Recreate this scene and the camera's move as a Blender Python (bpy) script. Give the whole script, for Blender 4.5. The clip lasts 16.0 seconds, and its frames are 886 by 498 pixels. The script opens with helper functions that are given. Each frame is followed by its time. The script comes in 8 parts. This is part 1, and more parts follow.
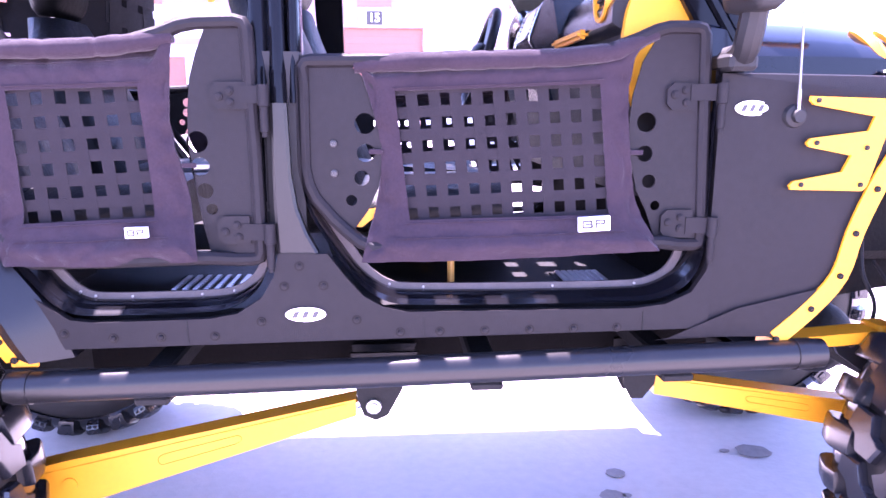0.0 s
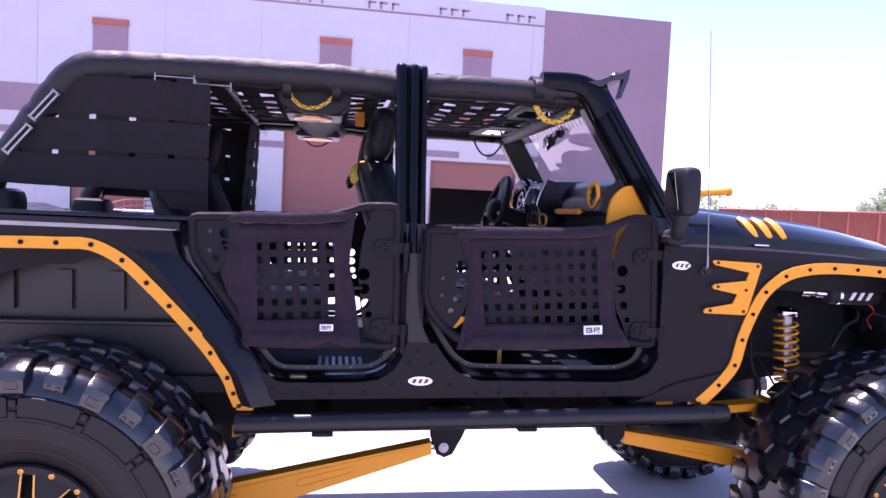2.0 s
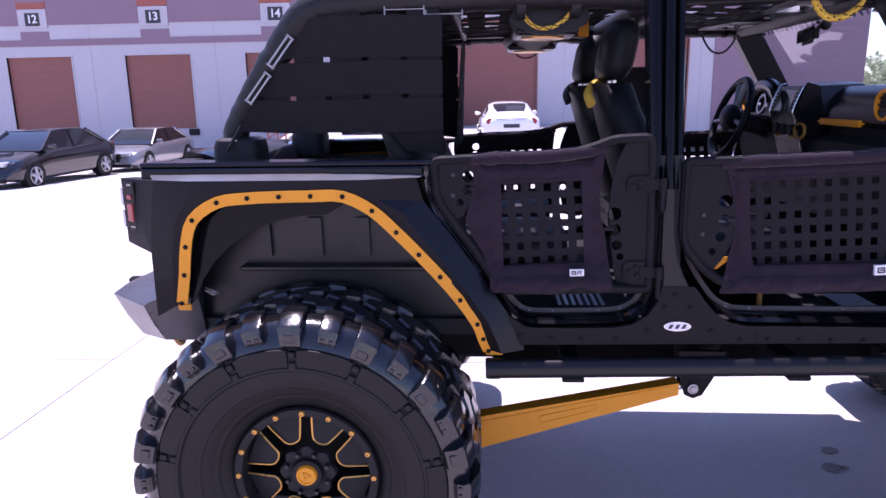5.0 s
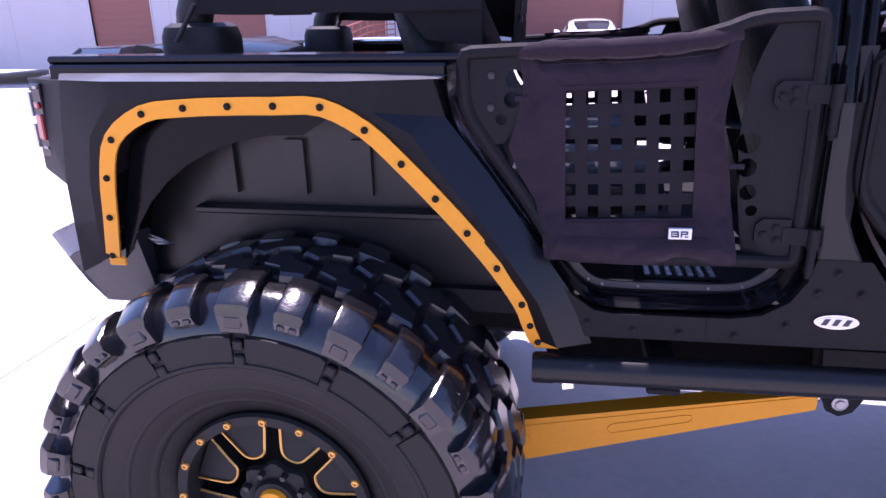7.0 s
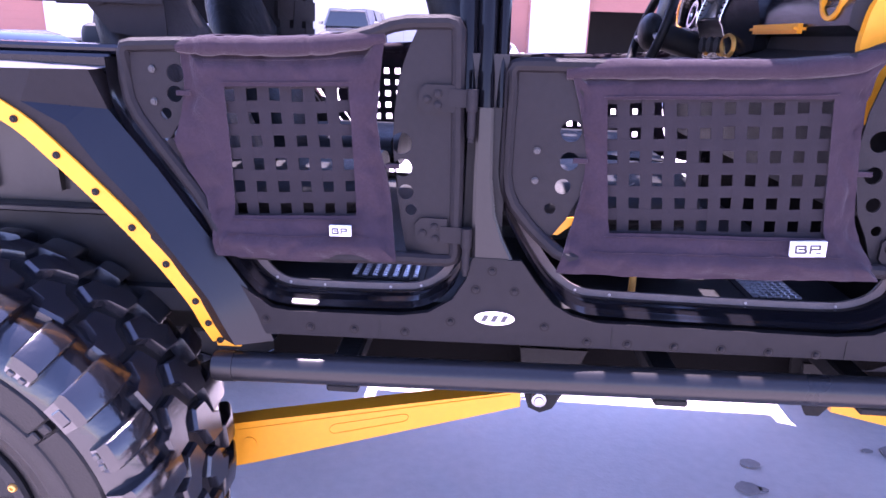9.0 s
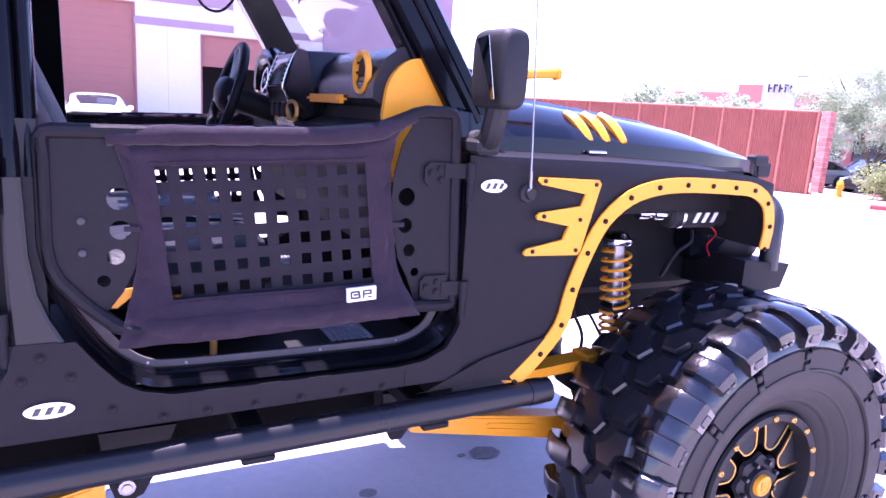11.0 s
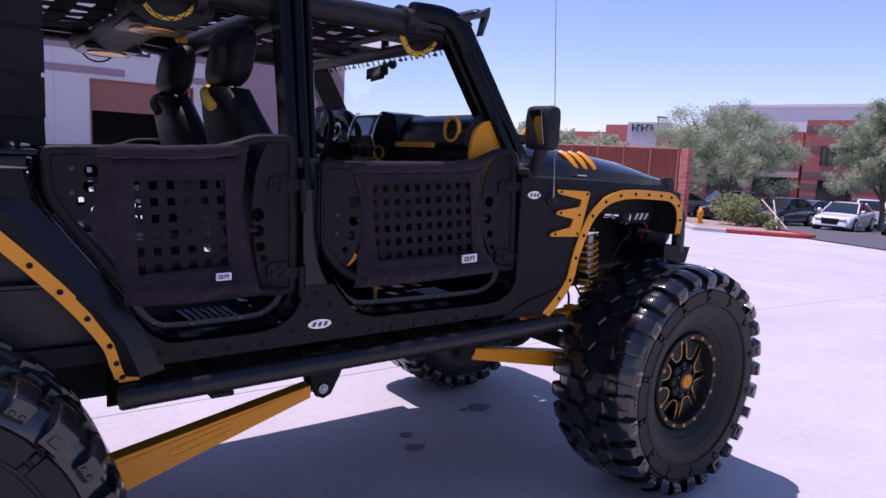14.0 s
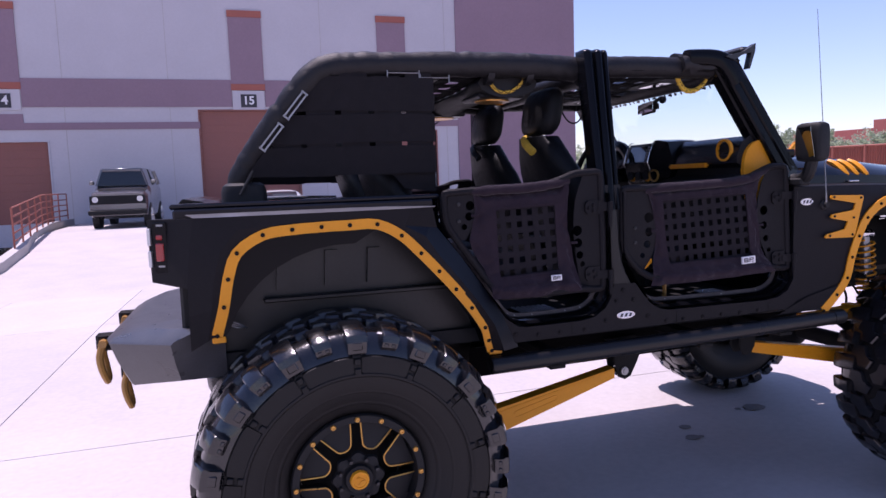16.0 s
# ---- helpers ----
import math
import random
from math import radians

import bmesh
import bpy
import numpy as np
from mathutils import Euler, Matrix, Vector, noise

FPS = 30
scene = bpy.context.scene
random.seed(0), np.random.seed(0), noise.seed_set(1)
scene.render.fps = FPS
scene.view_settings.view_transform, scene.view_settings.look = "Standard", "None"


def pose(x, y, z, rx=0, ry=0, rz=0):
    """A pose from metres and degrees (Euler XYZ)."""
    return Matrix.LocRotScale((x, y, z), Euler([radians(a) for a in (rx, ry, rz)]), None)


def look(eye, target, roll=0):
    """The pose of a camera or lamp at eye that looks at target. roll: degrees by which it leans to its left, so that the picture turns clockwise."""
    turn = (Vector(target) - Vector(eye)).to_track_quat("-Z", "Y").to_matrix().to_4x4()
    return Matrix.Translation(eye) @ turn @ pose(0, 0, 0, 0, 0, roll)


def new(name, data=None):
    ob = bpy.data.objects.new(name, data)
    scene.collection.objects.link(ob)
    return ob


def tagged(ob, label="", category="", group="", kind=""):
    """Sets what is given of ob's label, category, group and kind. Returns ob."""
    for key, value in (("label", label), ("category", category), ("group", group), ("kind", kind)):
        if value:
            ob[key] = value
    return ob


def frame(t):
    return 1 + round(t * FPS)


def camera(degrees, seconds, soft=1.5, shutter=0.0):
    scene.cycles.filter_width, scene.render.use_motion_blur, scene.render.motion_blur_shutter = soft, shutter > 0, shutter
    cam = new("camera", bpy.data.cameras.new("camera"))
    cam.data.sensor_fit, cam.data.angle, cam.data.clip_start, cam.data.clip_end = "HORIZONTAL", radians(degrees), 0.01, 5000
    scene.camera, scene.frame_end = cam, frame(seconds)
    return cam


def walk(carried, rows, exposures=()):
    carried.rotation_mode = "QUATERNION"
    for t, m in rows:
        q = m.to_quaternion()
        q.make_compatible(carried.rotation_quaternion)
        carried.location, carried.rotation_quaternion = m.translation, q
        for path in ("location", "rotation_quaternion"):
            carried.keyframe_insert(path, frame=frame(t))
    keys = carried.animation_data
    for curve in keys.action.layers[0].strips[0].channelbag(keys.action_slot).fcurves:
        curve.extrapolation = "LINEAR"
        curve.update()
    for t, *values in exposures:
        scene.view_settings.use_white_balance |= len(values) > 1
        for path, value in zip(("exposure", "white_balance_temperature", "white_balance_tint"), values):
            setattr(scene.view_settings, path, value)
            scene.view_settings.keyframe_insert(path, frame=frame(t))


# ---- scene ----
cam = camera(66.3, 16.0)
PATH = [
    (0, (0.182, -1.383, 1.381), (0.33, 0.572, 0.988), 0.1),
    (0.5, (0.084, -1.647, 1.422), (0.289, 0.319, 1.119), 1.4),
    (1, (-0.04, -1.915, 1.451), (0.211, 0.056, 1.222), 2.1),
    (1.5, (-0.157, -2.105, 1.479), (0.107, -0.129, 1.326), 1.9),
    (2, (-0.312, -2.257, 1.537), (0.012, -0.286, 1.434), 2.6),
    (2.5, (-0.394, -2.35, 1.615), (-0.023, -0.388, 1.502), 2.1),
    (3, (-0.402, -2.429, 1.666), (-0.01, -0.468, 1.631), 2.7),
    (3.5, (-0.422, -2.493, 1.697), (-0.167, -0.515, 1.555), 1.7),
    (4, (-0.45, -2.474, 1.748), (-0.357, -0.496, 1.464), 0.6),
    (4.5, (-0.52, -2.283, 1.736), (-0.588, -0.323, 1.344), 0.2),
    (5, (-0.594, -2.07, 1.69), (-0.724, -0.124, 1.247), -1.0),
    (5.2, (-0.591, -1.992, 1.666), (-0.76, -0.056, 1.195), -1.8),
    (7.3, (-0.531, -1.308, 1.56), (-0.921, 0.54, 0.902), -1.3),
    (7.5, (-0.435, -1.291, 1.564), (-0.869, 0.546, 0.902), -1.8),
    (8, (-0.294, -1.303, 1.559), (-0.736, 0.526, 0.882), -1.4),
    (8.5, (-0.229, -1.33, 1.556), (-0.484, 0.539, 0.891), 1.3),
    (9, (-0.04, -1.325, 1.528), (-0.145, 0.581, 0.931), 1.9),
    (9.5, (0.0, -1.312, 1.544), (0.179, 0.586, 0.941), 3.0),
    (10, (0.129, -1.326, 1.56), (0.508, 0.559, 1.01), 2.4),
    (10.2, (0.162, -1.34, 1.56), (0.66, 0.529, 1.05), 2.6),
    (12.3, (-0.222, -1.456, 1.525), (1.028, 0.091, 1.314), 0.1),
    (12.5, (-0.288, -1.505, 1.495), (0.974, 0.038, 1.327), -1.4),
    (13, (-0.505, -1.684, 1.499), (0.658, -0.068, 1.321), 1.1),
    (13.5, (-0.715, -1.812, 1.497), (0.455, -0.206, 1.268), 2.3),
    (14, (-0.973, -1.955, 1.522), (0.215, -0.368, 1.255), 2.8),
    (14.5, (-1.132, -2.131, 1.523), (0.016, -0.51, 1.294), 2.3),
    (15, (-1.285, -2.324, 1.528), (-0.261, -0.622, 1.305), 1.5),
    (15.3, (-1.393, -2.375, 1.53), (-0.412, -0.646, 1.316), 1.0),
    (15.5, (-1.443, -2.398, 1.550), (-0.54, -0.628, 1.321), -0.6),
    (16, (-1.515, -2.397, 1.539), (-0.924, -0.497, 1.34), -2.0),
]
EXPOSURES = [(0.0, 3.8, 6050, 58), (0.5, 2.85, 5880, 57), (1.0, 2.25, 5750, 55), (1.5, 1.85, 5900, 51), (3.0, 1.25, 6300, 47), (5.0, 1.1, 5950, 43), (7.5, 1.83, 5950, 46), (8.0, 2.42, 5930, 48), (8.5, 2.82, 6050, 52), (9.0, 3.02, 6020, 54), (9.5, 3.14, 6050, 56), (10.0, 3.30, 5920, 57), (12.5, 0.50, 5650, 50), (13.0, 0.32, 5750, 46), (14.0, 0.30, 5900, 43), (15.5, 0.42, 6150, 40), (16.0, 0.5, 6200, 39)]
walk(cam, [(t, look(eye, target, roll)) for t, eye, target, roll in PATH], EXPOSURES)

# ---- daylight: a high sun from behind the vehicle, clear desert sky ----
SUN_DIR = Vector((-0.17, 0.28, 1.0)).normalized()
world = bpy.data.worlds.new("world")
scene.world = world
world.use_nodes = True
wn = world.node_tree
sky = wn.nodes.new("ShaderNodeTexSky")
sky.sky_type = "NISHITA"
sky.sun_disc = False
sky.sun_elevation = math.asin(SUN_DIR.z)
sky.sun_rotation = math.atan2(SUN_DIR.x, SUN_DIR.y)
sky.air_density, sky.dust_density, sky.ozone_density = 1.0, 0.2, 2.5
wn.links.new(sky.outputs[0], wn.nodes["Background"].inputs[0])
wn.nodes["Background"].inputs[1].default_value = 0.12
sun = new("sun", bpy.data.lights.new("sun", "SUN"))
sun.data.energy, sun.data.angle, sun.data.color = 4.0, radians(0.53), (1.0, 0.96, 0.9)
sun.matrix_world = look((0, 0, 40), Vector((0, 0, 40)) - SUN_DIR)


# ---- materials ----
def mat(name, color, rough=0.5, metal=0.0, vary=0.15, scale=8.0, bump=0.0, bscale=200.0, coat=0.0, spec=0.5, rand=0.0, stain=0.0, folds=0.0, fscale=14.0):
    """Two-scale noise over a base colour, with fine relief; folds: soft wrinkles of cloth or hide."""
    m = bpy.data.materials.new(name)
    m.use_nodes = True
    nt = m.node_tree
    n, l = nt.nodes, nt.links
    b = n["Principled BSDF"]
    b.inputs["Roughness"].default_value = rough
    b.inputs["Metallic"].default_value = metal
    b.inputs["Specular IOR Level"].default_value = spec
    b.inputs["Coat Weight"].default_value = coat
    b.inputs["Coat Roughness"].default_value = 0.06
    co = n.new("ShaderNodeTexCoord")
    big = n.new("ShaderNodeTexNoise")
    big.inputs["Scale"].default_value = scale
    big.inputs["Detail"].default_value = 6
    fine = n.new("ShaderNodeTexNoise")
    fine.inputs["Scale"].default_value = scale * 14
    fine.inputs["Detail"].default_value = 3
    l.new(co.outputs["Object"], big.inputs["Vector"])
    l.new(co.outputs["Object"], fine.inputs["Vector"])
    add = n.new("ShaderNodeMath")
    add.operation = "ADD"
    l.new(big.outputs["Fac"], add.inputs[0])
    l.new(fine.outputs["Fac"], add.inputs[1])
    mr = n.new("ShaderNodeMapRange")
    mr.inputs["From Min"].default_value, mr.inputs["From Max"].default_value = 0.55, 1.45
    mr.inputs["To Min"].default_value, mr.inputs["To Max"].default_value = 1 - vary, 1 + vary
    l.new(add.outputs[0], mr.inputs["Value"])
    hsv = n.new("ShaderNodeHueSaturation")
    hsv.inputs["Color"].default_value = (*color, 1)
    val = mr.outputs[0]
    if rand:
        oi = n.new("ShaderNodeObjectInfo")
        r2 = n.new("ShaderNodeMapRange")
        r2.inputs["To Min"].default_value, r2.inputs["To Max"].default_value = 1 - rand, 1 + rand
        l.new(oi.outputs["Random"], r2.inputs["Value"])
        mul = n.new("ShaderNodeMath")
        mul.operation = "MULTIPLY"
        l.new(val, mul.inputs[0])
        l.new(r2.outputs[0], mul.inputs[1])
        val = mul.outputs[0]
    if stain:
        st = n.new("ShaderNodeTexNoise")
        st.inputs["Scale"].default_value = scale * 0.23
        st.inputs["Detail"].default_value = 8
        st.inputs["Roughness"].default_value = 0.7
        l.new(co.outputs["Object"], st.inputs["Vector"])
        r3 = n.new("ShaderNodeMapRange")
        r3.inputs["From Min"].default_value, r3.inputs["From Max"].default_value = 0.35, 0.6
        r3.inputs["To Min"].default_value, r3.inputs["To Max"].default_value = 1 - stain, 1.0
        l.new(st.outputs["Fac"], r3.inputs["Value"])
        mul = n.new("ShaderNodeMath")
        mul.operation = "MULTIPLY"
        l.new(val, mul.inputs[0])
        l.new(r3.outputs[0], mul.inputs[1])
        val = mul.outputs[0]
    l.new(val, hsv.inputs["Value"])
    l.new(hsv.outputs[0], b.inputs["Base Color"])
    rr = n.new("ShaderNodeMapRange")
    rr.inputs["To Min"].default_value, rr.inputs["To Max"].default_value = max(rough - 0.08, 0.02), min(rough + 0.08, 1)
    l.new(big.outputs["Fac"], rr.inputs["Value"])
    l.new(rr.outputs[0], b.inputs["Roughness"])
    if bump:
        bn = n.new("ShaderNodeTexNoise")
        bn.inputs["Scale"].default_value = bscale
        bn.inputs["Detail"].default_value = 2
        l.new(co.outputs["Object"], bn.inputs["Vector"])
        bp = n.new("ShaderNodeBump")
        bp.inputs["Strength"].default_value = bump
        bp.inputs["Distance"].default_value = 0.004
        l.new(bn.outputs["Fac"], bp.inputs["Height"])
        l.new(bp.outputs[0], b.inputs["Normal"])
        if folds:
            fn = n.new("ShaderNodeTexNoise")
            fn.inputs["Scale"].default_value = fscale
            fn.inputs["Detail"].default_value = 3
            fn.inputs["Distortion"].default_value = 1.2
            l.new(co.outputs["Object"], fn.inputs["Vector"])
            fb = n.new("ShaderNodeBump")
            fb.inputs["Strength"].default_value = folds
            fb.inputs["Distance"].default_value = 0.03
            l.new(fn.outputs["Fac"], fb.inputs["Height"])
            l.new(fb.outputs[0], bp.inputs["Normal"])
    return m


def glass(name, tint=(0.9, 0.95, 0.95), rough=0.0):
    """A thin pane: mostly clear, with mirror gloss by angle."""
    m = bpy.data.materials.new(name)
    m.use_nodes = True
    n, l = m.node_tree.nodes, m.node_tree.links
    n.remove(n["Principled BSDF"])
    tr, gl, mx, lw, pw, ma = (n.new("ShaderNode" + k) for k in ("BsdfTransparent", "BsdfGlossy", "MixShader", "LayerWeight", "Math", "Math"))
    tr.inputs[0].default_value = (*tint, 1)
    gl.inputs["Roughness"].default_value = rough
    pw.operation, ma.operation = "POWER", "MULTIPLY_ADD"
    lw.inputs["Blend"].default_value = 0.5
    pw.inputs[1].default_value = 4.0
    ma.inputs[1].default_value, ma.inputs[2].default_value = 0.9, 0.05
    l.new(lw.outputs["Facing"], pw.inputs[0])
    l.new(pw.outputs[0], ma.inputs[0])
    l.new(ma.outputs[0], mx.inputs[0])
    l.new(tr.outputs[0], mx.inputs[1])
    l.new(gl.outputs[0], mx.inputs[2])
    l.new(mx.outputs[0], n["Material Output"].inputs[0])
    return m


ARMOUR = mat("armour_black_textured", (0.0105, 0.0092, 0.0105), 0.5, vary=0.25, scale=5, bump=0.4, bscale=700, spec=0.15)
LINER = mat("semi_gloss_black_liner", (0.0105, 0.0098, 0.0102), 0.36, vary=0.3, scale=5, bump=0.15, bscale=40, stain=0.2, spec=0.4)
# darker and bluer than the armour: the reflected sky is put into the tint
CHAMFER = mat("smooth_sky_tinted_chamfer", (0.005, 0.006, 0.009), 0.3, vary=0.15, scale=6, bump=0.05, bscale=300, spec=0.28)
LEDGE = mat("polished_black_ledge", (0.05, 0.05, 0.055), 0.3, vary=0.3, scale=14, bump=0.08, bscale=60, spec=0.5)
# paler than the armour: the sun's glare on the ledge is put into the colour
LEDGETOP = mat("sunlit_ledge", (0.11, 0.11, 0.12), 0.32, vary=0.3, scale=14, bump=0.08, bscale=60, spec=0.5)
GLOSS = mat("gloss_black_paint", (0.005, 0.006, 0.010), 0.12, vary=0.1, scale=4, spec=0.24)
PILLAR = mat("deep_black_pillar_paint", (0.004, 0.0042, 0.0055), 0.14, vary=0.1, scale=4, spec=0.14)
SLIDER = mat("black_slider_coat", (0.010, 0.0095, 0.010), 0.3, vary=0.2, scale=8, bump=0.05, bscale=300, spec=0.3)
TREAD = mat("matte_tread_rubber", (0.011, 0.011, 0.0135), 0.25, vary=0.3, scale=16, bump=0.08, bscale=200, spec=0.6)
JAMB = mat("polished_black_jamb", (0.0042, 0.0042, 0.0055), 0.16, vary=0.1, scale=4, spec=0.26)
DUSTLIP = mat("dusty_seal_lip", (0.085, 0.072, 0.072), 0.6, vary=0.3, scale=20, bump=0.15, bscale=120, spec=0.3)
SATIN = mat("satin_black_metal", (0.013, 0.013, 0.015), 0.38, vary=0.25, scale=10, bump=0.15, bscale=300)
MATTE = mat("matte_black_plastic", (0.009, 0.009, 0.010), 0.6, vary=0.2, scale=12, bump=0.2, bscale=500, spec=0.3)
# near black: the shade of deep recesses is put into the colour
DEEPSHADE = mat("near_black_deep_shade", (0.003, 0.0028, 0.003), 0.9, vary=0.3, scale=12, bump=0.3, bscale=120, spec=0.04)
UNDER = mat("dusty_underbody", (0.008, 0.0078, 0.008), 0.75, vary=0.4, scale=9, bump=0.4, bscale=90, stain=0.3, spec=0.25)
YELLOW = mat("yellow_gold_paint", (0.75, 0.29, 0.010), 0.4, vary=0.06, scale=6, bump=0.06, bscale=400, spec=0.3)
YELLOWCORD = mat("yellow_cord", (0.68, 0.42, 0.04), 0.8, vary=0.25, scale=60, bump=0.6, bscale=300)
GOLD = mat("bronze_gold_metal", (0.62, 0.33, 0.08), 0.3, metal=0.7, vary=0.1, scale=30)
FABRIC = mat("dark_plum_canvas", (0.030, 0.0205, 0.0275), 0.85, vary=0.2, scale=14, bump=0.5, bscale=900, stain=0.15, spec=0.1, folds=0.16, fscale=9)
FABRIC.node_tree.nodes["Principled BSDF"].inputs["Sheen Weight"].default_value = 0.15
FABRIC.node_tree.nodes["Principled BSDF"].inputs["Sheen Roughness"].default_value = 0.35
CANVAS = mat("black_vinyl_cloth", (0.0105, 0.0098, 0.0112), 0.5, vary=0.25, scale=10, bump=0.3, bscale=500, spec=0.3, folds=0.14, fscale=14)
WEB = mat("black_webbing", (0.021, 0.018, 0.021), 0.9, vary=0.2, scale=30, bump=0.6, bscale=1200, spec=0.12)
NETBLACK = mat("black_net_webbing", (0.0075, 0.0075, 0.009), 0.9, vary=0.2, scale=30, bump=0.6, bscale=1200, spec=0.12)
SIDENET = mat("faded_net_straps", (0.0170, 0.0152, 0.0165), 0.85, vary=0.25, scale=24, bump=0.6, bscale=1100, spec=0.15)
RUBBER = mat("tyre_rubber", (0.006, 0.006, 0.0075), 0.19, vary=0.35, scale=16, bump=0.2, bscale=70, stain=0.25, coat=0.5)
SIDEWALL = mat("tyre_sidewall", (0.0068, 0.0060, 0.0061), 0.55, vary=0.3, scale=12, bump=0.25, bscale=260, stain=0.2, spec=0.32)
LEATHER = mat("black_leather", (0.006, 0.006, 0.007), 0.5, vary=0.2, scale=14, bump=0.35, bscale=260, spec=0.2, folds=0.15, fscale=12)
DASH = mat("black_moulded_dash", (0.006, 0.0065, 0.009), 0.24, vary=0.15, scale=14, bump=0.12, bscale=400, spec=0.42)
CHROME = mat("bright_steel", (0.62, 0.62, 0.64), 0.2, metal=1.0, vary=0.06, scale=12)
STEEL = mat("zinc_steel", (0.30, 0.30, 0.31), 0.4, metal=0.9, vary=0.2, scale=20)
ALU = mat("bare_aluminium", (0.55, 0.55, 0.56), 0.35, metal=0.8, vary=0.15, scale=20, bump=0.2, bscale=200)
WHITE = mat("white_plate", (0.78, 0.76, 0.76), 0.4, vary=0.04, scale=30)
INK = mat("dark_ink", (0.03, 0.028, 0.035), 0.5, vary=0.1, scale=30)
REDLENS = mat("red_lens", (0.30, 0.010, 0.010), 0.15, vary=0.08, scale=30, coat=0.5)
GLASS = glass("clear_glass")
# mirror colour lowered to stand for the dark things it reflects
SIDEMIRROR = mat("dimmed_side_mirror", (0.30, 0.32, 0.36), 0.03, metal=1.0, vary=0.01, scale=3)
SILVERMIRROR = mat("mirror_silver", (0.85, 0.86, 0.87), 0.03, metal=1.0, vary=0.01, scale=3)
CONCRETE = mat("pale_concrete", (0.48, 0.445, 0.43), 0.85, vary=0.10, scale=1.6, bump=0.35, bscale=60, rand=0.03, stain=0.10)
JOINT = mat("joint_filler", (0.42, 0.39, 0.38), 0.9, vary=0.2, scale=6, bump=0.3, bscale=80)
ASPHALT = mat("asphalt", (0.10, 0.095, 0.10), 0.85, vary=0.2, scale=3, bump=0.5, bscale=80, stain=0.2)
WALLWHITE = mat("wall_pale_grey_paint", (0.52, 0.495, 0.52), 0.85, vary=0.05, scale=0.8, bump=0.25, bscale=25, stain=0.05)
WALLMAUVE = mat("wall_mauve_paint", (0.275, 0.185, 0.225), 0.85, vary=0.07, scale=0.8, bump=0.25, bscale=25, stain=0.06)
WALLRED = mat("wall_brick_red_paint", (0.36, 0.115, 0.085), 0.85, vary=0.08, scale=1.5, bump=0.25, bscale=25)
DOORRED = mat("rollup_door_red_brown", (0.255, 0.095, 0.075), 0.6, vary=0.08, scale=1.5, bump=0.1, bscale=30)
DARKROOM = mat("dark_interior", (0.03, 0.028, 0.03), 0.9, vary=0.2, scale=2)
FENCE = mat("rust_red_fence_paint", (0.36, 0.11, 0.075), 0.7, vary=0.14, scale=2.5, bump=0.2, bscale=30, stain=0.15)
BRICK = mat("red_brick", (0.52, 0.155, 0.125), 0.85, vary=0.18, scale=6, bump=0.4, bscale=40, rand=0.2)
MASON = mat("grey_brown_block", (0.20, 0.14, 0.125), 0.9, vary=0.15, scale=4, bump=0.4, bscale=40)
TANWALL = mat("tan_stucco", (0.55, 0.42, 0.35), 0.9, vary=0.08, scale=1.2, bump=0.3, bscale=30)
REDKERB = mat("red_kerb_paint", (0.46, 0.055, 0.05), 0.7, vary=0.15, scale=5, bump=0.3, bscale=50, stain=0.2)
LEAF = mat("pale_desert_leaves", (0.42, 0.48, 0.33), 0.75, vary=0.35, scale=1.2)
LEAFDARK = mat("bush_leaves", (0.28, 0.31, 0.13), 0.75, vary=0.35, scale=2.0)
BARK = mat("bark", (0.16, 0.13, 0.09), 0.9, vary=0.3, scale=8, bump=0.6, bscale=40)
SOIL = mat("tan_gravel_soil", (0.33, 0.25, 0.19), 0.95, vary=0.25, scale=8, bump=0.6, bscale=50)
PAINTWHITE = mat("white_car_paint", (0.78, 0.78, 0.79), 0.18, vary=0.02, scale=2, coat=0.8)
PAINTBLACK = mat("black_car_paint", (0.010, 0.010, 0.012), 0.12, vary=0.1, scale=2, coat=0.9)
PAINTGREY = mat("grey_car_paint", (0.28, 0.28, 0.29), 0.2, metal=0.4, vary=0.05, scale=2, coat=0.8)
PAINTSTEEL = mat("steel_grey_car_paint", (0.13, 0.13, 0.14), 0.2, metal=0.5, vary=0.05, scale=2, coat=0.8)
PAINTDARK = mat("dark_grey_car_paint", (0.045, 0.045, 0.05), 0.2, metal=0.2, vary=0.06, scale=2, coat=0.8)
PAINTRED = mat("red_car_paint", (0.42, 0.02, 0.02), 0.2, vary=0.05, scale=2, coat=0.8)
PAINTBLUE = mat("navy_car_paint", (0.02, 0.03, 0.06), 0.15, vary=0.05, scale=2, coat=0.8)
BRONZE = mat("dull_bronze_coat", (0.40, 0.20, 0.045), 0.42, vary=0.15, scale=20, bump=0.1, bscale=200)
CARGLASS = mat("car_window_glass", (0.012, 0.014, 0.016), 0.06, vary=0.05, scale=2, coat=0.5)
LAMPGLASS = mat("headlamp_lens", (0.60, 0.62, 0.65), 0.1, metal=0.3, vary=0.1, scale=20, coat=0.8)


def leafy(m, amount=0.45):
    """Lets some of the light through the leaves."""
    n, l = m.node_tree.nodes, m.node_tree.links
    b = n["Principled BSDF"]
    tr, mx = n.new("ShaderNodeBsdfTranslucent"), n.new("ShaderNodeMixShader")
    l.new(b.inputs["Base Color"].links[0].from_socket, tr.inputs[0])
    mx.inputs[0].default_value = amount
    l.new(b.outputs[0], mx.inputs[1])
    l.new(tr.outputs[0], mx.inputs[2])
    l.new(mx.outputs[0], n["Material Output"].inputs[0])


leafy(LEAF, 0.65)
leafy(LEAFDARK, 0.3)


# ---- mesh helpers ----
MIRROR_Y = 1.56  # near side plane at y = 0, far side at y = 1.56
TWIN = {}  # the body leans a little to its far side


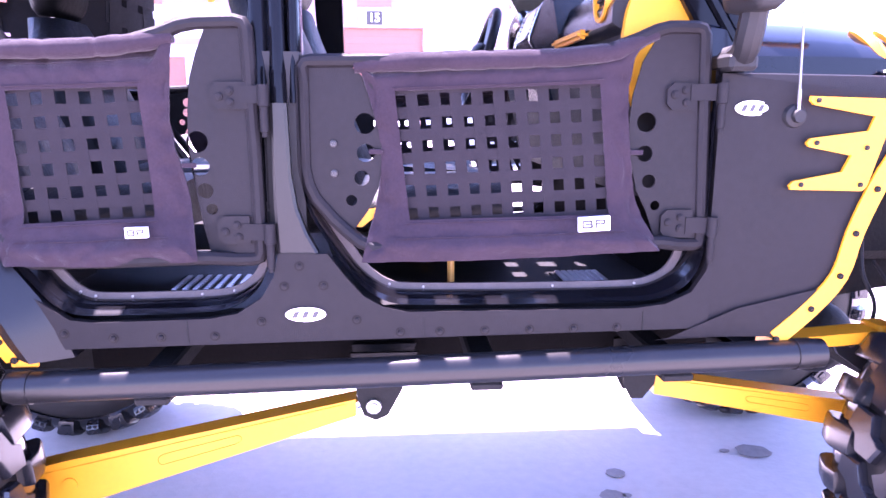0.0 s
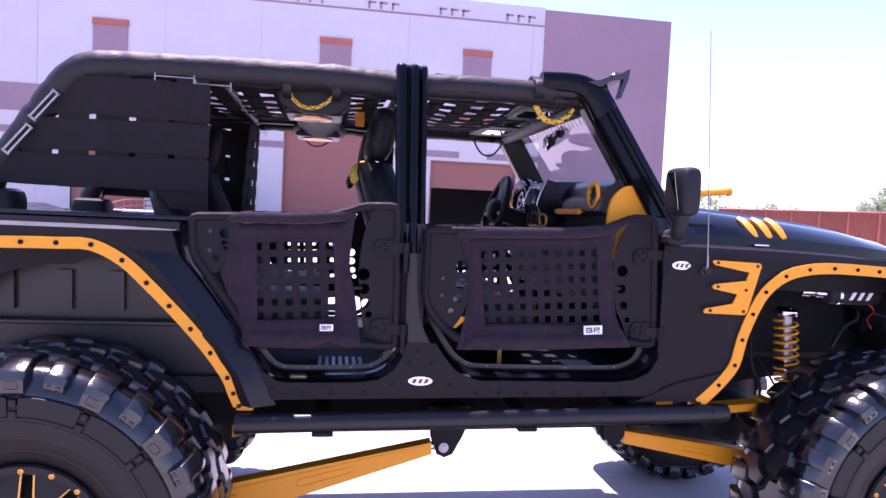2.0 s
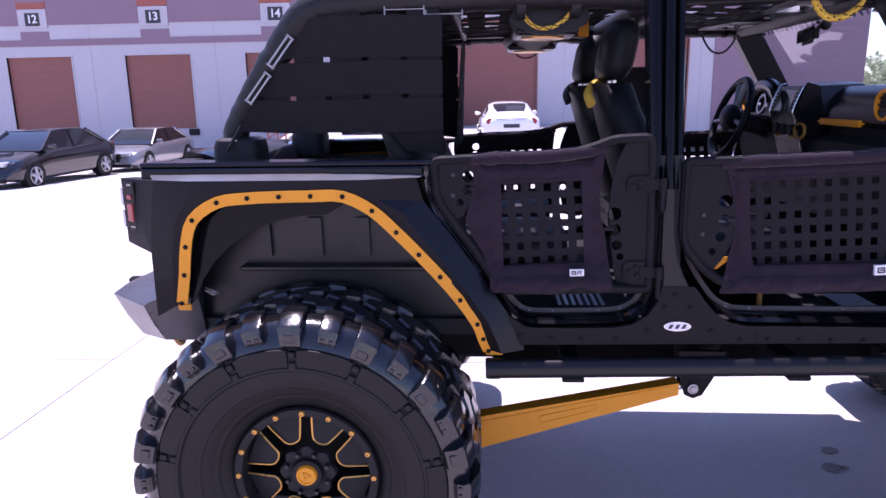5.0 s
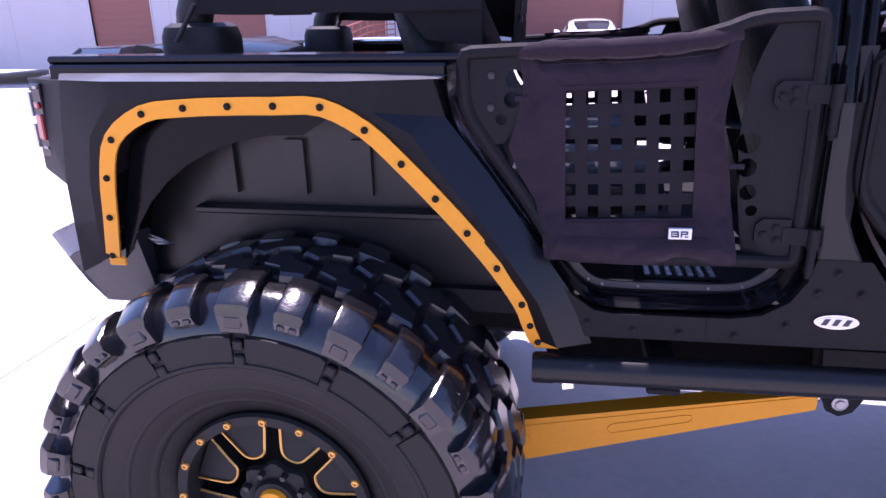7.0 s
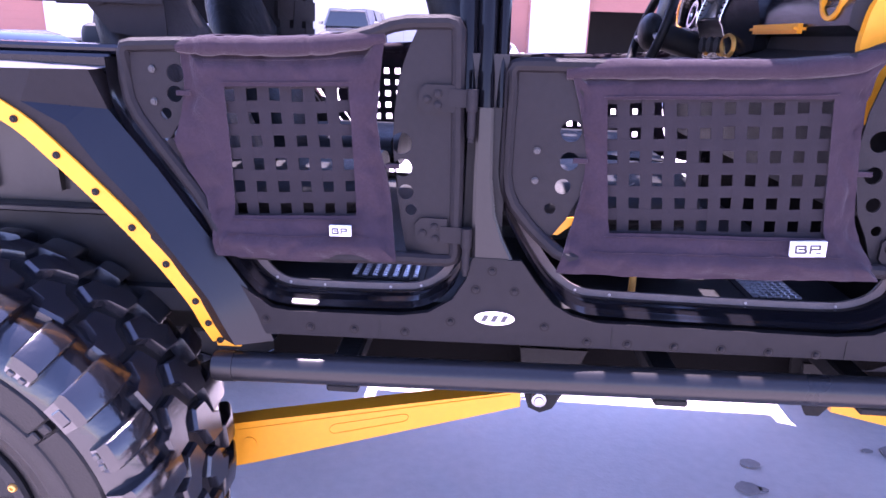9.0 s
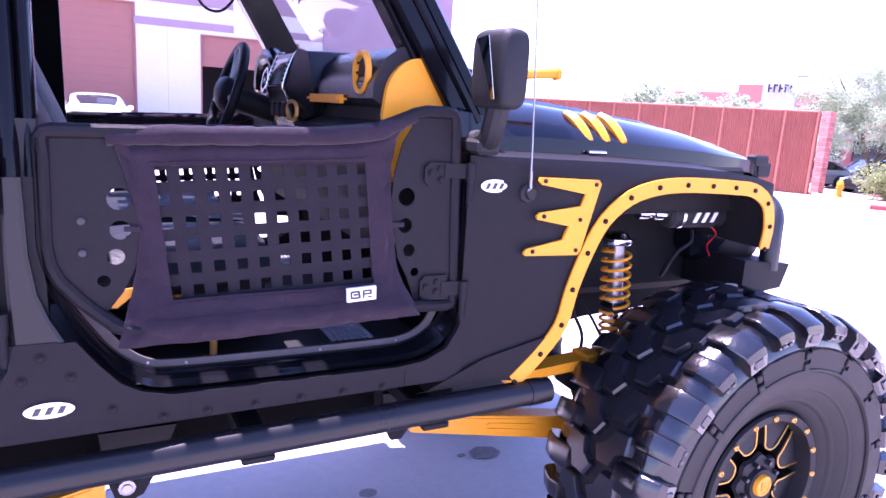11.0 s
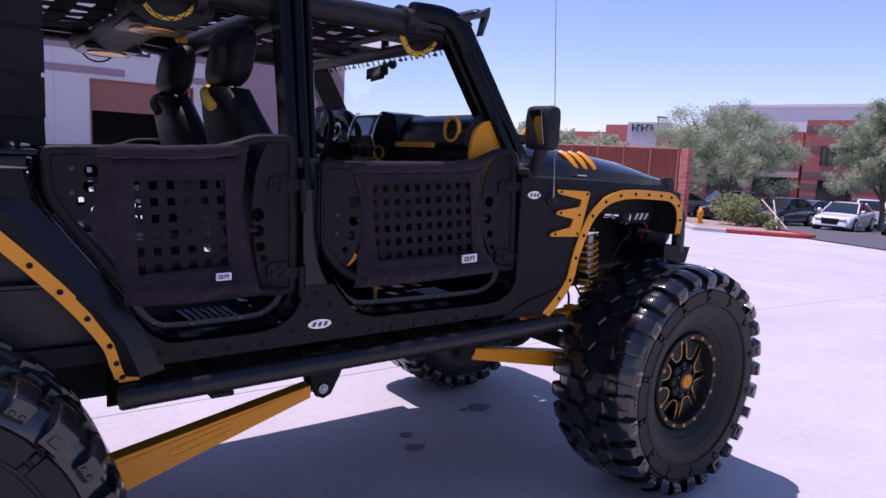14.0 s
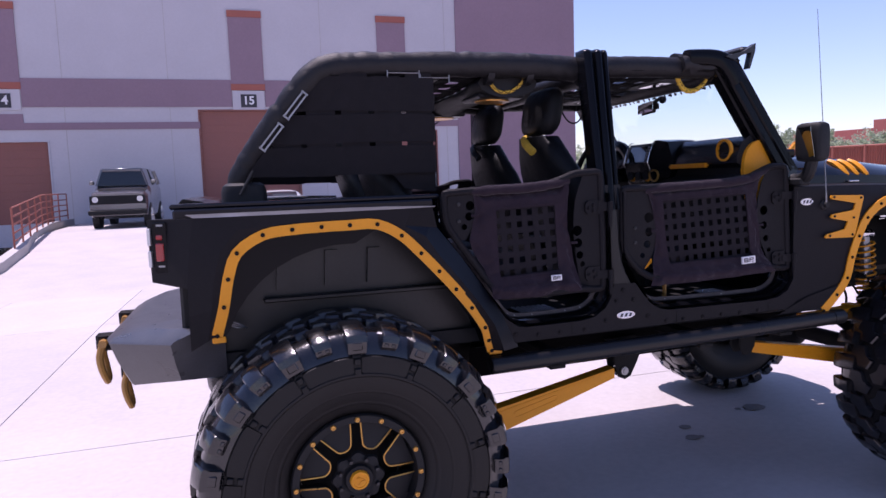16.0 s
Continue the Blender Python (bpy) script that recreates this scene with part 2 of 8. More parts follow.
def finish(ob, m, smooth=None):
    if m:
        ob.data.materials.append(m)
    if smooth is not None:
        ob.data.shade_smooth()
        ob.data.set_sharp_from_angle(angle=radians(smooth))
    return ob


def part(name, bm, material, parent=None, label="", smooth=35, twin=False, cat=""):
    """Links a bmesh as one mesh object under a thing or part. twin: the same on the other flank of the vehicle."""
    bmesh.ops.recalc_face_normals(bm, faces=bm.faces[:])
    me = bpy.data.meshes.new(name)
    bm.to_mesh(me)
    bm.free()
    ob = finish(new(name, me), material, smooth)
    ob.parent = parent
    if label:
        tagged(ob, label)
    if cat:
        tagged(ob, category=cat)
    if twin:
        far = me.copy()
        far.transform(Matrix.Translation((0, MIRROR_Y, -0.022)) @ Matrix.Diagonal((1, -1, 1, 1)))
        far.flip_normals()
        o2 = new(name, far)
        o2.parent = TWIN.get(parent, parent)
        if label:
            tagged(o2, label)
        TWIN[ob] = o2
    return ob


def share(name, src, parent, m, label=""):
    """One more object on the mesh of src."""
    ob = new(name, src.data)
    ob.parent = parent
    ob.matrix_basis = m
    if label:
        tagged(ob, label)
    return ob


def thing(name, label, category, group="", at=None):
    ob = new(name)
    ob.empty_display_size = 0.1
    if at is not None:
        ob.matrix_basis = at
    return tagged(ob, label, category, group)


def box(bm, x0, x1, y0, y1, z0, z1, bevel=0.0, m=None, seg=1):
    r = bmesh.ops.create_cube(bm, size=1.0)
    vs = r["verts"]
    t = Matrix.Translation(((x0 + x1) / 2, (y0 + y1) / 2, (z0 + z1) / 2)) @ Matrix.Diagonal((abs(x1 - x0), abs(y1 - y0), abs(z1 - z0), 1))
    bmesh.ops.transform(bm, verts=vs, matrix=(m @ t) if m else t)
    if bevel:
        es = list({e for v in vs for e in v.link_edges})
        bmesh.ops.bevel(bm, geom=es, offset=bevel, segments=seg, affect="EDGES", clamp_overlap=True)
    return vs


def plate(bm, outer, holes=(), y0=0.0, y1=0.02, bevel=0.0, axis="y"):
    """An outline in x, z (axis y), x, y (axis z) or y, z (axis x), with holes, given a thickness."""
    def place(a, b, d):
        return (a, d, b) if axis == "y" else ((a, b, d) if axis == "z" else (d, a, b))
    edges = []
    for loop in (outer, *holes):
        vs = [bm.verts.new(place(a, b, y0)) for a, b in loop]
        edges += [bm.edges.new((vs[i], vs[(i + 1) % len(vs)])) for i in range(len(vs))]
    r = bmesh.ops.triangle_fill(bm, use_beauty=True, use_dissolve=True, edges=edges)
    fs = [g for g in r["geom"] if isinstance(g, bmesh.types.BMFace)]
    e = bmesh.ops.extrude_face_region(bm, geom=fs)
    vs = [g for g in e["geom"] if isinstance(g, bmesh.types.BMVert)]
    d = y1 - y0
    bmesh.ops.translate(bm, verts=vs, vec=(0, d, 0) if axis == "y" else ((0, 0, d) if axis == "z" else (d, 0, 0)))
    return vs


def circle(cx, cz, r, n=16, sx=1.0, sz=1.0):
    return [(cx + r * sx * math.cos(2 * math.pi * i / n), cz + r * sz * math.sin(2 * math.pi * i / n)) for i in range(n)]


def smooth_path(pts, n=6, closed=False):
    """Catmull-Rom through the points."""
    p = [Vector(q) for q in pts]
    out = []
    k = len(p)
    for i in range(k if closed else k - 1):
        a, b, c, d = (p[(i + j) % k] if closed else p[min(max(i + j, 0), k - 1)] for j in (-1, 0, 1, 2))
        for s in range(n):
            t = s / n
            out.append(0.5 * ((2 * b) + (c - a) * t + (2 * a - 5 * b + 4 * c - d) * t * t + (3 * b - a - 3 * c + d) * t ** 3))
    if not closed:
        out.append(p[-1])
    return out


def rounded(pts, times=3):
    """Cuts the corners of an open line, again and again (Chaikin)."""
    p = [Vector(q) for q in pts]
    for _ in range(times):
        p = [p[0]] + [a.lerp(b, f) for a, b in zip(p, p[1:]) for f in (0.25, 0.75)] + [p[-1]]
    return p


def tube(bm, pts, r, n=10, closed=False, cap=True, rough=0.0, flat=1.0):
    """A round bar along a path; r a number or one per point; rough: wrinkles."""
    p = [Vector(q) for q in pts]
    k = len(p)
    rings = []
    up = None
    for i in range(k):
        a, b = (p[(i - 1) % k], p[(i + 1) % k]) if closed else (p[max(i - 1, 0)], p[min(i + 1, k - 1)])
        d = (b - a).normalized()
        if up is None:
            up = d.orthogonal().normalized()
        up = (up - d * up.dot(d))
        up = up.normalized() if up.length > 1e-6 else d.orthogonal().normalized()
        s = d.cross(up)
        rad = r[i] if isinstance(r, (list, tuple)) else r
        ring = []
        for j in range(n):
            a2 = 2 * math.pi * j / n
            q = rad * (1 + (rough * noise.noise((p[i] * 22 + Vector((j * 1.7, 0, 0)))) if rough else 0))
            ring.append(bm.verts.new(p[i] + (up * math.cos(a2) * flat + s * math.sin(a2)) * q))
        rings.append(ring)
    for i in range(k if closed else k - 1):
        a, b = rings[i], rings[(i + 1) % k]
        for j in range(n):
            bm.faces.new((a[j], a[(j + 1) % n], b[(j + 1) % n], b[j]))
    if cap and not closed:
        bm.faces.new(rings[0][::-1])
        bm.faces.new(rings[-1])


def lathe(bm, prof, n=48, m=None, axis="y"):
    """Turns (radius, depth) points round the y axis."""
    rings = []
    for r, d in prof:
        ring = []
        for j in range(n):
            a = 2 * math.pi * j / n
            v = Vector((r * math.cos(a), d, r * math.sin(a))) if axis == "y" else Vector((r * math.cos(a), r * math.sin(a), d))
            ring.append(bm.verts.new(m @ v if m else v))
        rings.append(ring)
    for a, b in zip(rings, rings[1:]):
        for j in range(n):
            bm.faces.new((a[j], a[(j + 1) % n], b[(j + 1) % n], b[j]))
    return rings


def loft(bm, loops, close=True, cap=True):
    """Skins loops of equal length."""
    rs = [[bm.verts.new(v) for v in lp] for lp in loops]
    n = len(rs[0])
    for a, b in zip(rs, rs[1:]):
        for j in range(n if close else n - 1):
            bm.faces.new((a[j], a[(j + 1) % n], b[(j + 1) % n], b[j]))
    if cap and close:
        bm.faces.new(rs[0][::-1])
        bm.faces.new(rs[-1])
    return rs


def ribbon(bm, path, width, thick, inward=0.0):
    """A flat strip facing -y that follows a path of (x, y, z)."""
    p = [Vector(q) for q in path]
    rows = []
    for i, q in enumerate(p):
        d = p[min(i + 1, len(p) - 1)] - p[max(i - 1, 0)]
        nn = Vector((-d.z, 0, d.x)).normalized()
        w = width[i] if isinstance(width, (list, tuple)) else width
        a, b = q + nn * w / 2, q - nn * w / 2
        t = Vector((0, thick, 0))
        rows.append([a, b, b + t, a + t])
    loft(bm, rows)


def sheet(bm, fn, nu, nv, thick=0.0):
    """A grid of points fn(u, v), u and v from 0 to 1."""
    g = [[bm.verts.new(fn(i / nu, j / nv)) for j in range(nv + 1)] for i in range(nu + 1)]
    fs = []
    for i in range(nu):
        for j in range(nv):
            fs.append(bm.faces.new((g[i][j], g[i + 1][j], g[i + 1][j + 1], g[i][j + 1])))
    if thick:
        bmesh.ops.solidify(bm, geom=fs, thickness=thick)
    return g


def bolt_mesh(r=0.008, h=0.006):
    bm = bmesh.new()
    lathe(bm, [(0.0005, -h), (r * 0.55, -h), (r * 0.6, -h * 0.7), (r * 0.95, -h * 0.6), (r, 0.0), (r, 0.002)], 10)
    return bm

# ---- the ground: level under the vehicle, falling gently away ----
FY = 28.5  # the warehouse front


def gz(x, y):
    r = math.hypot(x, y)
    return -0.036 * (max(0.0, min(r, 62.0) - 5.5))


bm = bmesh.new()
rings = [0.0, 4, 5.5, 8, 11, 14, 18, 22, 26, 30, 34, 38, 44, 50, 56, 62, 90, 140, 240, 500, 1500]
rows = []
for r in rings[1:]:
    rows.append([bm.verts.new((r * math.cos(a), r * math.sin(a), gz(r, 0) - 0.05)) for a in [2 * math.pi * k / 64 for k in range(64)]])
bm.faces.new(rows[0])
for a, b in zip(rows, rows[1:]):
    for k in range(64):
        bm.faces.new((a[k], a[(k + 1) % 64], b[(k + 1) % 64], b[k]))
ground = tagged(part("ground", bm, JOINT, label="pale concrete yard with sawn joints between slabs", smooth=60), kind="structure", category="ground")
XJ = [-40.0, -34.4, -28.8, -23.2, -17.6, -12.0, -8.65, -5.05, -3.1, 9.5, 14.1, 18.7, 23.3, 27.9]
YJ = [2.05 + 4.6 * j for j in range(-5, 7)]
for x0, x1 in zip(XJ, XJ[1:]):
    # the yard behind the vehicle has longer slabs
    cuts = [y for y in YJ if x1 > -3.0 or not 10.0 < y < 17.0]
    for y0, y1 in zip(cuts, cuts[1:]):
        e = 0.004
        nx = max(1, round((x1 - x0) / 4.6))
        xs = [x0 + e + (x1 - x0 - 2 * e) * k / nx for k in range(nx + 1)]
        bm = bmesh.new()
        ny = max(1, round((y1 - y0) / 4.6))
        ys = [y0 + e + (y1 - y0 - 2 * e) * k / ny for k in range(ny + 1)]
        ring_ = [(x, ys[0]) for x in xs] + [(xs[-1], y) for y in ys[1:-1]] + [(x, ys[-1]) for x in xs[::-1]] + [(xs[0], y) for y in ys[-2:0:-1]]
        loft(bm, [[(x, y, gz(x, y) - 0.045) for x, y in ring_], [(x, y, gz(x, y) - 0.003) for x, y in ring_]], cap=False)
        for xa, xb in zip(xs, xs[1:]):
            for ya, yb in zip(ys, ys[1:]):
                bm.faces.new([bm.verts.new((x, y, gz(x, y) - 0.003)) for x, y in ((xa, ya), (xb, ya), (xb, yb), (xa, yb))])
        bmesh.ops.remove_doubles(bm, verts=bm.verts[:], dist=0.0005)
        part("slab", bm, CONCRETE, ground, smooth=None)

# damp stain on the concrete under the vehicle
bm = bmesh.new()
rnd = random.Random(9)
for cx, cy, r in ((1.04, 0.99, 0.030), (0.975, 0.835, 0.036), (1.03, 0.83, 0.014), (1.668, 1.116, 0.055), (1.55, 1.13, 0.016)):
    plate(bm, [(cx + r * (1 + rnd.uniform(-0.12, 0.12)) * 1.3 * math.cos(2 * math.pi * k / 18), cy + r * (1 + rnd.uniform(-0.12, 0.12)) * math.sin(2 * math.pi * k / 18)) for k in range(18)], (), 0.002, 0.004, axis="z")
tagged(part("oil_stain", bm, mat("oil_dark_concrete", (0.20, 0.18, 0.175), 0.6, vary=0.3, scale=30), None, "small dark oil drips on the concrete", smooth=None), category="stain", kind="structure")

# ---- the warehouse ----
bld = tagged(new("building_warehouse"), "pale grey and mauve tilt-up concrete warehouse with roll-up dock doors", "building", kind="structure")
X0, X1, TOP = -45.0, 15.25, 11.15
DOORS = [(-42.0, -38.9), (-36.4, -33.3), (-30.9, -27.8), (-22.3, -19.25), (-16.75, -13.75), (-11.25, -8.3), (-2.5, 1.55), (4.05, 7.95)]
DZ = [(0.4, 3.65)] * 6 + [(0.0, 4.85), (0.0, 3.90)]


def wallpart(name, material, y0, y1, rects, label="", holes=True):
    for x0, x1, z0, z1 in rects:
        bm = bmesh.new()
        box(bm, x0, x1, y0, y1, z0, z1)
        ob = part(name, bm, material, bld, label, smooth=None)
    return ob


# main skin with the door openings left out
rects = []
xs = sorted({X0, 9.05, *[v for d in DOORS for v in d]})
for a, b in zip(xs, xs[1:]):
    k = next((i for i, d in enumerate(DOORS) if abs(d[0] - a) < 1e-6), None)
    if k is None:
        rects.append((a, b, -0.5, 10.62))
    else:
        z0, z1 = DZ[k]
        rects.append((a, b, z1, 10.62))
        if z0 > -0.5 and z0 != 0.0:
            rects.append((a, b, -0.5, z0))
wallpart("wall_front", WALLWHITE, FY, FY + 0.3, rects, "pale grey painted concrete panels")
# parapet steps up towards the left, with the stepped notches below it
wallpart("wall_parapet", WALLWHITE, FY, FY + 0.3, [(X0, 9.05, 10.62, TOP + 0.1)])
wallpart("wall_end_bay", WALLMAUVE, FY - 0.06, FY + 0.3, [(9.05, X1, -0.5, TOP)], "mauve painted end bay")
wallpart("wall_east", WALLMAUVE, FY + 0.3, FY + 60, [(X1 - 0.3, X1, -0.5, TOP)])
wallpart("wall_west", WALLWHITE, FY + 0.3, FY + 60, [(X0, X0 + 0.3, -0.5, TOP)])
wallpart("roof", WALLWHITE, FY + 0.3, FY + 60, [(X0 + 0.3, X1 - 0.3, TOP - 0.8, TOP - 0.5)])
# panel joints
wallpart("panel_joint", JOINT, FY - 0.006, FY, [(x - 0.012, x + 0.012, -0.4, 10.6) for x in (-40, -33, -26.5, -18.3, -12.6, -7.6, -3.65, 2.75, 8.5)])
# reveal line and stepped notches under the parapet
nx = []
for x in (-11.6, -8.4, -5.6, -2.2, 0.9, 4.1, 7.2):
    for k in range(3):
        nx.append((x + 0.52 * k, x + 0.52 * k + 0.34, 10.72, 10.80))
        nx.append((x + 0.52 * k, x + 0.52 * k + 0.1, 10.50, 10.80))
wallpart("notch_trim", WALLMAUVE, FY - 0.03, FY, nx)
wallpart("reveal_line", WALLMAUVE, FY - 0.02, FY, [(X0, 9.05, 10.36, 10.44)])
# horizontal mauve bands between the sign columns
cols = [(-42.0, -40.6), (-36.4, -35.0), (-30.9, -29.5), (-21.45, -20.15), (-15.9, -14.6), (-10.45, -9.08), (-1.13, 0.24), (5.28, 6.6)]
bx = sorted([X0] + [v for c in cols for v in c] + [9.05])
gaps = [(bx[i], bx[i + 1]) for i in range(0, len(bx), 2)]
wallpart("band", WALLMAUVE, FY - 0.04, FY, [(a, b, 5.02, 6.15) for a, b in gaps])
dark = []
for a, b in gaps:
    spans = [(a, b)]
    for d, (z0, z1) in zip(DOORS, DZ):
        if z1 > 4.2:
            spans = [s for p in spans for s in (((p[0], min(p[1], d[0])) if p[0] < d[0] else None), ((max(p[0], d[1]), p[1]) if p[1] > d[1] else None)) if s]
    dark += [(p, q, 4.12, 4.40) for p, q in spans if q - p > 0.2]
wallpart("band_low", WALLMAUVE, FY - 0.04, FY, dark)
chk = []
for c in cols:
    if c[0] < -9:
        chk += [(c[0], c[1], 4.12, 4.75)]
wallpart("band_block", WALLMAUVE, FY - 0.035, FY, chk)
# upper recessed windows: mauve panel with a red lintel
for c in cols:
    bm = bmesh.new()
    box(bm, c[0], c[1], FY - 0.05, FY, 5.98, 8.78)
    w = part("window_panel", bm, WALLMAUVE, bld, smooth=None)
    bm = bmesh.new()
    box(bm, c[0] - 0.02, c[1] + 0.02, FY - 0.09, FY, 8.78, 9.05)
    box(bm, c[0] - 0.02, c[1] + 0.02, FY - 0.07, FY, 5.72, 5.98)
    part("lintel", bm, WALLRED, bld, "brick red lintel band", smooth=None)
# roll-up doors with ribs
for i, ((a, b), (z0, z1)) in enumerate(zip(DOORS, DZ)):
    d = new("door_%d" % (i + 1))
    d.parent = bld
    tagged(d, "red-brown ribbed roll-up dock door" if i < 7 else "roll-up door standing partly open over a dark bay", "door")
    lo = z0 if i < 7 else 2.72
    bm = bmesh.new()
    k = int((z1 - lo) / 0.3)
    for j in range(k):
        za, zb = lo + (z1 - lo) * j / k, lo + (z1 - lo) * (j + 1) / k
        box(bm, a, b, FY + 0.10, FY + 0.16, za + 0.006, zb, 0.004)
        box(bm, a, b, FY + 0.105, FY + 0.16, za, za + 0.006)
    part("door_curtain", bm, DOORRED, d, smooth=None)
    bm = bmesh.new()
    box(bm, a - 0.06, a, FY - 0.03, FY + 0.2, z0, z1 + 0.06)
    box(bm, b, b + 0.06, FY - 0.03, FY + 0.2, z0, z1 + 0.06)
    box(bm, a, b, FY - 0.03, FY + 0.2, z1, z1 + 0.06)
    part("door_frame", bm, DOORRED if i > 5 else WALLWHITE, d, smooth=None)
    if i < 6:
        bm = bmesh.new()
        box(bm, b - 0.35, b + 0.1, FY - 0.12, FY, 0.1, 0.38, 0.02)
        part("dock_bumper", bm, MATTE, d, "black rubber dock bumper")
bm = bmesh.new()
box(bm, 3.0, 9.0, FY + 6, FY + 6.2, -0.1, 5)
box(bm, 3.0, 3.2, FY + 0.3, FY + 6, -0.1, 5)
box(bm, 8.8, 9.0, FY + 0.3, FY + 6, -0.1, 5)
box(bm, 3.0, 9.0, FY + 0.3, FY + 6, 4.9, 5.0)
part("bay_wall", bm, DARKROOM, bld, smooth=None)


def sign(cx, text, cz=5.27, s=0.66):
    bm = bmesh.new()
    box(bm, cx - 0.66, cx + 0.66, FY - 0.055, FY, 4.90, 5.70)
    part("sign_panel", bm, WALLWHITE, bld, smooth=None)
    bm = bmesh.new()
    box(bm, cx - s / 2, cx + s / 2, FY - 0.075, FY - 0.055, cz - s * 0.42, cz + s * 0.42)
    sg = part("door_sign", bm, INK, bld, "dark square sign with a white number", smooth=None)
    cu = bpy.data.curves.new("sign_number", "FONT")
    cu.body, cu.size, cu.align_x, cu.align_y, cu.extrude = text, 0.48, "CENTER", "CENTER", 0.004
    cu.offset = 0.012
    tmp = new("sign_number", cu)
    dg = bpy.context.evaluated_depsgraph_get()
    me = bpy.data.meshes.new_from_object(tmp.evaluated_get(dg))
    bpy.data.objects.remove(tmp)
    o = finish(new("sign_number", me), WHITE)
    o.parent = sg
    o.matrix_basis = Matrix.Translation((cx, FY - 0.083, cz)) @ pose(0, 0, 0, 90, 0, 0)


for cx, tx in ((-20.8, "12"), (-15.25, "13"), (-9.77, "14"), (-0.45, "15"), (5.93, "16")):
    sign(cx, tx)

# ---- dock ramp with railing ----


def rz(y):
    if y < 11.0:
        return -0.26
    t = min(1.0, max(0.0, (y - 11.0) / 11.0))
    return gz(0, 11) * (1 - t) + 0.35 * t


bm = bmesh.new()
ys = [9.2, 11, 13, 15, 17, 19, 22, 28.4]
loft(bm, [[(-7.3 + (1.2 if y < 14 else 0.9 if y < 18 else 0.2 if y < 24 else 0), y, rz(y)), (2.4, y, rz(y)), (2.4, y, -1.2), (-7.3 + (1.2 if y < 14 else 0.9 if y < 18 else 0.2 if y < 24 else 0), y, -1.2)] for y in ys])
tagged(part("ramp", bm, CONCRETE, None, "pale concrete ramp up to a roll-up door", smooth=None), kind="structure", category="ramp")
bm = bmesh.new()
edge = [(-6.15, 12.0), (-6.15, 14.0), (-6.45, 17.0), (-7.0, 20.0), (-7.35, 24.0), (-7.4, 27.5)]
loft(bm, [[(x - 0.22, y, -1.2), (x, y, -1.2), (x, y, rz(y) + 0.22), (x - 0.22, y, rz(y) + 0.22)] for x, y in edge])
tagged(part("ramp_kerb", bm, CONCRETE, None, "raised concrete kerb along the ramp", smooth=None), kind="structure", category="kerb")
rl = thing("railing", "red-painted pipe railing on the ramp kerb", "railing")
for k in range(9):
    t = k / 8
    y = 16.2 + 10.8 * t
    x = -6.4 - 1.0 * min(1, t * 1.25) - 0.11
    bm = bmesh.new()
    tube(bm, [(x, y, rz(y) + 0.2), (x, y, rz(y) + 1.2)], 0.024, 8)
    part("post", bm, FENCE, rl)
for h in (0.38, 0.58, 0.78, 0.98, 1.2):
    bm = bmesh.new()
    tube(bm, [(-6.4 - 1.0 * min(1, t * 1.25) - 0.11, 16.2 + 10.8 * t, rz(16.2 + 10.8 * t) + h) for t in [k / 8 for k in range(9)]], 0.02, 8)
    part("rail", bm, FENCE, rl)

# ---- rust-red fence and brick pier ----
fa, fb = Vector((26.22, 16.80, 0)), Vector((19.0, 29.6, 0))
n = 12
for k in range(n):
    a, b = fa.lerp(fb, k / n), fa.lerp(fb, (k + 1) / n)
    pl = thing("fence_panel", "rust-red corrugated metal fence panel", "fence", "panels of the metal fence")
    d = (b - a)
    nn = Vector((-d.y, d.x, 0)).normalized()
    bm = bmesh.new()
    m = 26
    lo, hi = [], []
    for i in range(m + 1):
        q = a + d * (i / m) + nn * (0.025 if (i // 1) % 2 else -0.025)
        lo.append((q.x, q.y, gz(q.x, q.y) - 0.02))
        hi.append((q.x, q.y, 2.40))
    loft(bm, [lo, hi], close=False, cap=False)
    part("corrugated_sheet", bm, FENCE, pl, smooth=None)
    bm = bmesh.new()
    box(bm, a.x - 0.06, a.x + 0.06, a.y - 0.06, a.y + 0.06, gz(a.x, a.y) - 0.05, 2.46, 0.01)
    part("post", bm, FENCE, pl)
    bm = bmesh.new()
    tube(bm, [(a.x, a.y, 2.42), (b.x, b.y, 2.42)], 0.05, 6)
    part("cap_rail", bm, FENCE, pl)
pier = thing("brick_pier", "red block pier at the end of the metal fence", "pier")
bm = bmesh.new()
q = Vector((26.39, 16.48, 0))
box(bm, -0.17, 0.17, -0.17, 0.17, gz(26.5, 16.3) - 0.05, 2.44, m=Matrix.Translation(q))
part("core", bm, JOINT, pier, smooth=None)
bm = bmesh.new()
box(bm, 0, 0.18, -0.185, 0.185, 0, 0.185, 0.012)
blk = part("block", bm, BRICK, pier, smooth=None)
first = True
for k in range(17):
    for s in range(2):
        m = Matrix.Translation((q.x, q.y, gz(26.5, 16.3) - 0.02 + 0.2 * k)) @ pose(0, 0, 0, 0, 0, 180 * s + (90 if k % 2 else 0))
        if first:
            blk.matrix_basis = m
            first = False
        else:
            share("block", blk, pier, m)


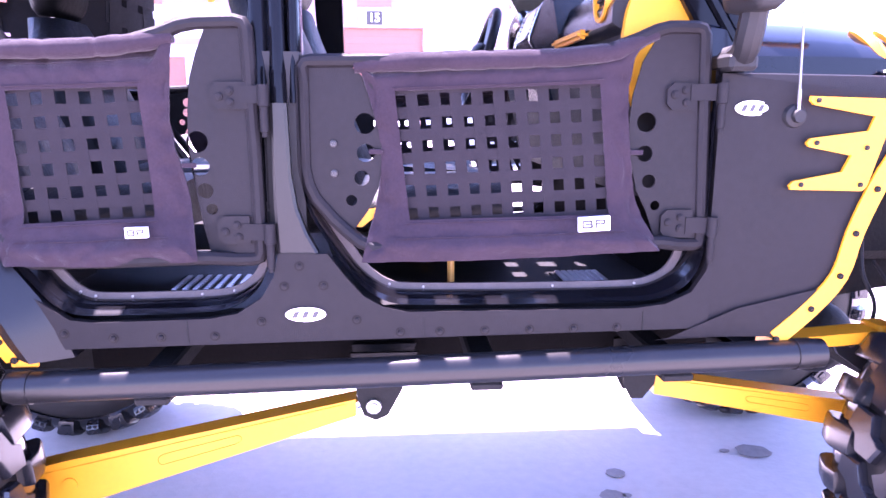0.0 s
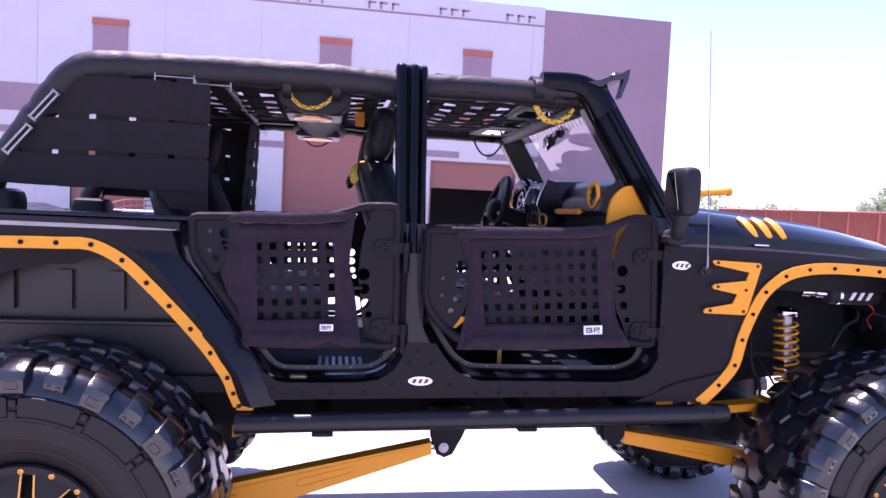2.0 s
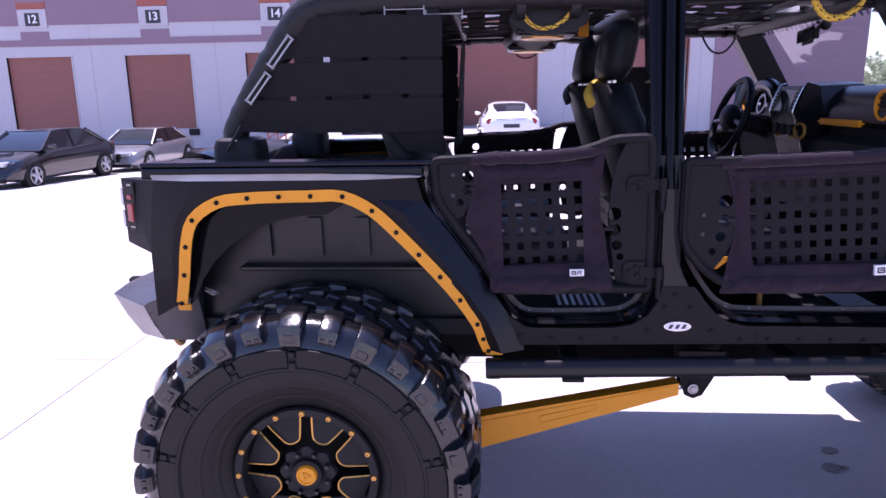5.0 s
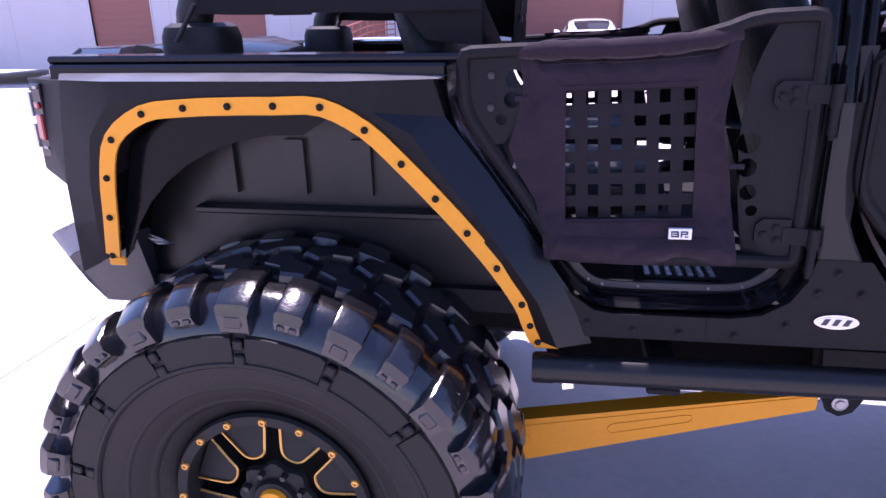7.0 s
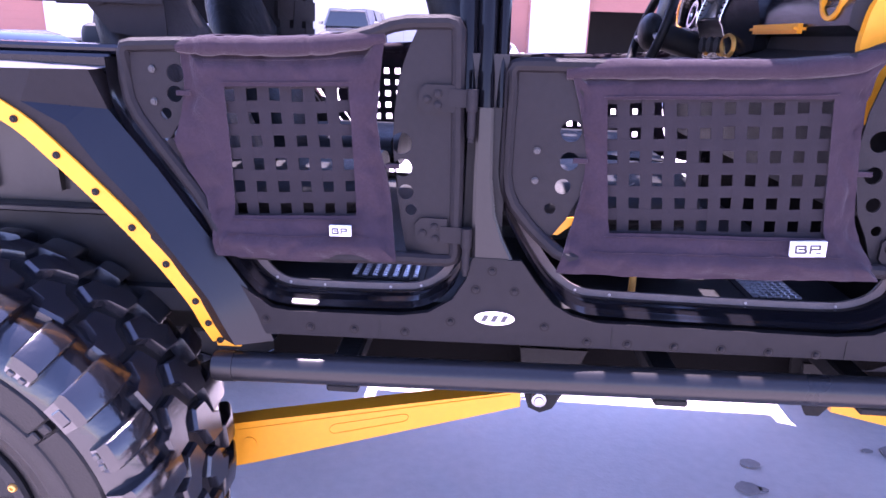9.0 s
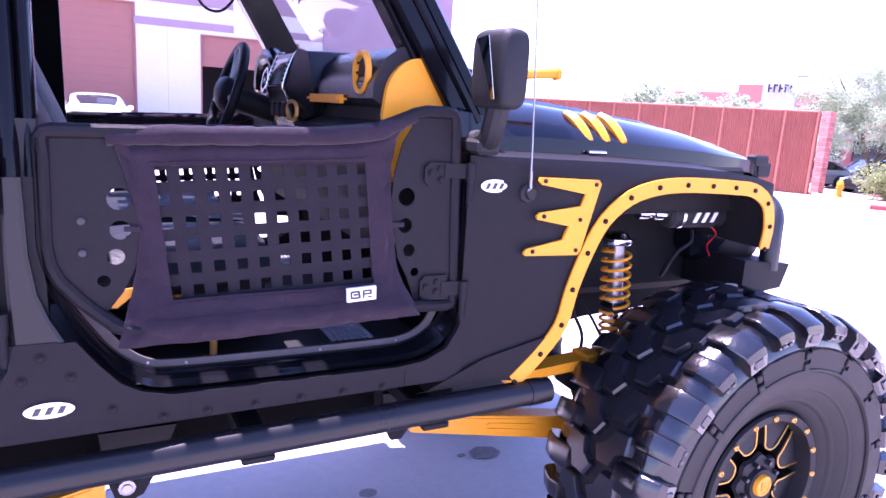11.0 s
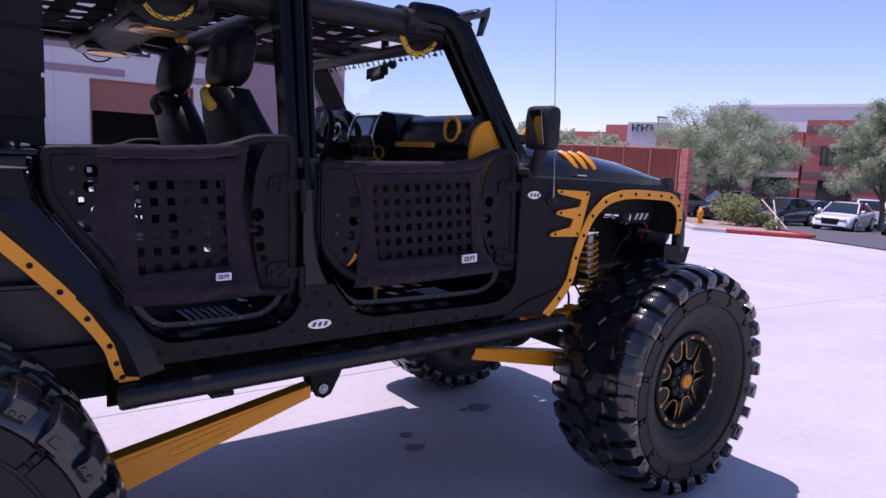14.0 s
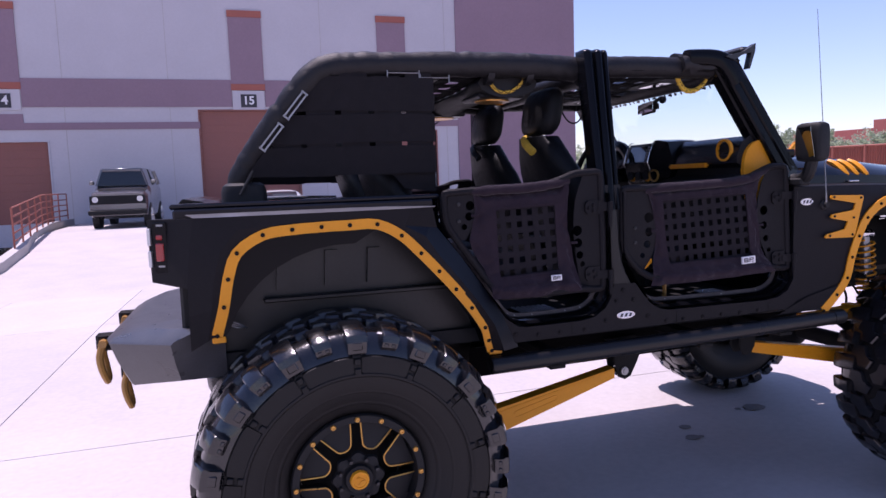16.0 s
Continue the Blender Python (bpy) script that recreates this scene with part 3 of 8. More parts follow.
# ---- planted island with a painted kerb ----
def kerb_run(pts, material, name, label):
    bm = bmesh.new()
    loops = []
    for i, p in enumerate(pts):
        p = Vector((*p, 0))
        d = (Vector((*pts[min(i + 1, len(pts) - 1)], 0)) - Vector((*pts[max(i - 1, 0)], 0))).normalized()
        nn = Vector((-d.y, d.x, 0))
        z = gz(p.x, p.y)
        loops.append([p + nn * 0.10 + Vector((0, 0, z - 0.1)), p + nn * 0.10 + Vector((0, 0, z + 0.15)), p - nn * 0.07 + Vector((0, 0, z + 0.15)), p - nn * 0.10 + Vector((0, 0, z + 0.12)), p - nn * 0.11 + Vector((0, 0, z - 0.1))])
    loft(bm, loops)
    tagged(part(name, bm, material, None, label, smooth=30), kind="structure", category="kerb")


k1 = [(25.6, 16.0), (23.4, 14.2), (21.6, 12.6), (22.15, 11.7)]
k2 = [(22.15, 11.7), (22.8, 10.9), (23.5, 10.1), (24.1, 9.7), (24.7, 9.8), (25.4, 10.6), (27.5, 13.0), (30, 16.4)]
kerb_run(k1, CONCRETE, "kerb", "pale concrete kerb of the planted island")
kerb_run(k2, REDKERB, "kerb", "red-painted kerb of the planted island")
bm = bmesh.new()
isl = k1[:-1] + k2
vs = [bm.verts.new((x, y, gz(x, y) + 0.10)) for x, y in isl] + [bm.verts.new((34, 24, gz(34, 24) + 0.1)), bm.verts.new((27, 17.5, gz(27, 17) + 0.1))]
bm.faces.new(vs)
bmesh.ops.triangulate(bm, faces=bm.faces[:])
tagged(part("planting_bed", bm, SOIL, None, "tan gravel planting bed", smooth=None), kind="structure", category="ground")
# asphalt car park
bm = bmesh.new()


def asp(u, v):
    near = Vector((16.0 + 8.2 * v, -4.5 + 14.6 * v, 0)) if v < 0.98 else Vector((24.2, 10.0, 0))
    far = Vector((95 + 0 * v, -70 + 150 * v, 0))
    q = near.lerp(far, u ** 1.6)
    return (q.x, q.y, gz(q.x, q.y) + 0.03)


sheet(bm, asp, 24, 14)
tagged(part("road", bm, ASPHALT, None, "grey asphalt car park", smooth=None), kind="structure", category="road")


# ---- parked cars ----
def make_car(name, label, paint, L, W, H, x, y, heading, kind="sedan", z=None, group="parked cars"):
    """A parked car standing on the ground; heading: degrees of its nose from +x."""
    z = gz(x, y) if z is None else z
    c = thing(name, label, "car", group, Matrix.Translation((x, y, z + 0.03)) @ pose(0, 0, 0, 0, 0, heading))
    hw = W / 2
    suv = kind in ("suv", "boxy")
    hood = H * (0.60 if suv else 0.62) if kind != "boxy" else H * 0.60
    belt = H * (0.73 if kind == "boxy" else (0.62 if suv else 0.67))
    low = 0.30 if kind == "boxy" else (0.24 if suv else 0.18)
    f, r = L / 2, -L / 2
    if kind == "boxy":
        prof = [(f, 0.55), (f, hood - 0.06), (f - 0.08, hood), (f - 1.05, hood + 0.12), (f - 1.12, belt), (r + 0.05, belt), (r, belt - 0.05), (r, 0.5)]
        g0, g1, g2, g3 = f - 1.10, f - 1.22, r + 0.1, r + 0.02
    elif suv:
        prof = [(f, 0.5), (f - 0.03, hood - 0.16), (f - 0.25, hood - 0.04), (f - 1.2, hood + 0.06), (f - 1.3, belt + 0.02), (r + 0.25, belt + 0.06), (r + 0.04, belt), (r, 0.5)]
        g0, g1, g2, g3 = f - 1.15, f - 1.85, r + 0.75, r + 0.2
    else:
        prof = [(f, 0.45), (f - 0.04, hood - 0.26), (f - 0.35, hood - 0.13), (f - 1.35, hood), (f - 1.45, belt), (r + 0.9, belt + 0.06), (r + 0.12, belt + 0.04), (r, 0.55)]
        g0, g1, g2, g3 = f - 1.35, f - 2.15, r + 1.35, r + 0.55
    bm = bmesh.new()
    xs = [f - L * k / 26 for k in range(27)]
    def top_at(xx):
        for (xa, za), (xb, zb) in zip(prof, prof[1:]):
            if xb <= xx <= xa and xa > xb:
                return za + (zb - za) * (xa - xx) / (xa - xb)
        return prof[-1][1]
    loops = []
    for k, xx in enumerate(xs):
        tz = max(top_at(xx), low + 0.2)
        end = min(1.0, min(f - xx, xx - r) / 0.45)
        w = hw * (0.80 + 0.20 * math.sqrt(end)) if kind != "boxy" else hw * (0.96 + 0.04 * end)
        half = [(0.0, tz), (w * 0.72, tz - 0.012), (w * 0.90, tz - 0.05), (w * 0.985, tz - 0.17), (w, (tz + low) / 2), (w * 0.97, low + 0.1), (w * 0.9, low)]
        zz = low + (0.12 * (1 - end))
        loops.append([Vector((xx, yy, max(h, zz))) for yy, h in half] + [Vector((xx, -yy, max(h, zz))) for yy, h in half[:0:-1]])
    loft(bm, loops)
    # wheel arches cut as dark discs further down; body stays one shell
    part("body", bm, paint, c, smooth=40)
    # greenhouse
    bm = bmesh.new()
    rows = []
    for (xx, zz, ww) in ((g0, belt - 0.06, 0.90), (g1, H - 0.05, 0.70), (g1 - 0.25, H - 0.015, 0.70), ((g1 + g2) / 2, H, 0.71), (g2 + 0.2, H - 0.02, 0.70), (g2, H - 0.06, 0.69), (g3, belt - 0.02, 0.86)):
        b = belt - 0.06
        wl = hw * 0.90
        rows.append([Vector((xx, -wl * (0.97 if zz < belt + 0.1 else 1), b)), Vector((xx, -hw * ww if zz > belt + 0.1 else -wl, max(zz, b + 0.01))), Vector((xx, hw * ww if zz > belt + 0.1 else wl, max(zz, b + 0.01))), Vector((xx, wl * (0.97 if zz < belt + 0.1 else 1), b))])
    loft(bm, rows)
    part("window_band", bm, CARGLASS, c, "dark window glass", smooth=40)
    # roof skin and pillars in body colour
    bm = bmesh.new()
    rr = [[Vector((xx, -hw * 0.705, zz - 0.02)), Vector((xx, -hw * 0.64, zz + 0.012)), Vector((xx, 0, zz + 0.022)), Vector((xx, hw * 0.64, zz + 0.012)), Vector((xx, hw * 0.705, zz - 0.02))] for xx, zz in ((g1 - 0.02, H - 0.05), (g1 - 0.25, H - 0.015), ((g1 + g2) / 2, H), (g2 + 0.2, H - 0.02), (g2 + 0.02, H - 0.06))]
    loft(bm, rr, close=False, cap=False)
    if kind == "boxy":
        box(bm, g1 - 0.04, g1 + 0.035, -hw * 0.70, hw * 0.70, H - 0.13, H - 0.01, 0.02)
    part("roof", bm, paint, c, smooth=60)
    for s in (-1, 1):
        bm = bmesh.new()
        tube(bm, [(g0, s * hw * 0.905, belt - 0.05), (g1, s * hw * 0.70, H - 0.04)], 0.035, 6)
        part("pillar", bm, paint, c)
        bm = bmesh.new()
        tube(bm, [(g3, s * hw * 0.87, belt - 0.02), (g2, s * hw * 0.70, H - 0.05)], 0.07 if suv else 0.055, 6)
        part("pillar", bm, paint, c)
        bm = bmesh.new()
        xm = (g1 + g2) / 2 + 0.1
        tube(bm, [(xm, s * hw * 0.91, belt - 0.05), (xm, s * hw * 0.70, H - 0.02)], 0.03, 6)
        part("pillar", bm, MATTE, c)
        bm = bmesh.new()
        box(bm, g0 - 0.32, g0 - 0.14, s * (hw + 0.01) - 0.01, s * (hw + 0.17) + 0.01, belt - 0.02, belt + 0.12, 0.03)
        part("mirror", bm, paint, c)
        bm = bmesh.new()
        if kind == "boxy":
            tube(bm, [(f - 0.02, s * hw * 0.76, 0.96), (f + 0.03, s * hw * 0.76, 0.96)], 0.095, 16)
        else:
            box(bm, f - 0.30, f - 0.04, s * hw * 0.58 - 0.17, s * hw * 0.58 + 0.17, hood - 0.30, hood - 0.17, 0.03)
        part("headlamp", bm, LAMPGLASS, c, "clear headlamp")
        bm = bmesh.new()
        box(bm, r - 0.008, r + 0.16, s * hw * 0.62 - 0.16, s * hw * 0.62 + 0.16, belt - 0.16, belt - 0.02, 0.03)
        part("tail_lamp", bm, REDLENS, c, "red tail lamp")
        for wx in (f - 0.9, r + 0.95 if kind != "boxy" else r + 0.75):
            rad = 0.39 if kind == "boxy" else (0.36 if suv else 0.34)
            bm = bmesh.new()
            tube(bm, [(wx, s * (hw - 0.2), rad - 0.03), (wx, s * (hw + 0.002), rad - 0.03)], rad + 0.055, 24)
            part("wheel_arch", bm, MATTE, c)
            bm = bmesh.new()
            tube(bm, [(wx, s * (hw - 0.19), rad - 0.03), (wx, s * (hw - 0.005), rad - 0.03), (wx, s * (hw + 0.012), rad - 0.03)], [rad, rad, rad * 0.92], 24)
            wl = part("wheel", bm, SIDEWALL, c)
            bm = bmesh.new()
            for k in range(5):
                a = 2 * math.pi * k / 5 + 0.3
                tube(bm, [(wx, s * (hw + 0.014), rad - 0.03), (wx + rad * 0.66 * math.cos(a), s * (hw + 0.014), rad - 0.03 + rad * 0.66 * math.sin(a))], [0.06, 0.045], 6, flat=1)
            lathe(bm, [(rad * 0.64, s * (hw + 0.01)), (rad * 0.66, s * (hw + 0.02)), (rad * 0.72, s * (hw + 0.016))], 24, Matrix.Translation((wx, 0, rad - 0.03)))
            part("rim", bm, ALU, wl)
    bm = bmesh.new()
    if kind == "boxy":
        box(bm, f - 0.02, f + 0.16, -hw, hw, 0.45, 0.62, 0.03)
        box(bm, f - 0.01, f + 0.012, -hw * 0.95, hw * 0.95, 0.80, 1.08)
        for k in range(4):
            box(bm, f - 0.01, f + 0.03, -hw * 0.5, hw * 0.5, 0.82 + 0.065 * k, 0.845 + 0.065 * k)
    else:
        box(bm, f - 0.10, f + 0.004, -hw * 0.42, hw * 0.42, 0.36, hood - 0.20, 0.03)
        box(bm, f - 0.12, f - 0.0, -hw * 0.75, hw * 0.75, low + 0.02, low + 0.13, 0.03)
    part("grille", bm, MATTE, c, "dark grille")
    bm = bmesh.new()
    box(bm, r - 0.012, r + 0.02, -0.26, 0.26, 0.55, 0.67)
    pl = part("number_plate", bm, INK, c, "plain number plate", smooth=None)
    return c


make_car("sedan", "black saloon car with silver five-spoke wheels", PAINTBLACK, 5.07, 1.90, 1.48, -13.65, 17.2, -92)
make_car("sports_car", "grey four-door sports car with a sloping roof", PAINTGREY, 4.97, 1.93, 1.40, -13.2, 22.4, -90)


def dome(bm, secs, belt, base):
    """A closed cabin: (x, half-width of the roof, height) sections over a belt line of half-width base."""
    rows = []
    for x, hw, zt in secs:
        h = zt - belt
        half = [(base, belt), (hw + (base - hw) * 0.45, belt + 0.55 * h), (hw, belt + 0.86 * h), (hw * 0.72, belt + 0.975 * h), (hw * 0.35, zt)]
        rows.append([Vector((x, -y, z)) for y, z in half] + [Vector((x, 0, zt + 0.004))] + [Vector((x, y, z)) for y, z in half[::-1]])
    loft(bm, rows)


def make_coupe(label, x, y, heading, z):
    """A rounded two-door coupe with a falling roofline."""
    c = thing("coupe", label, "car", "parked cars", Matrix.Translation((x, y, z)) @ Matrix.Rotation(radians(heading), 4, "Z"))
    bm = bmesh.new()
    rows = []
    for xx, hw, zt, zb in ((-2.41, 0.60, 0.80, 0.46), (-2.37, 0.80, 0.90, 0.36), (-2.24, 0.91, 0.965, 0.30), (-1.9, 0.97, 0.99, 0.26), (-1.45, 1.0, 1.0, 0.25), (-0.6, 0.97, 0.965, 0.22), (0.6, 0.96, 0.95, 0.22), (1.4, 0.98, 0.93, 0.24), (2.0, 0.92, 0.84, 0.28), (2.3, 0.78, 0.72, 0.34), (2.4, 0.55, 0.62, 0.42)):
        cz, hh = (zt + zb) / 2, (zt - zb) / 2
        rows.append([Vector((xx, hw * math.copysign(abs(math.cos(a)) ** 0.42, math.cos(a)), cz + hh * math.copysign(abs(math.sin(a)) ** 0.5, math.sin(a)))) for a in [2 * math.pi * j / 28 for j in range(28)]])
    loft(bm, rows)
    part("body", bm, PAINTWHITE, c, smooth=50)
    bm = bmesh.new()
    roof = [(-2.05, 0.50, 0.99), (-1.75, 0.56, 1.12), (-1.35, 0.61, 1.26), (-0.9, 0.64, 1.37), (-0.35, 0.66, 1.42), (0.2, 0.64, 1.40), (0.75, 0.60, 1.22), (1.25, 0.55, 0.97)]
    dome(bm, roof, 0.93, 0.87)
    cab = part("cabin", bm, PAINTWHITE, c, smooth=50)
    bm = bmesh.new()
    loft(bm, [[Vector((xx - 0.012, hw * k, zt + 0.012 - 0.03 * abs(k) ** 3)) for k in (-0.9, -0.6, 0, 0.6, 0.9)] for xx, hw, zt in ((-1.78, 0.50, 1.108), (-1.35, 0.60, 1.262), (-1.0, 0.60, 1.352))], close=False, cap=False)
    part("rear_window", bm, CARGLASS, cab, "dark rear window", smooth=50)
    for s in (-1, 1):
        bm = bmesh.new()
        loft(bm, [[(xx, s * (0.80 + 0.02), 1.0), (xx + dx, s * (0.69 + 0.02), zt)] for xx, dx, zt in ((-1.35, 0.05, 1.14), (-0.8, 0.0, 1.28), (-0.2, 0.0, 1.315), (0.5, -0.05, 1.24), (0.85, -0.1, 1.08))], close=False, cap=False)
        part("side_window", bm, CARGLASS, cab, smooth=50)
        bm = bmesh.new()
        lathe(bm, [(0.0005, -0.035), (0.08, -0.032), (0.13, -0.018), (0.15, 0.0)], 20, Matrix.Translation((-2.335, s * 0.66, 0.80)) @ Matrix.Rotation(radians(-90 + s * 22), 4, "Z") @ Matrix.Diagonal((1.15, 1, 0.72, 1)))
        part("tail_lamp", bm, REDLENS, c, "red oval tail lamp")
        bm = bmesh.new()
        loft(bm, [[Vector((0.62 + 0.07 * k * math.cos(a), yy, 1.0 + 0.075 * k * math.sin(a))) for a in [2 * math.pi * j / 12 for j in range(12)]] for yy, k in ((s * 0.92, 0.3), (s * 0.98, 0.8), (s * 1.07, 1.0), (s * 1.12, 0.7))])
        part("mirror", bm, PAINTWHITE, c, smooth=60)
        bm = bmesh.new()
        tube(bm, [(-2.42, s * 0.55, 0.36), (-2.3, s * 0.55, 0.36)], 0.06, 12, flat=1.5)
        part("exhaust", bm, CHROME, c, "bright exhaust tip")
        for wx in (-1.45, 1.42):
            bm = bmesh.new()
            tube(bm, [(wx, s * 0.76, 0.345), (wx, s * 0.985, 0.345), (wx, s * 1.0, 0.345)], [0.35, 0.35, 0.32], 28)
            wl = part("wheel", bm, SIDEWALL, c)
            bm = bmesh.new()
            for k in range(6):
                a = 2 * math.pi * k / 6
                tube(bm, [(wx, s * 1.004, 0.345), (wx + 0.24 * math.cos(a), s * 1.004, 0.345 + 0.24 * math.sin(a))], [0.05, 0.035], 6)
            part("rim", bm, ALU, wl)
    bm = bmesh.new()
    box(bm, -2.425, -2.39, -0.26, 0.26, 0.60, 0.72, 0.01)
    part("number_plate", bm, INK, c, "plain number plate", smooth=None)
    bm = bmesh.new()
    box(bm, -2.40, -2.2, -0.66, 0.66, 0.30, 0.40, 0.03)
    part("diffuser", bm, MATTE, c)
    bm = bmesh.new()
    tube(bm, [(-2.372, -0.50, 0.885), (-2.392, 0.0, 0.885), (-2.372, 0.50, 0.885)], 0.008, 6)
    part("boot_seam", bm, MATTE, c)
    return c


make_coupe("white coupe parked nose to the warehouse door", 0.12, 22.6, 92, 0.02)
make_car("off_roader", "silver grey boxy off-roader with round lamps on the ramp", PAINTSTEEL, 4.6, 1.79, 2.02, -5.0, 24.6, -91, "boxy", z=0.33)
make_car("sedan", "white saloon car facing out of the car park row", PAINTWHITE, 4.6, 1.82, 1.42, 36.2, 13.6, 187)
make_car("sedan", "black saloon car in the car park", PAINTBLACK, 4.85, 1.83, 1.46, 36.4, 10.5, 187)
make_car("sedan", "dark blue saloon car beside the planted island", PAINTBLUE, 4.8, 1.83, 1.45, 35.6, 16.6, 178)
make_car("sedan", "black saloon car beside the planted island", PAINTBLACK, 4.7, 1.82, 1.44, 36.0, 19.4, 172)
make_car("sedan", "silver saloon car in the back row", PAINTGREY, 4.7, 1.82, 1.44, 43.0, 18.6, 165)
make_car("sports_car", "red coupe in the back row", PAINTRED, 4.4, 1.82, 1.34, 42.8, 21.4, 150)
make_car("estate_car", "navy off-road estate in the back row", PAINTBLUE, 4.7, 1.88, 1.72, 41.4, 23.4, 150, "suv")
make_car("estate_car", "white off-road estate in the back row", PAINTWHITE, 4.8, 1.92, 1.75, 45.7, 16.4, 30, "suv")
make_car("sedan", "silver saloon car behind the fence end", PAINTGREY, 4.7, 1.82, 1.44, 36.5, 24.0, 150)
make_car("sedan", "black saloon car at the edge of the car park", PAINTDARK, 4.7, 1.82, 1.44, 30.0, 4.2, 160)

# ---- fire hydrant ----
hz = gz(25.6, 15.0) + 0.1
hy = thing("fire_hydrant", "yellow fire hydrant at the kerb", "hydrant", at=Matrix.Translation((25.5, 14.95, hz)))
bm = bmesh.new()
lathe(bm, [(0.14, 0.0), (0.14, 0.05), (0.10, 0.06), (0.10, 0.42), (0.13, 0.44), (0.13, 0.50), (0.11, 0.56), (0.06, 0.64), (0.03, 0.67), (0.03, 0.72), (0.0005, 0.72)], 16, axis="z")
part("barrel", bm, YELLOW, hy)
for s in (-1, 1):
    bm = bmesh.new()
    tube(bm, [(s * 0.08, 0, 0.36), (s * 0.18, 0, 0.36)], 0.055, 10)
    part("outlet", bm, YELLOW, hy)


# ---- trees and bushes ----
def leaf_cloud(clumps, count, size, seed, flat=0.8):
    """Small leaf blades scattered through clumps (centre, radius)."""
    rg = np.random.RandomState(seed)
    w = np.array([c[1] ** 2 for c in clumps])
    idx = rg.choice(len(clumps), count, p=w / w.sum())
    d = rg.normal(size=(count, 3))
    d /= np.linalg.norm(d, axis=1)[:, None]
    rad = rg.uniform(0.25, 1.0, count) ** 0.45
    cen = np.array([c[0] for c in clumps])[idx]
    rr = np.array([c[1] for c in clumps])[idx]
    p = cen + d * (rad * rr)[:, None] * np.array([1, 1, flat])
    u = rg.normal(size=(count, 3))
    u /= np.linalg.norm(u, axis=1)[:, None]
    v = np.cross(u, rg.normal(size=(count, 3)))
    v /= np.linalg.norm(v, axis=1)[:, None]
    s = size * rg.uniform(0.5, 1.3, count)[:, None]
    verts = np.concatenate([p - u * s, p + v * s * 0.45, p + u * s, p - v * s * 0.45], axis=1).reshape(-1, 3)
    faces = np.arange(count * 4).reshape(-1, 4)
    me = bpy.data.meshes.new("crown")
    me.from_pydata(verts.tolist(), [], faces.tolist())
    return me


def feathered(tufts, count, size, seed):
    """Thin leaf blades gathered loosely along short twigs (base, direction, reach)."""
    rg = np.random.RandomState(seed)
    w = np.array([c[2] ** 1.5 for c in tufts])
    idx = rg.choice(len(tufts), count, p=w / w.sum())
    base = np.array([tuple(c[0]) for c in tufts])[idx]
    way = np.array([tuple(c[1]) for c in tufts])[idx]
    reach = np.array([c[2] for c in tufts])[idx][:, None]
    along_ = rg.uniform(-0.6, 1.3, (count, 1))
    p = base + way * reach * along_ + rg.normal(size=(count, 3)) * reach * 0.42 * (1.15 - 0.5 * np.abs(along_))
    p[:, 2] -= 0.10 * reach[:, 0] * np.maximum(along_[:, 0], 0) ** 2
    u = way * 0.6 + rg.normal(size=(count, 3)) * 0.7
    u /= np.linalg.norm(u, axis=1)[:, None]
    v = np.cross(u, rg.normal(size=(count, 3)))
    v /= np.linalg.norm(v, axis=1)[:, None]
    s = size * rg.uniform(0.6, 1.6, count)[:, None]
    verts = np.concatenate([p - u * s, p + v * s * 0.30, p + u * s, p - v * s * 0.30], axis=1).reshape(-1, 3)
    me = bpy.data.meshes.new("crown")
    me.from_pydata(verts.tolist(), [], np.arange(count * 4).reshape(-1, 4).tolist())
    return me


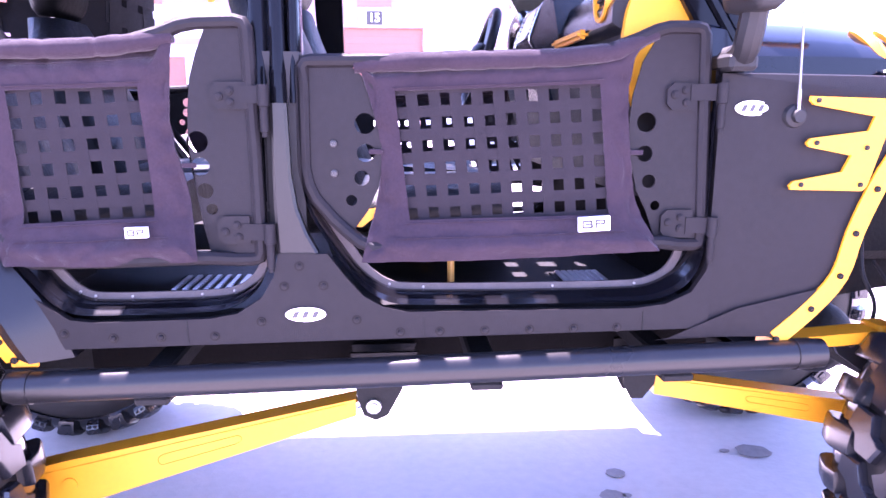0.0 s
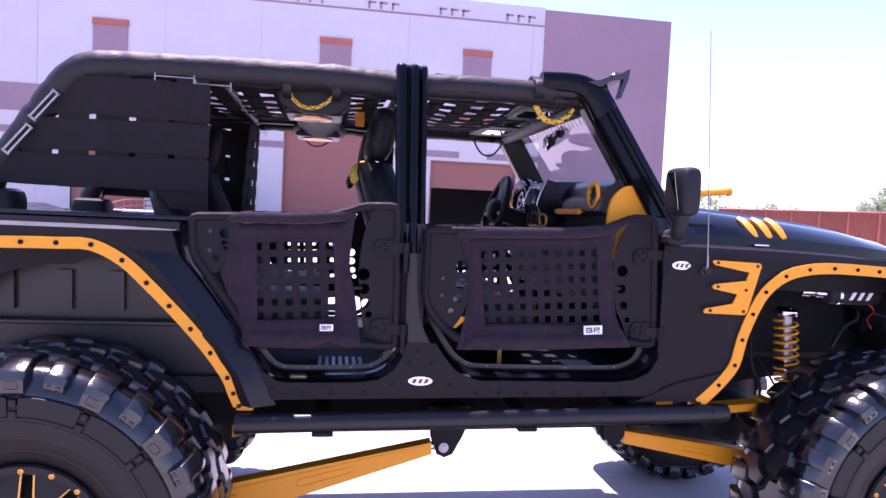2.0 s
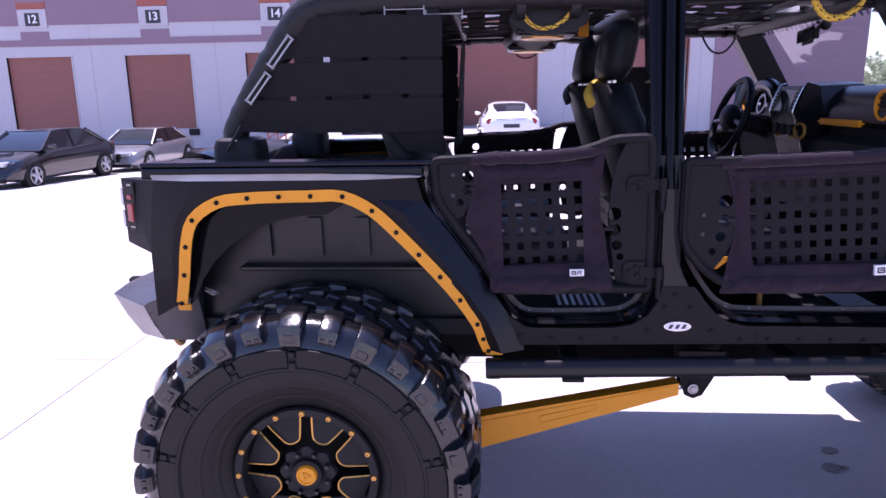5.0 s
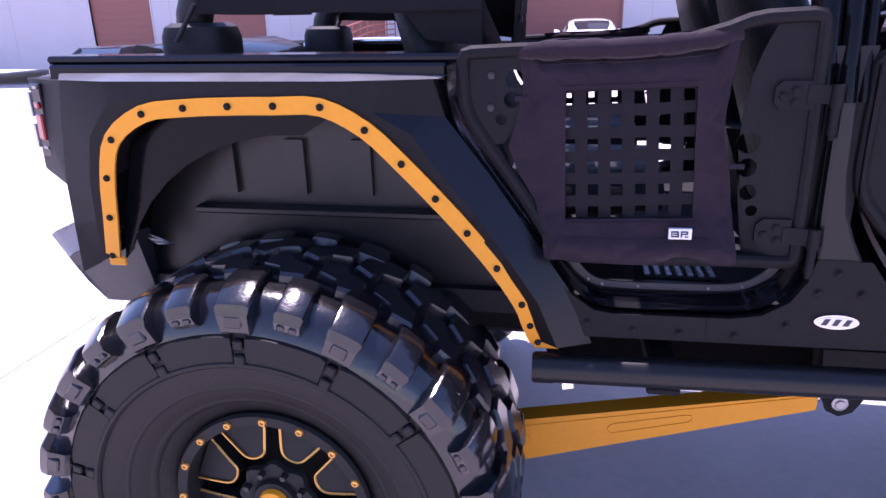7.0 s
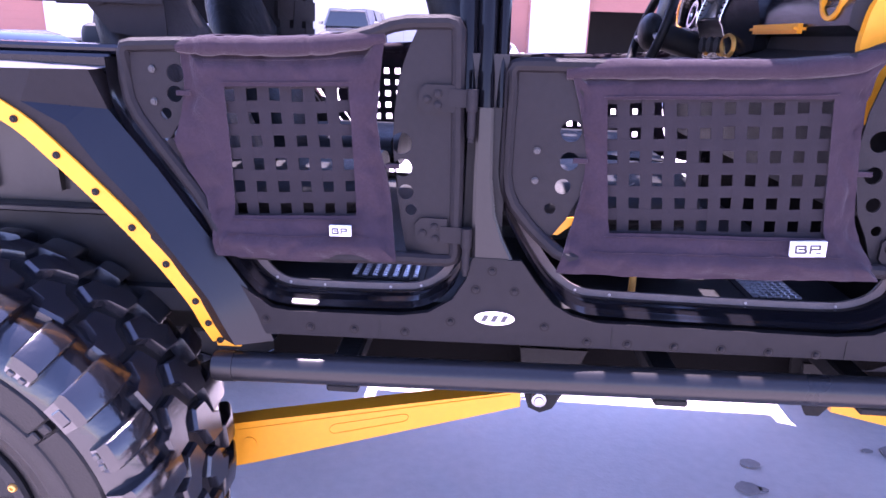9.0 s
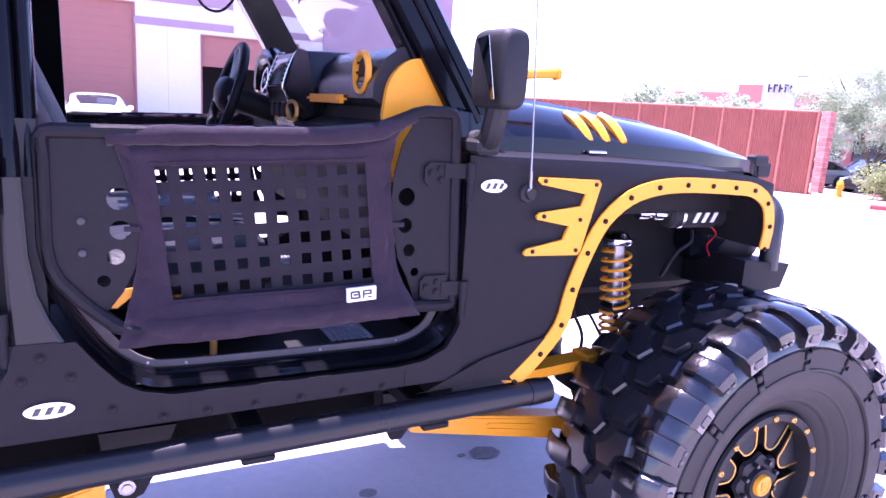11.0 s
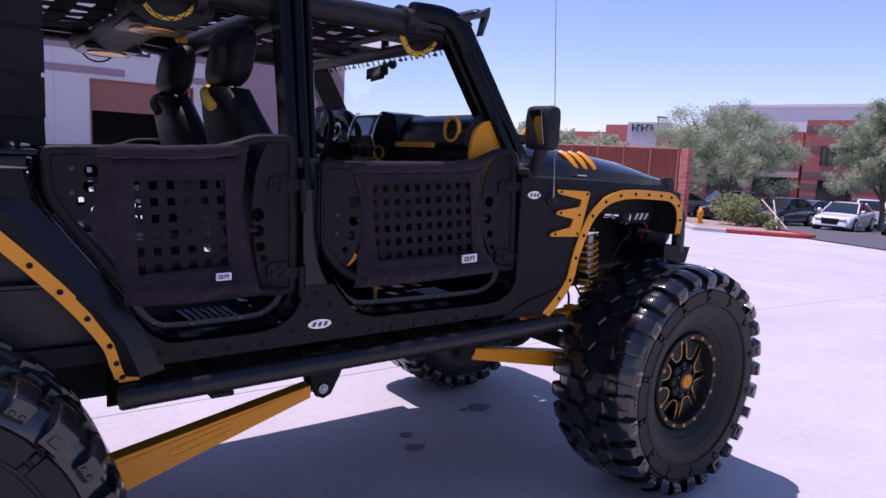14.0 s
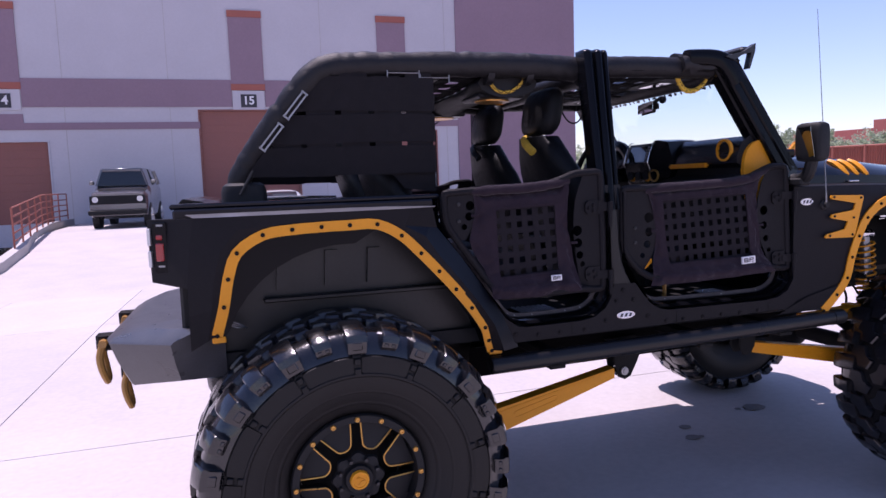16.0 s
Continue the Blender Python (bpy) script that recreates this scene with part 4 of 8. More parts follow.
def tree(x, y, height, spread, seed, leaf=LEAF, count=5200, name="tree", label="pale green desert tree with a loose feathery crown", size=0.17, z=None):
    z = gz(x, y) if z is None else z
    rg = random.Random(seed)
    t = thing(name, label, "tree", "trees of the car park", Matrix.Translation((x, y, z)))
    bm = bmesh.new()
    tips = []
    fork = height * rg.uniform(0.16, 0.24)
    tube(bm, [(0, 0, -0.1), (0.05, 0.02, fork * 0.5), (0.0, 0.06, fork)], [0.17, 0.14, 0.12], 8)
    for k in range(7):
        a = k * 2.4 + rg.uniform(-0.4, 0.4)
        out = spread * rg.uniform(0.25, 0.42)
        top = height * rg.uniform(0.55, 0.86)
        mid = Vector((math.cos(a) * out * 0.45, math.sin(a) * out * 0.45, fork + (top - fork) * 0.5))
        end = Vector((math.cos(a) * out, math.sin(a) * out, top))
        tube(bm, smooth_path([(0, 0.04, fork - 0.1), mid, end], 4), [0.09, 0.08, 0.07, 0.06, 0.05, 0.045, 0.035, 0.03, 0.02], 6)
        tips += [end, mid.lerp(end, 0.5)]
        for q in range(3):
            b = a + rg.uniform(-1.2, 1.2)
            e2 = mid + Vector((math.cos(b) * out * 0.7, math.sin(b) * out * 0.7, rg.uniform(-0.1, 0.35) * height))
            tube(bm, [mid, mid.lerp(e2, 0.5) + Vector((0, 0, 0.1)), e2], [0.045, 0.03, 0.015], 5)
            tips.append(e2)
    part("trunk", bm, BARK, t, "grey-green branching trunk", smooth=60)
    tufts = [(q, Vector((q.x, q.y, 0.4)).normalized(), spread * rg.uniform(0.05, 0.09)) for q in tips]
    for k in range(150):
        a, u = rg.uniform(0, 6.28), math.sqrt(rg.random())
        lift = rg.random() ** 0.7
        rr = spread * 0.47 * u * (1 - 0.35 * lift ** 2) * (0.8 + 0.35 * noise.noise(Vector((math.cos(a) * 1.6, math.sin(a) * 1.6, seed))))
        zc = height * (0.26 + 0.66 * lift * (1 - 0.5 * u ** 3))
        q = Vector((math.cos(a) * rr, math.sin(a) * rr, zc))
        tufts.append((q, Vector((math.cos(a) * u, math.sin(a) * u, rg.uniform(-0.5, 0.9))).normalized(), spread * rg.uniform(0.035, 0.075)))
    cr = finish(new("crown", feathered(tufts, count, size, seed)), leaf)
    cr.parent = t
    return t


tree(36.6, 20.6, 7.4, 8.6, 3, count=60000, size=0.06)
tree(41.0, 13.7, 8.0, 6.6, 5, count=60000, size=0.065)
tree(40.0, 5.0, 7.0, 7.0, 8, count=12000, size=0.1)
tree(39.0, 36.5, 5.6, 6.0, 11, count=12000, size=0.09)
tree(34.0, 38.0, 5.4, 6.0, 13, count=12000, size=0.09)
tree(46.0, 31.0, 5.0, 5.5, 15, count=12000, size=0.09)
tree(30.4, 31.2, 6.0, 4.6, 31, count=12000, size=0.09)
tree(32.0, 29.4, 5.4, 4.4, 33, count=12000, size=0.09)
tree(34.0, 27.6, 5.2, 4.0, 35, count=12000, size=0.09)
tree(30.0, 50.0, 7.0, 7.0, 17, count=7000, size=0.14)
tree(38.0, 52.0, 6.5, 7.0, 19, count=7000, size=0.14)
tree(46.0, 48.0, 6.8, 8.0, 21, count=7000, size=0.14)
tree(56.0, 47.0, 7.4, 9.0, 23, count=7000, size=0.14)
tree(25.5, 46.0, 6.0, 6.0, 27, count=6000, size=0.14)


def bush(x, y, w, h, seed, leaf=LEAFDARK, count=2600):
    b = thing("bush", "rounded green desert shrub on the planting bed", "bush", "shrubs", Matrix.Translation((x, y, gz(x, y) + 0.1)))
    rg = random.Random(seed)
    bm = bmesh.new()
    for k in range(7):
        a = k * 0.9
        tube(bm, [(0, 0, 0), (math.cos(a) * w * 0.3, math.sin(a) * w * 0.3, h * 0.7)], [0.03, 0.01], 5)
    part("stem", bm, BARK, b)
    cl = [((math.cos(a) * w * 0.28 * q, math.sin(a) * w * 0.28 * q, h * rg.uniform(0.3, 0.68)), w * rg.uniform(0.16, 0.24)) for a, q in [(rg.uniform(0, 6.28), rg.random()) for k in range(14)]]
    cr = finish(new("crown", leaf_cloud(cl, count, 0.07, seed)), leaf)
    cr.parent = b


bush(27.1, 13.9, 3.0, 1.35, 31, count=3600)
bush(28.0, 13.6, 1.5, 0.8, 32, count=1200)
bush(26.0, 12.0, 1.0, 0.45, 33, count=700)
# fallen pale stakes by the bush
bm = bmesh.new()
for (a, b) in (((25.6, 11.6), (27.6, 12.9)), ((25.8, 11.3), (27.2, 13.2))):
    tube(bm, [(a[0], a[1], gz(*a) + 0.2), (b[0], b[1], gz(*b) + 1.3)], 0.03, 6)
tagged(part("plant_stake", bm, TANWALL, None, "pale wooden stakes leaning over the bed"), category="stake")

# ---- brick office building and the pale hall behind it ----
AZ = radians(62)
off = Matrix.Translation((-0.3 + 80 * math.sin(AZ), -1.5 + 80 * math.cos(AZ), -2.0)) @ Matrix.Rotation(-AZ - radians(14), 4, "Z")
ob = thing("office_building", "two-storey red brick office with grey block bands and dark windows", "building", at=off)


def obox(name, material, rects, label="", y0=0.0, y1=8.0):
    bm = bmesh.new()
    for a, b, c, d in rects:
        box(bm, a, b, y0, y1, c, d)
    return part(name, bm, material, ob, label, smooth=None)


obox("wall_wing", BRICK, [(-12.6, 3.0, 0, 7.95)])
obox("wall_tower", BRICK, [(3.4, 11.5, 0, 9.1)], y0=-0.8)
obox("wall_wing", BRICK, [(11.5, 45, 0, 8.2)])
obox("block_band", MASON, [(3.4, 11.5, z, z + 0.5) for z in (1.0, 2.2, 3.4, 6.0, 8.0)], y0=-0.84, y1=-0.8)
obox("block_band", MASON, [(-12.6, 3.0, z, z + 0.45) for z in (0.2, 3.95)] + [(11.5, 45, z, z + 0.45) for z in (0.2, 3.95)], y0=-0.04, y1=0.0)
obox("storey_band", TANWALL, [(-12.6, 3.0, 3.2, 3.8), (11.5, 45, 3.2, 3.8)], y0=-0.25, y1=0.0)
for a, b, c, d, y in [(-11 + 4.8 * k, -7.4 + 4.8 * k, 4.9, 6.5, -0.05) for k in range(3)] + [(-11 + 4.8 * k, -7.4 + 4.8 * k, 1.0, 3.4, -0.05) for k in range(3)] + [(5.0, 6.6, 4.6, 6.4, -0.85), (5.0, 8.0, 0.8, 3.0, -0.85), (13, 18, 4.6, 6.1, -0.05), (20, 25, 4.6, 6.1, -0.05), (13, 18, 1.0, 3.4, -0.05), (20, 25, 1, 3.4, -0.05), (28, 33, 4.6, 6.1, -0.05)]:
    w = obox("window", CARGLASS, [(a, b, c, d)], "dark office window", y0=y, y1=y + 0.2)
    bm = bmesh.new()
    for k in range(4):
        xx = a + (b - a) * k / 3
        box(bm, xx - 0.05, xx + 0.05, y - 0.05, y, c, d)
    box(bm, a - 0.05, b + 0.05, y - 0.05, y, d, d + 0.1)
    part("window_frame", bm, SATIN, w, smooth=None)
hall = thing("distant_hall", "long pale pink stucco hall behind the office", "building", at=off)
bm = bmesh.new()
box(bm, -17, 70, 30, 60, 0, 13.1)
part("wall", bm, mat("pale_pink_stucco", (0.90, 0.81, 0.79), 0.9, vary=0.05, scale=0.5), hall, smooth=None)
bm = bmesh.new()
box(bm, -17.1, 70, 29.8, 60.2, 13.1, 13.5)
part("parapet", bm, hall.children[0].data.materials[0], hall, smooth=None)
# entrance wall with a dark lettered sign, shown as bars
sw_ = thing("sign_wall", "white entrance wall with dark unreadable letters", "sign", at=off)
bm = bmesh.new()
box(bm, -18.2, -12.6, 4.0, 4.4, 0, 9.1)
part("wall", bm, WALLWHITE, sw_, smooth=None)
bm = bmesh.new()
box(bm, -21.2, -18.2, 4.0, 6.0, 0, 8.8)
box(bm, -32, -21.2, 4.6, 7.0, 0, 7.9)
part("wall", bm, BRICK, sw_, smooth=None)
for k in range(5):
    bm = bmesh.new()
    xx = -17.6 + 0.62 * k
    box(bm, xx, xx + 0.16, 3.9, 4.0, 7.95, 8.85)
    box(bm, xx, xx + 0.45, 3.9, 4.0, 8.65 if k % 2 else 8.3, 8.83 if k % 2 else 8.48)
    part("letter_bar", bm, INK, sw_, smooth=None)
# lamp post by the sign
lp = thing("street_lamp", "grey lamp post in the car park", "lamp post", at=Matrix.Translation((44.5, 31.5, gz(44, 31))))
bm = bmesh.new()
tube(bm, [(0, 0, 0), (0, 0, 7.2)], [0.09, 0.06], 8)
part("pole", bm, STEEL, lp)
bm = bmesh.new()
box(bm, -0.1, 0.9, -0.15, 0.15, 7.15, 7.28, 0.03)
part("lamp_head", bm, STEEL, lp)

# ---- the lifted off-road vehicle: x to its front, y from its near flank to its far one ----
car = thing("off_road_vehicle", "lifted black four-door off-road vehicle with yellow trim and huge mud tyres", "car")
HUB_R, HUB_F, HUB_Z = -1.155, 1.79, 0.546


def bolts(parent, pts, r=0.008, material=SATIN, h=0.006, name="bolt", label=""):
    """Small round-headed bolts facing -y, on the parent and on its twin."""
    bm = bolt_mesh(r, h)
    first = None
    for p in pts:
        if first is None:
            bmesh.ops.recalc_face_normals(bm, faces=bm.faces[:])
            me = bpy.data.meshes.new(name)
            bm.to_mesh(me)
            bm.free()
            first = finish(new(name, me), material, 40)
            first.parent = parent
            first.matrix_basis = Matrix.Translation(p)
            if label:
                tagged(first, label)
        else:
            share(name, first, parent, Matrix.Translation(p), label)
        if parent in TWIN:
            share(name, first, TWIN[parent], Matrix.Translation((p[0], MIRROR_Y - p[1], p[2])) @ pose(0, 0, 0, 0, 0, 180), label)


# flare trims: the bolt line of each arch
REAR_TRIM = [(-1.583, -0.015, 1.045), (-1.555, -0.038, 1.145), (-1.536, -0.05, 1.239), (-1.503, -0.058, 1.325), (-1.417, -0.067, 1.381), (-1.32, -0.07, 1.394),
             (-1.222, -0.07, 1.398), (-1.125, -0.069, 1.399), (-1.028, -0.067, 1.397), (-0.941, -0.061, 1.352), (-0.870, -0.055, 1.284), (-0.803, -0.05, 1.213),
             (-0.739, -0.045, 1.141), (-0.678, -0.04, 1.065), (-0.625, -0.034, 0.984), (-0.607, -0.02, 0.93), (-0.590, -0.005, 0.885)]
FRONT_TRIM = [(1.020, -0.012, 0.895), (1.090, -0.016, 0.963), (1.145, -0.02, 1.037), (1.165, -0.025, 1.131), (1.197, -0.03, 1.226), (1.240, -0.034, 1.308), (1.313, -0.038, 1.368),
              (1.405, -0.04, 1.395), (1.505, -0.04, 1.402), (1.60, -0.04, 1.40), (1.69, -0.04, 1.396), (1.77, -0.04, 1.388), (1.838, -0.036, 1.35), (1.868, -0.03, 1.28), (1.874, -0.02, 1.21)]

# rear quarter panel, faceted out to the arch
n_out = [(-1.668, -0.02, 1.0), (-1.667, -0.02, 1.12), (-1.666, -0.02, 1.22), (-1.652, -0.02, 1.34), (-1.635, -0.02, 1.444), (-1.50, -0.064, 1.446),
         (-1.222, -0.072, 1.446), (-1.125, -0.072, 1.446), (-1.0, -0.07, 1.446), (-0.90, -0.055, 1.446), (-0.81, -0.02, 1.446), (-0.79, 0.0, 1.37),
         (-0.70, 0.0, 1.255), (-0.62, 0.0, 1.14), (-0.53, 0.0, 1.01), (-0.495, 0.0, 0.94), (-0.475, 0.0, 0.885)]
bm = bmesh.new()
inner = [Vector(q) + Vector((0, 0.003, 0)) for q in REAR_TRIM]
mid = [Vector((a.x + (b[0] - a.x) * 0.36, a.y - 0.003, a.z + (b[2] - a.z) * 0.36)) for a, b in zip(inner, n_out)]
for k, y in ((13, -0.054), (14, -0.052), (15, -0.046), (16, -0.034)):
    mid[k].y = y
back = [Vector((q.x, 0.05, q.z)) for q in inner]
outb = [Vector((b[0], 0.05, b[2])) for b in n_out]
edge = [Vector(b) for b in n_out]
loft(bm, [back, inner, mid], close=False, cap=False)
loft(bm, [mid[:10], edge[:10], outb[:10]], close=False, cap=False)
loft(bm, [edge[9:12], outb[9:12]], close=False, cap=False)
bm.faces.new([bm.verts.new(q) for q in (mid[9], edge[9], edge[10], edge[11])])
part("rear_quarter_panel", bm, ARMOUR, car, "textured black steel quarter armour", twin=True, smooth=12)
bm = bmesh.new()
rim_line = [mid[9].lerp(edge[11], 0.03), mid[9].lerp(edge[11], 0.75)] + edge[11:]
loft(bm, [mid[9:], rim_line, [Vector((q.x, 0.05, q.z)) for q in rim_line]], close=False, cap=False)
part("quarter_chamfer", bm, CHAMFER, car, "smooth black chamfer behind the flare, tinted for sky reflection", twin=True, smooth=12)
# sunlit ledge on top of the quarter armour; sun glare in its pale colour
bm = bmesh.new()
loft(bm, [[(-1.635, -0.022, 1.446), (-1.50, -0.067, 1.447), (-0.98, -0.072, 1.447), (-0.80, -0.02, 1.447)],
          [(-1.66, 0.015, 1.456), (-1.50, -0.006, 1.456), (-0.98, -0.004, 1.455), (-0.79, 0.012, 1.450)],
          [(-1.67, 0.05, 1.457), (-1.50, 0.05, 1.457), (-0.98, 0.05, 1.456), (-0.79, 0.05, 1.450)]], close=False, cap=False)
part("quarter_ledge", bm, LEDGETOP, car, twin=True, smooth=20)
# tail corner folded inward, with the lamp in it
bm = bmesh.new()
face = [Vector(q) for q in ((-1.634, -0.020, 1.444), (-1.785, 0.066, 1.444), (-1.780, 0.060, 1.233), (-1.664, -0.020, 1.212))]
loft(bm, [face, [q + Vector((0.035, 0.03, 0)) for q in face]])
part("lamp_panel", bm, ARMOUR, car, "textured black tail corner panel", twin=True, smooth=12)
# tub rail with a channel above the ledge
bm = bmesh.new()
box(bm, -1.70, -0.79, 0.03, 0.12, 1.435, 1.474, 0.006)
box(bm, -1.71, -0.76, 0.042, 0.15, 1.474, 1.492, 0.006)
part("tub_rail", bm, GLOSS, car, twin=True)
bm = bmesh.new()
path = smooth_path([Vector(q) + Vector((0, -0.004, 0)) for q in REAR_TRIM], 3)
ribbon(bm, path, 0.036, 0.006)
box(bm, -0.60, -0.545, -0.008, 0.0, 0.868, 0.894, 0.003)
box(bm, -1.60, -1.555, -0.014, -0.008, 1.018, 1.04, 0.003)
trim_r = part("rear_flare_trim", bm, YELLOW, car, "yellow bolted flare trim", twin=True)
bolts(trim_r, [Vector(q) + Vector((0, -0.004, 0)) for q in REAR_TRIM], 0.0078, PILLAR)
bm = bmesh.new()
path = smooth_path([Vector(q) + Vector((0, -0.006, 0)) for q in FRONT_TRIM], 3)
ribbon(bm, path, 0.040, 0.006)
trim_f = part("front_flare_trim", bm, YELLOW, car, "yellow bolted flare trim", twin=True)
bolts(trim_f, [Vector(q) + Vector((0, -0.006, 0)) for q in FRONT_TRIM], 0.0072, PILLAR)

# wheel house behind the rear arch
bm = bmesh.new()
flare_in = [Vector(q) + Vector((0, 0.012, 0)) for q in REAR_TRIM]
deep = [Vector((q.x * 0.985 - 0.018, 0.16, q.z + 0.015)) for q in flare_in]
loft(bm, [flare_in, deep], close=False, cap=False)
arc = [(-1.565, 1.03)] + [(-1.125 + 0.44 * math.cos(a), 0.93 + 0.40 * math.sin(a)) for a in [math.pi * (0.90 - 0.42 * k / 8) for k in range(9)]]
plate(bm, arc + [(-1.02, 1.375), (-1.40, 1.375), (-1.50, 1.30), (-1.545, 1.15)], (), 0.0, 0.006)
part("flare_lining", bm, PILLAR, car, twin=True)
bm = bmesh.new()
plate(bm, [(-1.62, 0.93), (-0.50, 0.93), (-0.55, 1.05), (-0.70, 1.28), (-0.80, 1.42), (-1.60, 1.42)], (), 0.13, 0.15)
house = part("inner_wheel_house", bm, LINER, car, twin=True)
for x in (-1.345, -1.17, -1.01):
    bm = bmesh.new()
    plate(bm, [(x - 0.028, 1.17), (x + 0.028, 1.17), (x + 0.026, 1.30), (x - 0.02, 1.30)], (), 0.112, 0.13)
    part("stiffener", bm, LINER, house, twin=True)
bm = bmesh.new()
box(bm, -1.42, -0.72, 0.085, 0.13, 1.125, 1.142, 0.004)
part("ledge", bm, LINER, house, twin=True)
bm = bmesh.new()
box(bm, -1.55, -0.62, 0.17, 0.5, 0.93, 1.12, 0.02)
part("wheel_house_roof", bm, LINER, car, twin=True)

bm = bmesh.new()
tube(bm, smooth_path([(-1.547, 0.080, 1.065), (-1.531, 0.060, 1.073), (-1.501, 0.060, 1.061), (-1.495, 0.070, 1.051), (-1.514, 0.060, 1.052), (-1.541, 0.065, 1.063), (-1.522, 0.055, 1.064), (-1.493, 0.065, 1.052), (-1.484, 0.080, 1.045)], 6), 0.0028, 6)
part("cable", bm, STEEL, car, "bright loop of cable in the wheel house", twin=True)
# rocker armour with the pillar wedge
REAR_OPEN = [(-0.785, 1.47), (-0.782, 1.365), (-0.70, 1.255), (-0.60, 1.118), (-0.545, 1.045), (-0.51, 1.0), (-0.475, 0.978), (-0.43, 0.972), (-0.20, 0.975), (-0.145, 0.985), (-0.10, 1.015), (-0.075, 1.06), (-0.068, 1.11), (-0.068, 1.47)]
FRONT_OPEN = [(0.0, 1.47), (0.0, 1.24), (0.012, 1.185), (0.045, 1.125), (0.092, 1.055), (0.128, 1.015), (0.165, 0.992), (0.21, 0.982), (0.70, 0.980), (0.765, 0.988), (0.815, 1.012), (0.843, 1.055), (0.852, 1.11), (0.852, 1.47)]
bm = bmesh.new()
plate(bm, [(-0.49, 0.904), (-0.51, 0.948), (-0.548, 1.02), (-0.51, 0.99), (-0.475, 0.966), (-0.43, 0.960), (-0.20, 0.963), (-0.14, 0.973), (-0.09, 1.005), (-0.063, 1.05), (-0.052, 1.097),
           (0.048, 1.097), (0.083, 1.049), (0.12, 1.006), (0.16, 0.982), (0.21, 0.970), (0.70, 0.968), (0.77, 0.976), (0.826, 1.002), (0.856, 1.05), (0.868, 1.10), (0.868, 0.920)], (), -0.006, 0.012)
rocker = part("rocker_armour", bm, ARMOUR, car, "textured black bolted rocker armour", twin=True, smooth=20)
sb = [-0.488, -0.392, -0.297, -0.188, 0.196, 0.28, 0.376, 0.473, 0.569, 0.665]
bolts(rocker, [(x, -0.006, 0.926 + (0.012 if x < -0.45 else 0)) for x in sb] + [(-0.092, -0.006, 0.955), (0.105, -0.006, 0.955), (-0.042, -0.006, 1.03), (0.038, -0.006, 1.03), (-0.01, -0.006, 1.072)], 0.0105, PILLAR, 0.002, name="washer")
bolts(rocker, [(x, -0.008, 0.926 + (0.012 if x < -0.45 else 0)) for x in sb] + [(-0.092, -0.008, 0.955), (0.105, -0.008, 0.955), (-0.042, -0.008, 1.03), (0.038, -0.008, 1.03), (-0.01, -0.008, 1.072)], 0.0062, ARMOUR, 0.005)
# seams of the armour
for xa, xb, za, zb in ((-0.2445, -0.2415, 0.911, 0.96), (0.2455, 0.2485, 0.915, 0.96), (0.7205, 0.7235, 0.919, 0.96), (-0.05, 0.02, 1.0965, 1.0995)):
    bm = bmesh.new()
    box(bm, xa, xb, -0.0075, -0.006, za, zb)
    part("armour_seam", bm, UNDER, car, twin=True, smooth=None)
# turned-under lower edge
bm = bmesh.new()
loft(bm, [[(-0.57, 0.010, 0.904), (1.02, 0.010, 0.920)], [(-0.57, 0.16, 0.86), (1.0, 0.16, 0.87)], [(-0.57, 0.3, 0.82), (1.0, 0.3, 0.83)]], close=False, cap=False)
part("rocker_underside", bm, UNDER, car, twin=True, smooth=None)

# polished jambs that line the door openings
for op in (REAR_OPEN, FRONT_OPEN):
    bm = bmesh.new()
    pth = rounded([(x, 0.0, z) for x, z in op])
    c = Vector(((op[0][0] + op[-1][0]) / 2, 0, 1.25))
    loops = []
    for off, y in ((0.0, 0.0), (0.003, 0.010), (0.006, 0.014), (0.008, 0.022), (0.009, 0.045), (0.011, 0.052), (0.013, 0.057), (0.014, 0.07), (0.010, 0.12)):
        row = []
        for i, q in enumerate(pth):
            d = pth[min(i + 1, len(pth) - 1)] - pth[max(i - 1, 0)]
            nn = Vector((-d.z, 0, d.x)).normalized()
            row.append(q + nn * off * max(0.05, min(1.0, abs(nn.z) * 1.25)) + Vector((0, y, 0)))
        loops.append(row)
    loft(bm, loops, close=False, cap=False)
    jamb = part("door_jamb", bm, JAMB, car, "polished black door jamb", twin=True, smooth=50)
    bm = bmesh.new()
    rows = []
    for i, q in enumerate(pth):
        if q.z > 1.30 or i in (0, len(pth) - 1):
            continue
        d = pth[min(i + 1, len(pth) - 1)] - pth[max(i - 1, 0)]
        nn = Vector((-d.z, 0, d.x)).normalized()
        e0, e1 = q + nn * 0.010, q + nn * 0.027
        rows.append([e0 + Vector((0, 0.078, 0)), e1 + Vector((0, 0.080, 0)), e1 + Vector((0, 0.088, 0)), e0 + Vector((0, 0.088, 0))])
    loft(bm, rows)
    flange = part("seal_flange", bm, DUSTLIP, jamb, "dusty seal flange inside the door opening", twin=True, smooth=30)
    first = [q for q in pth if q.z < 1.0]
    bolts(flange, [first[k] + Vector((0, 0.078, 0.019)) for k in range(4, len(first) - 4, 6)], 0.003, STEEL, 0.003, name="rivet")
    bm = bmesh.new()
    x0, x1 = (-0.44, -0.2) if op is REAR_OPEN else (0.2, 0.71)
    box(bm, x0, x1, 0.10, 0.17, 0.955, 0.975, 0.004)
    part("sill_plate", bm, SATIN, car, twin=True)

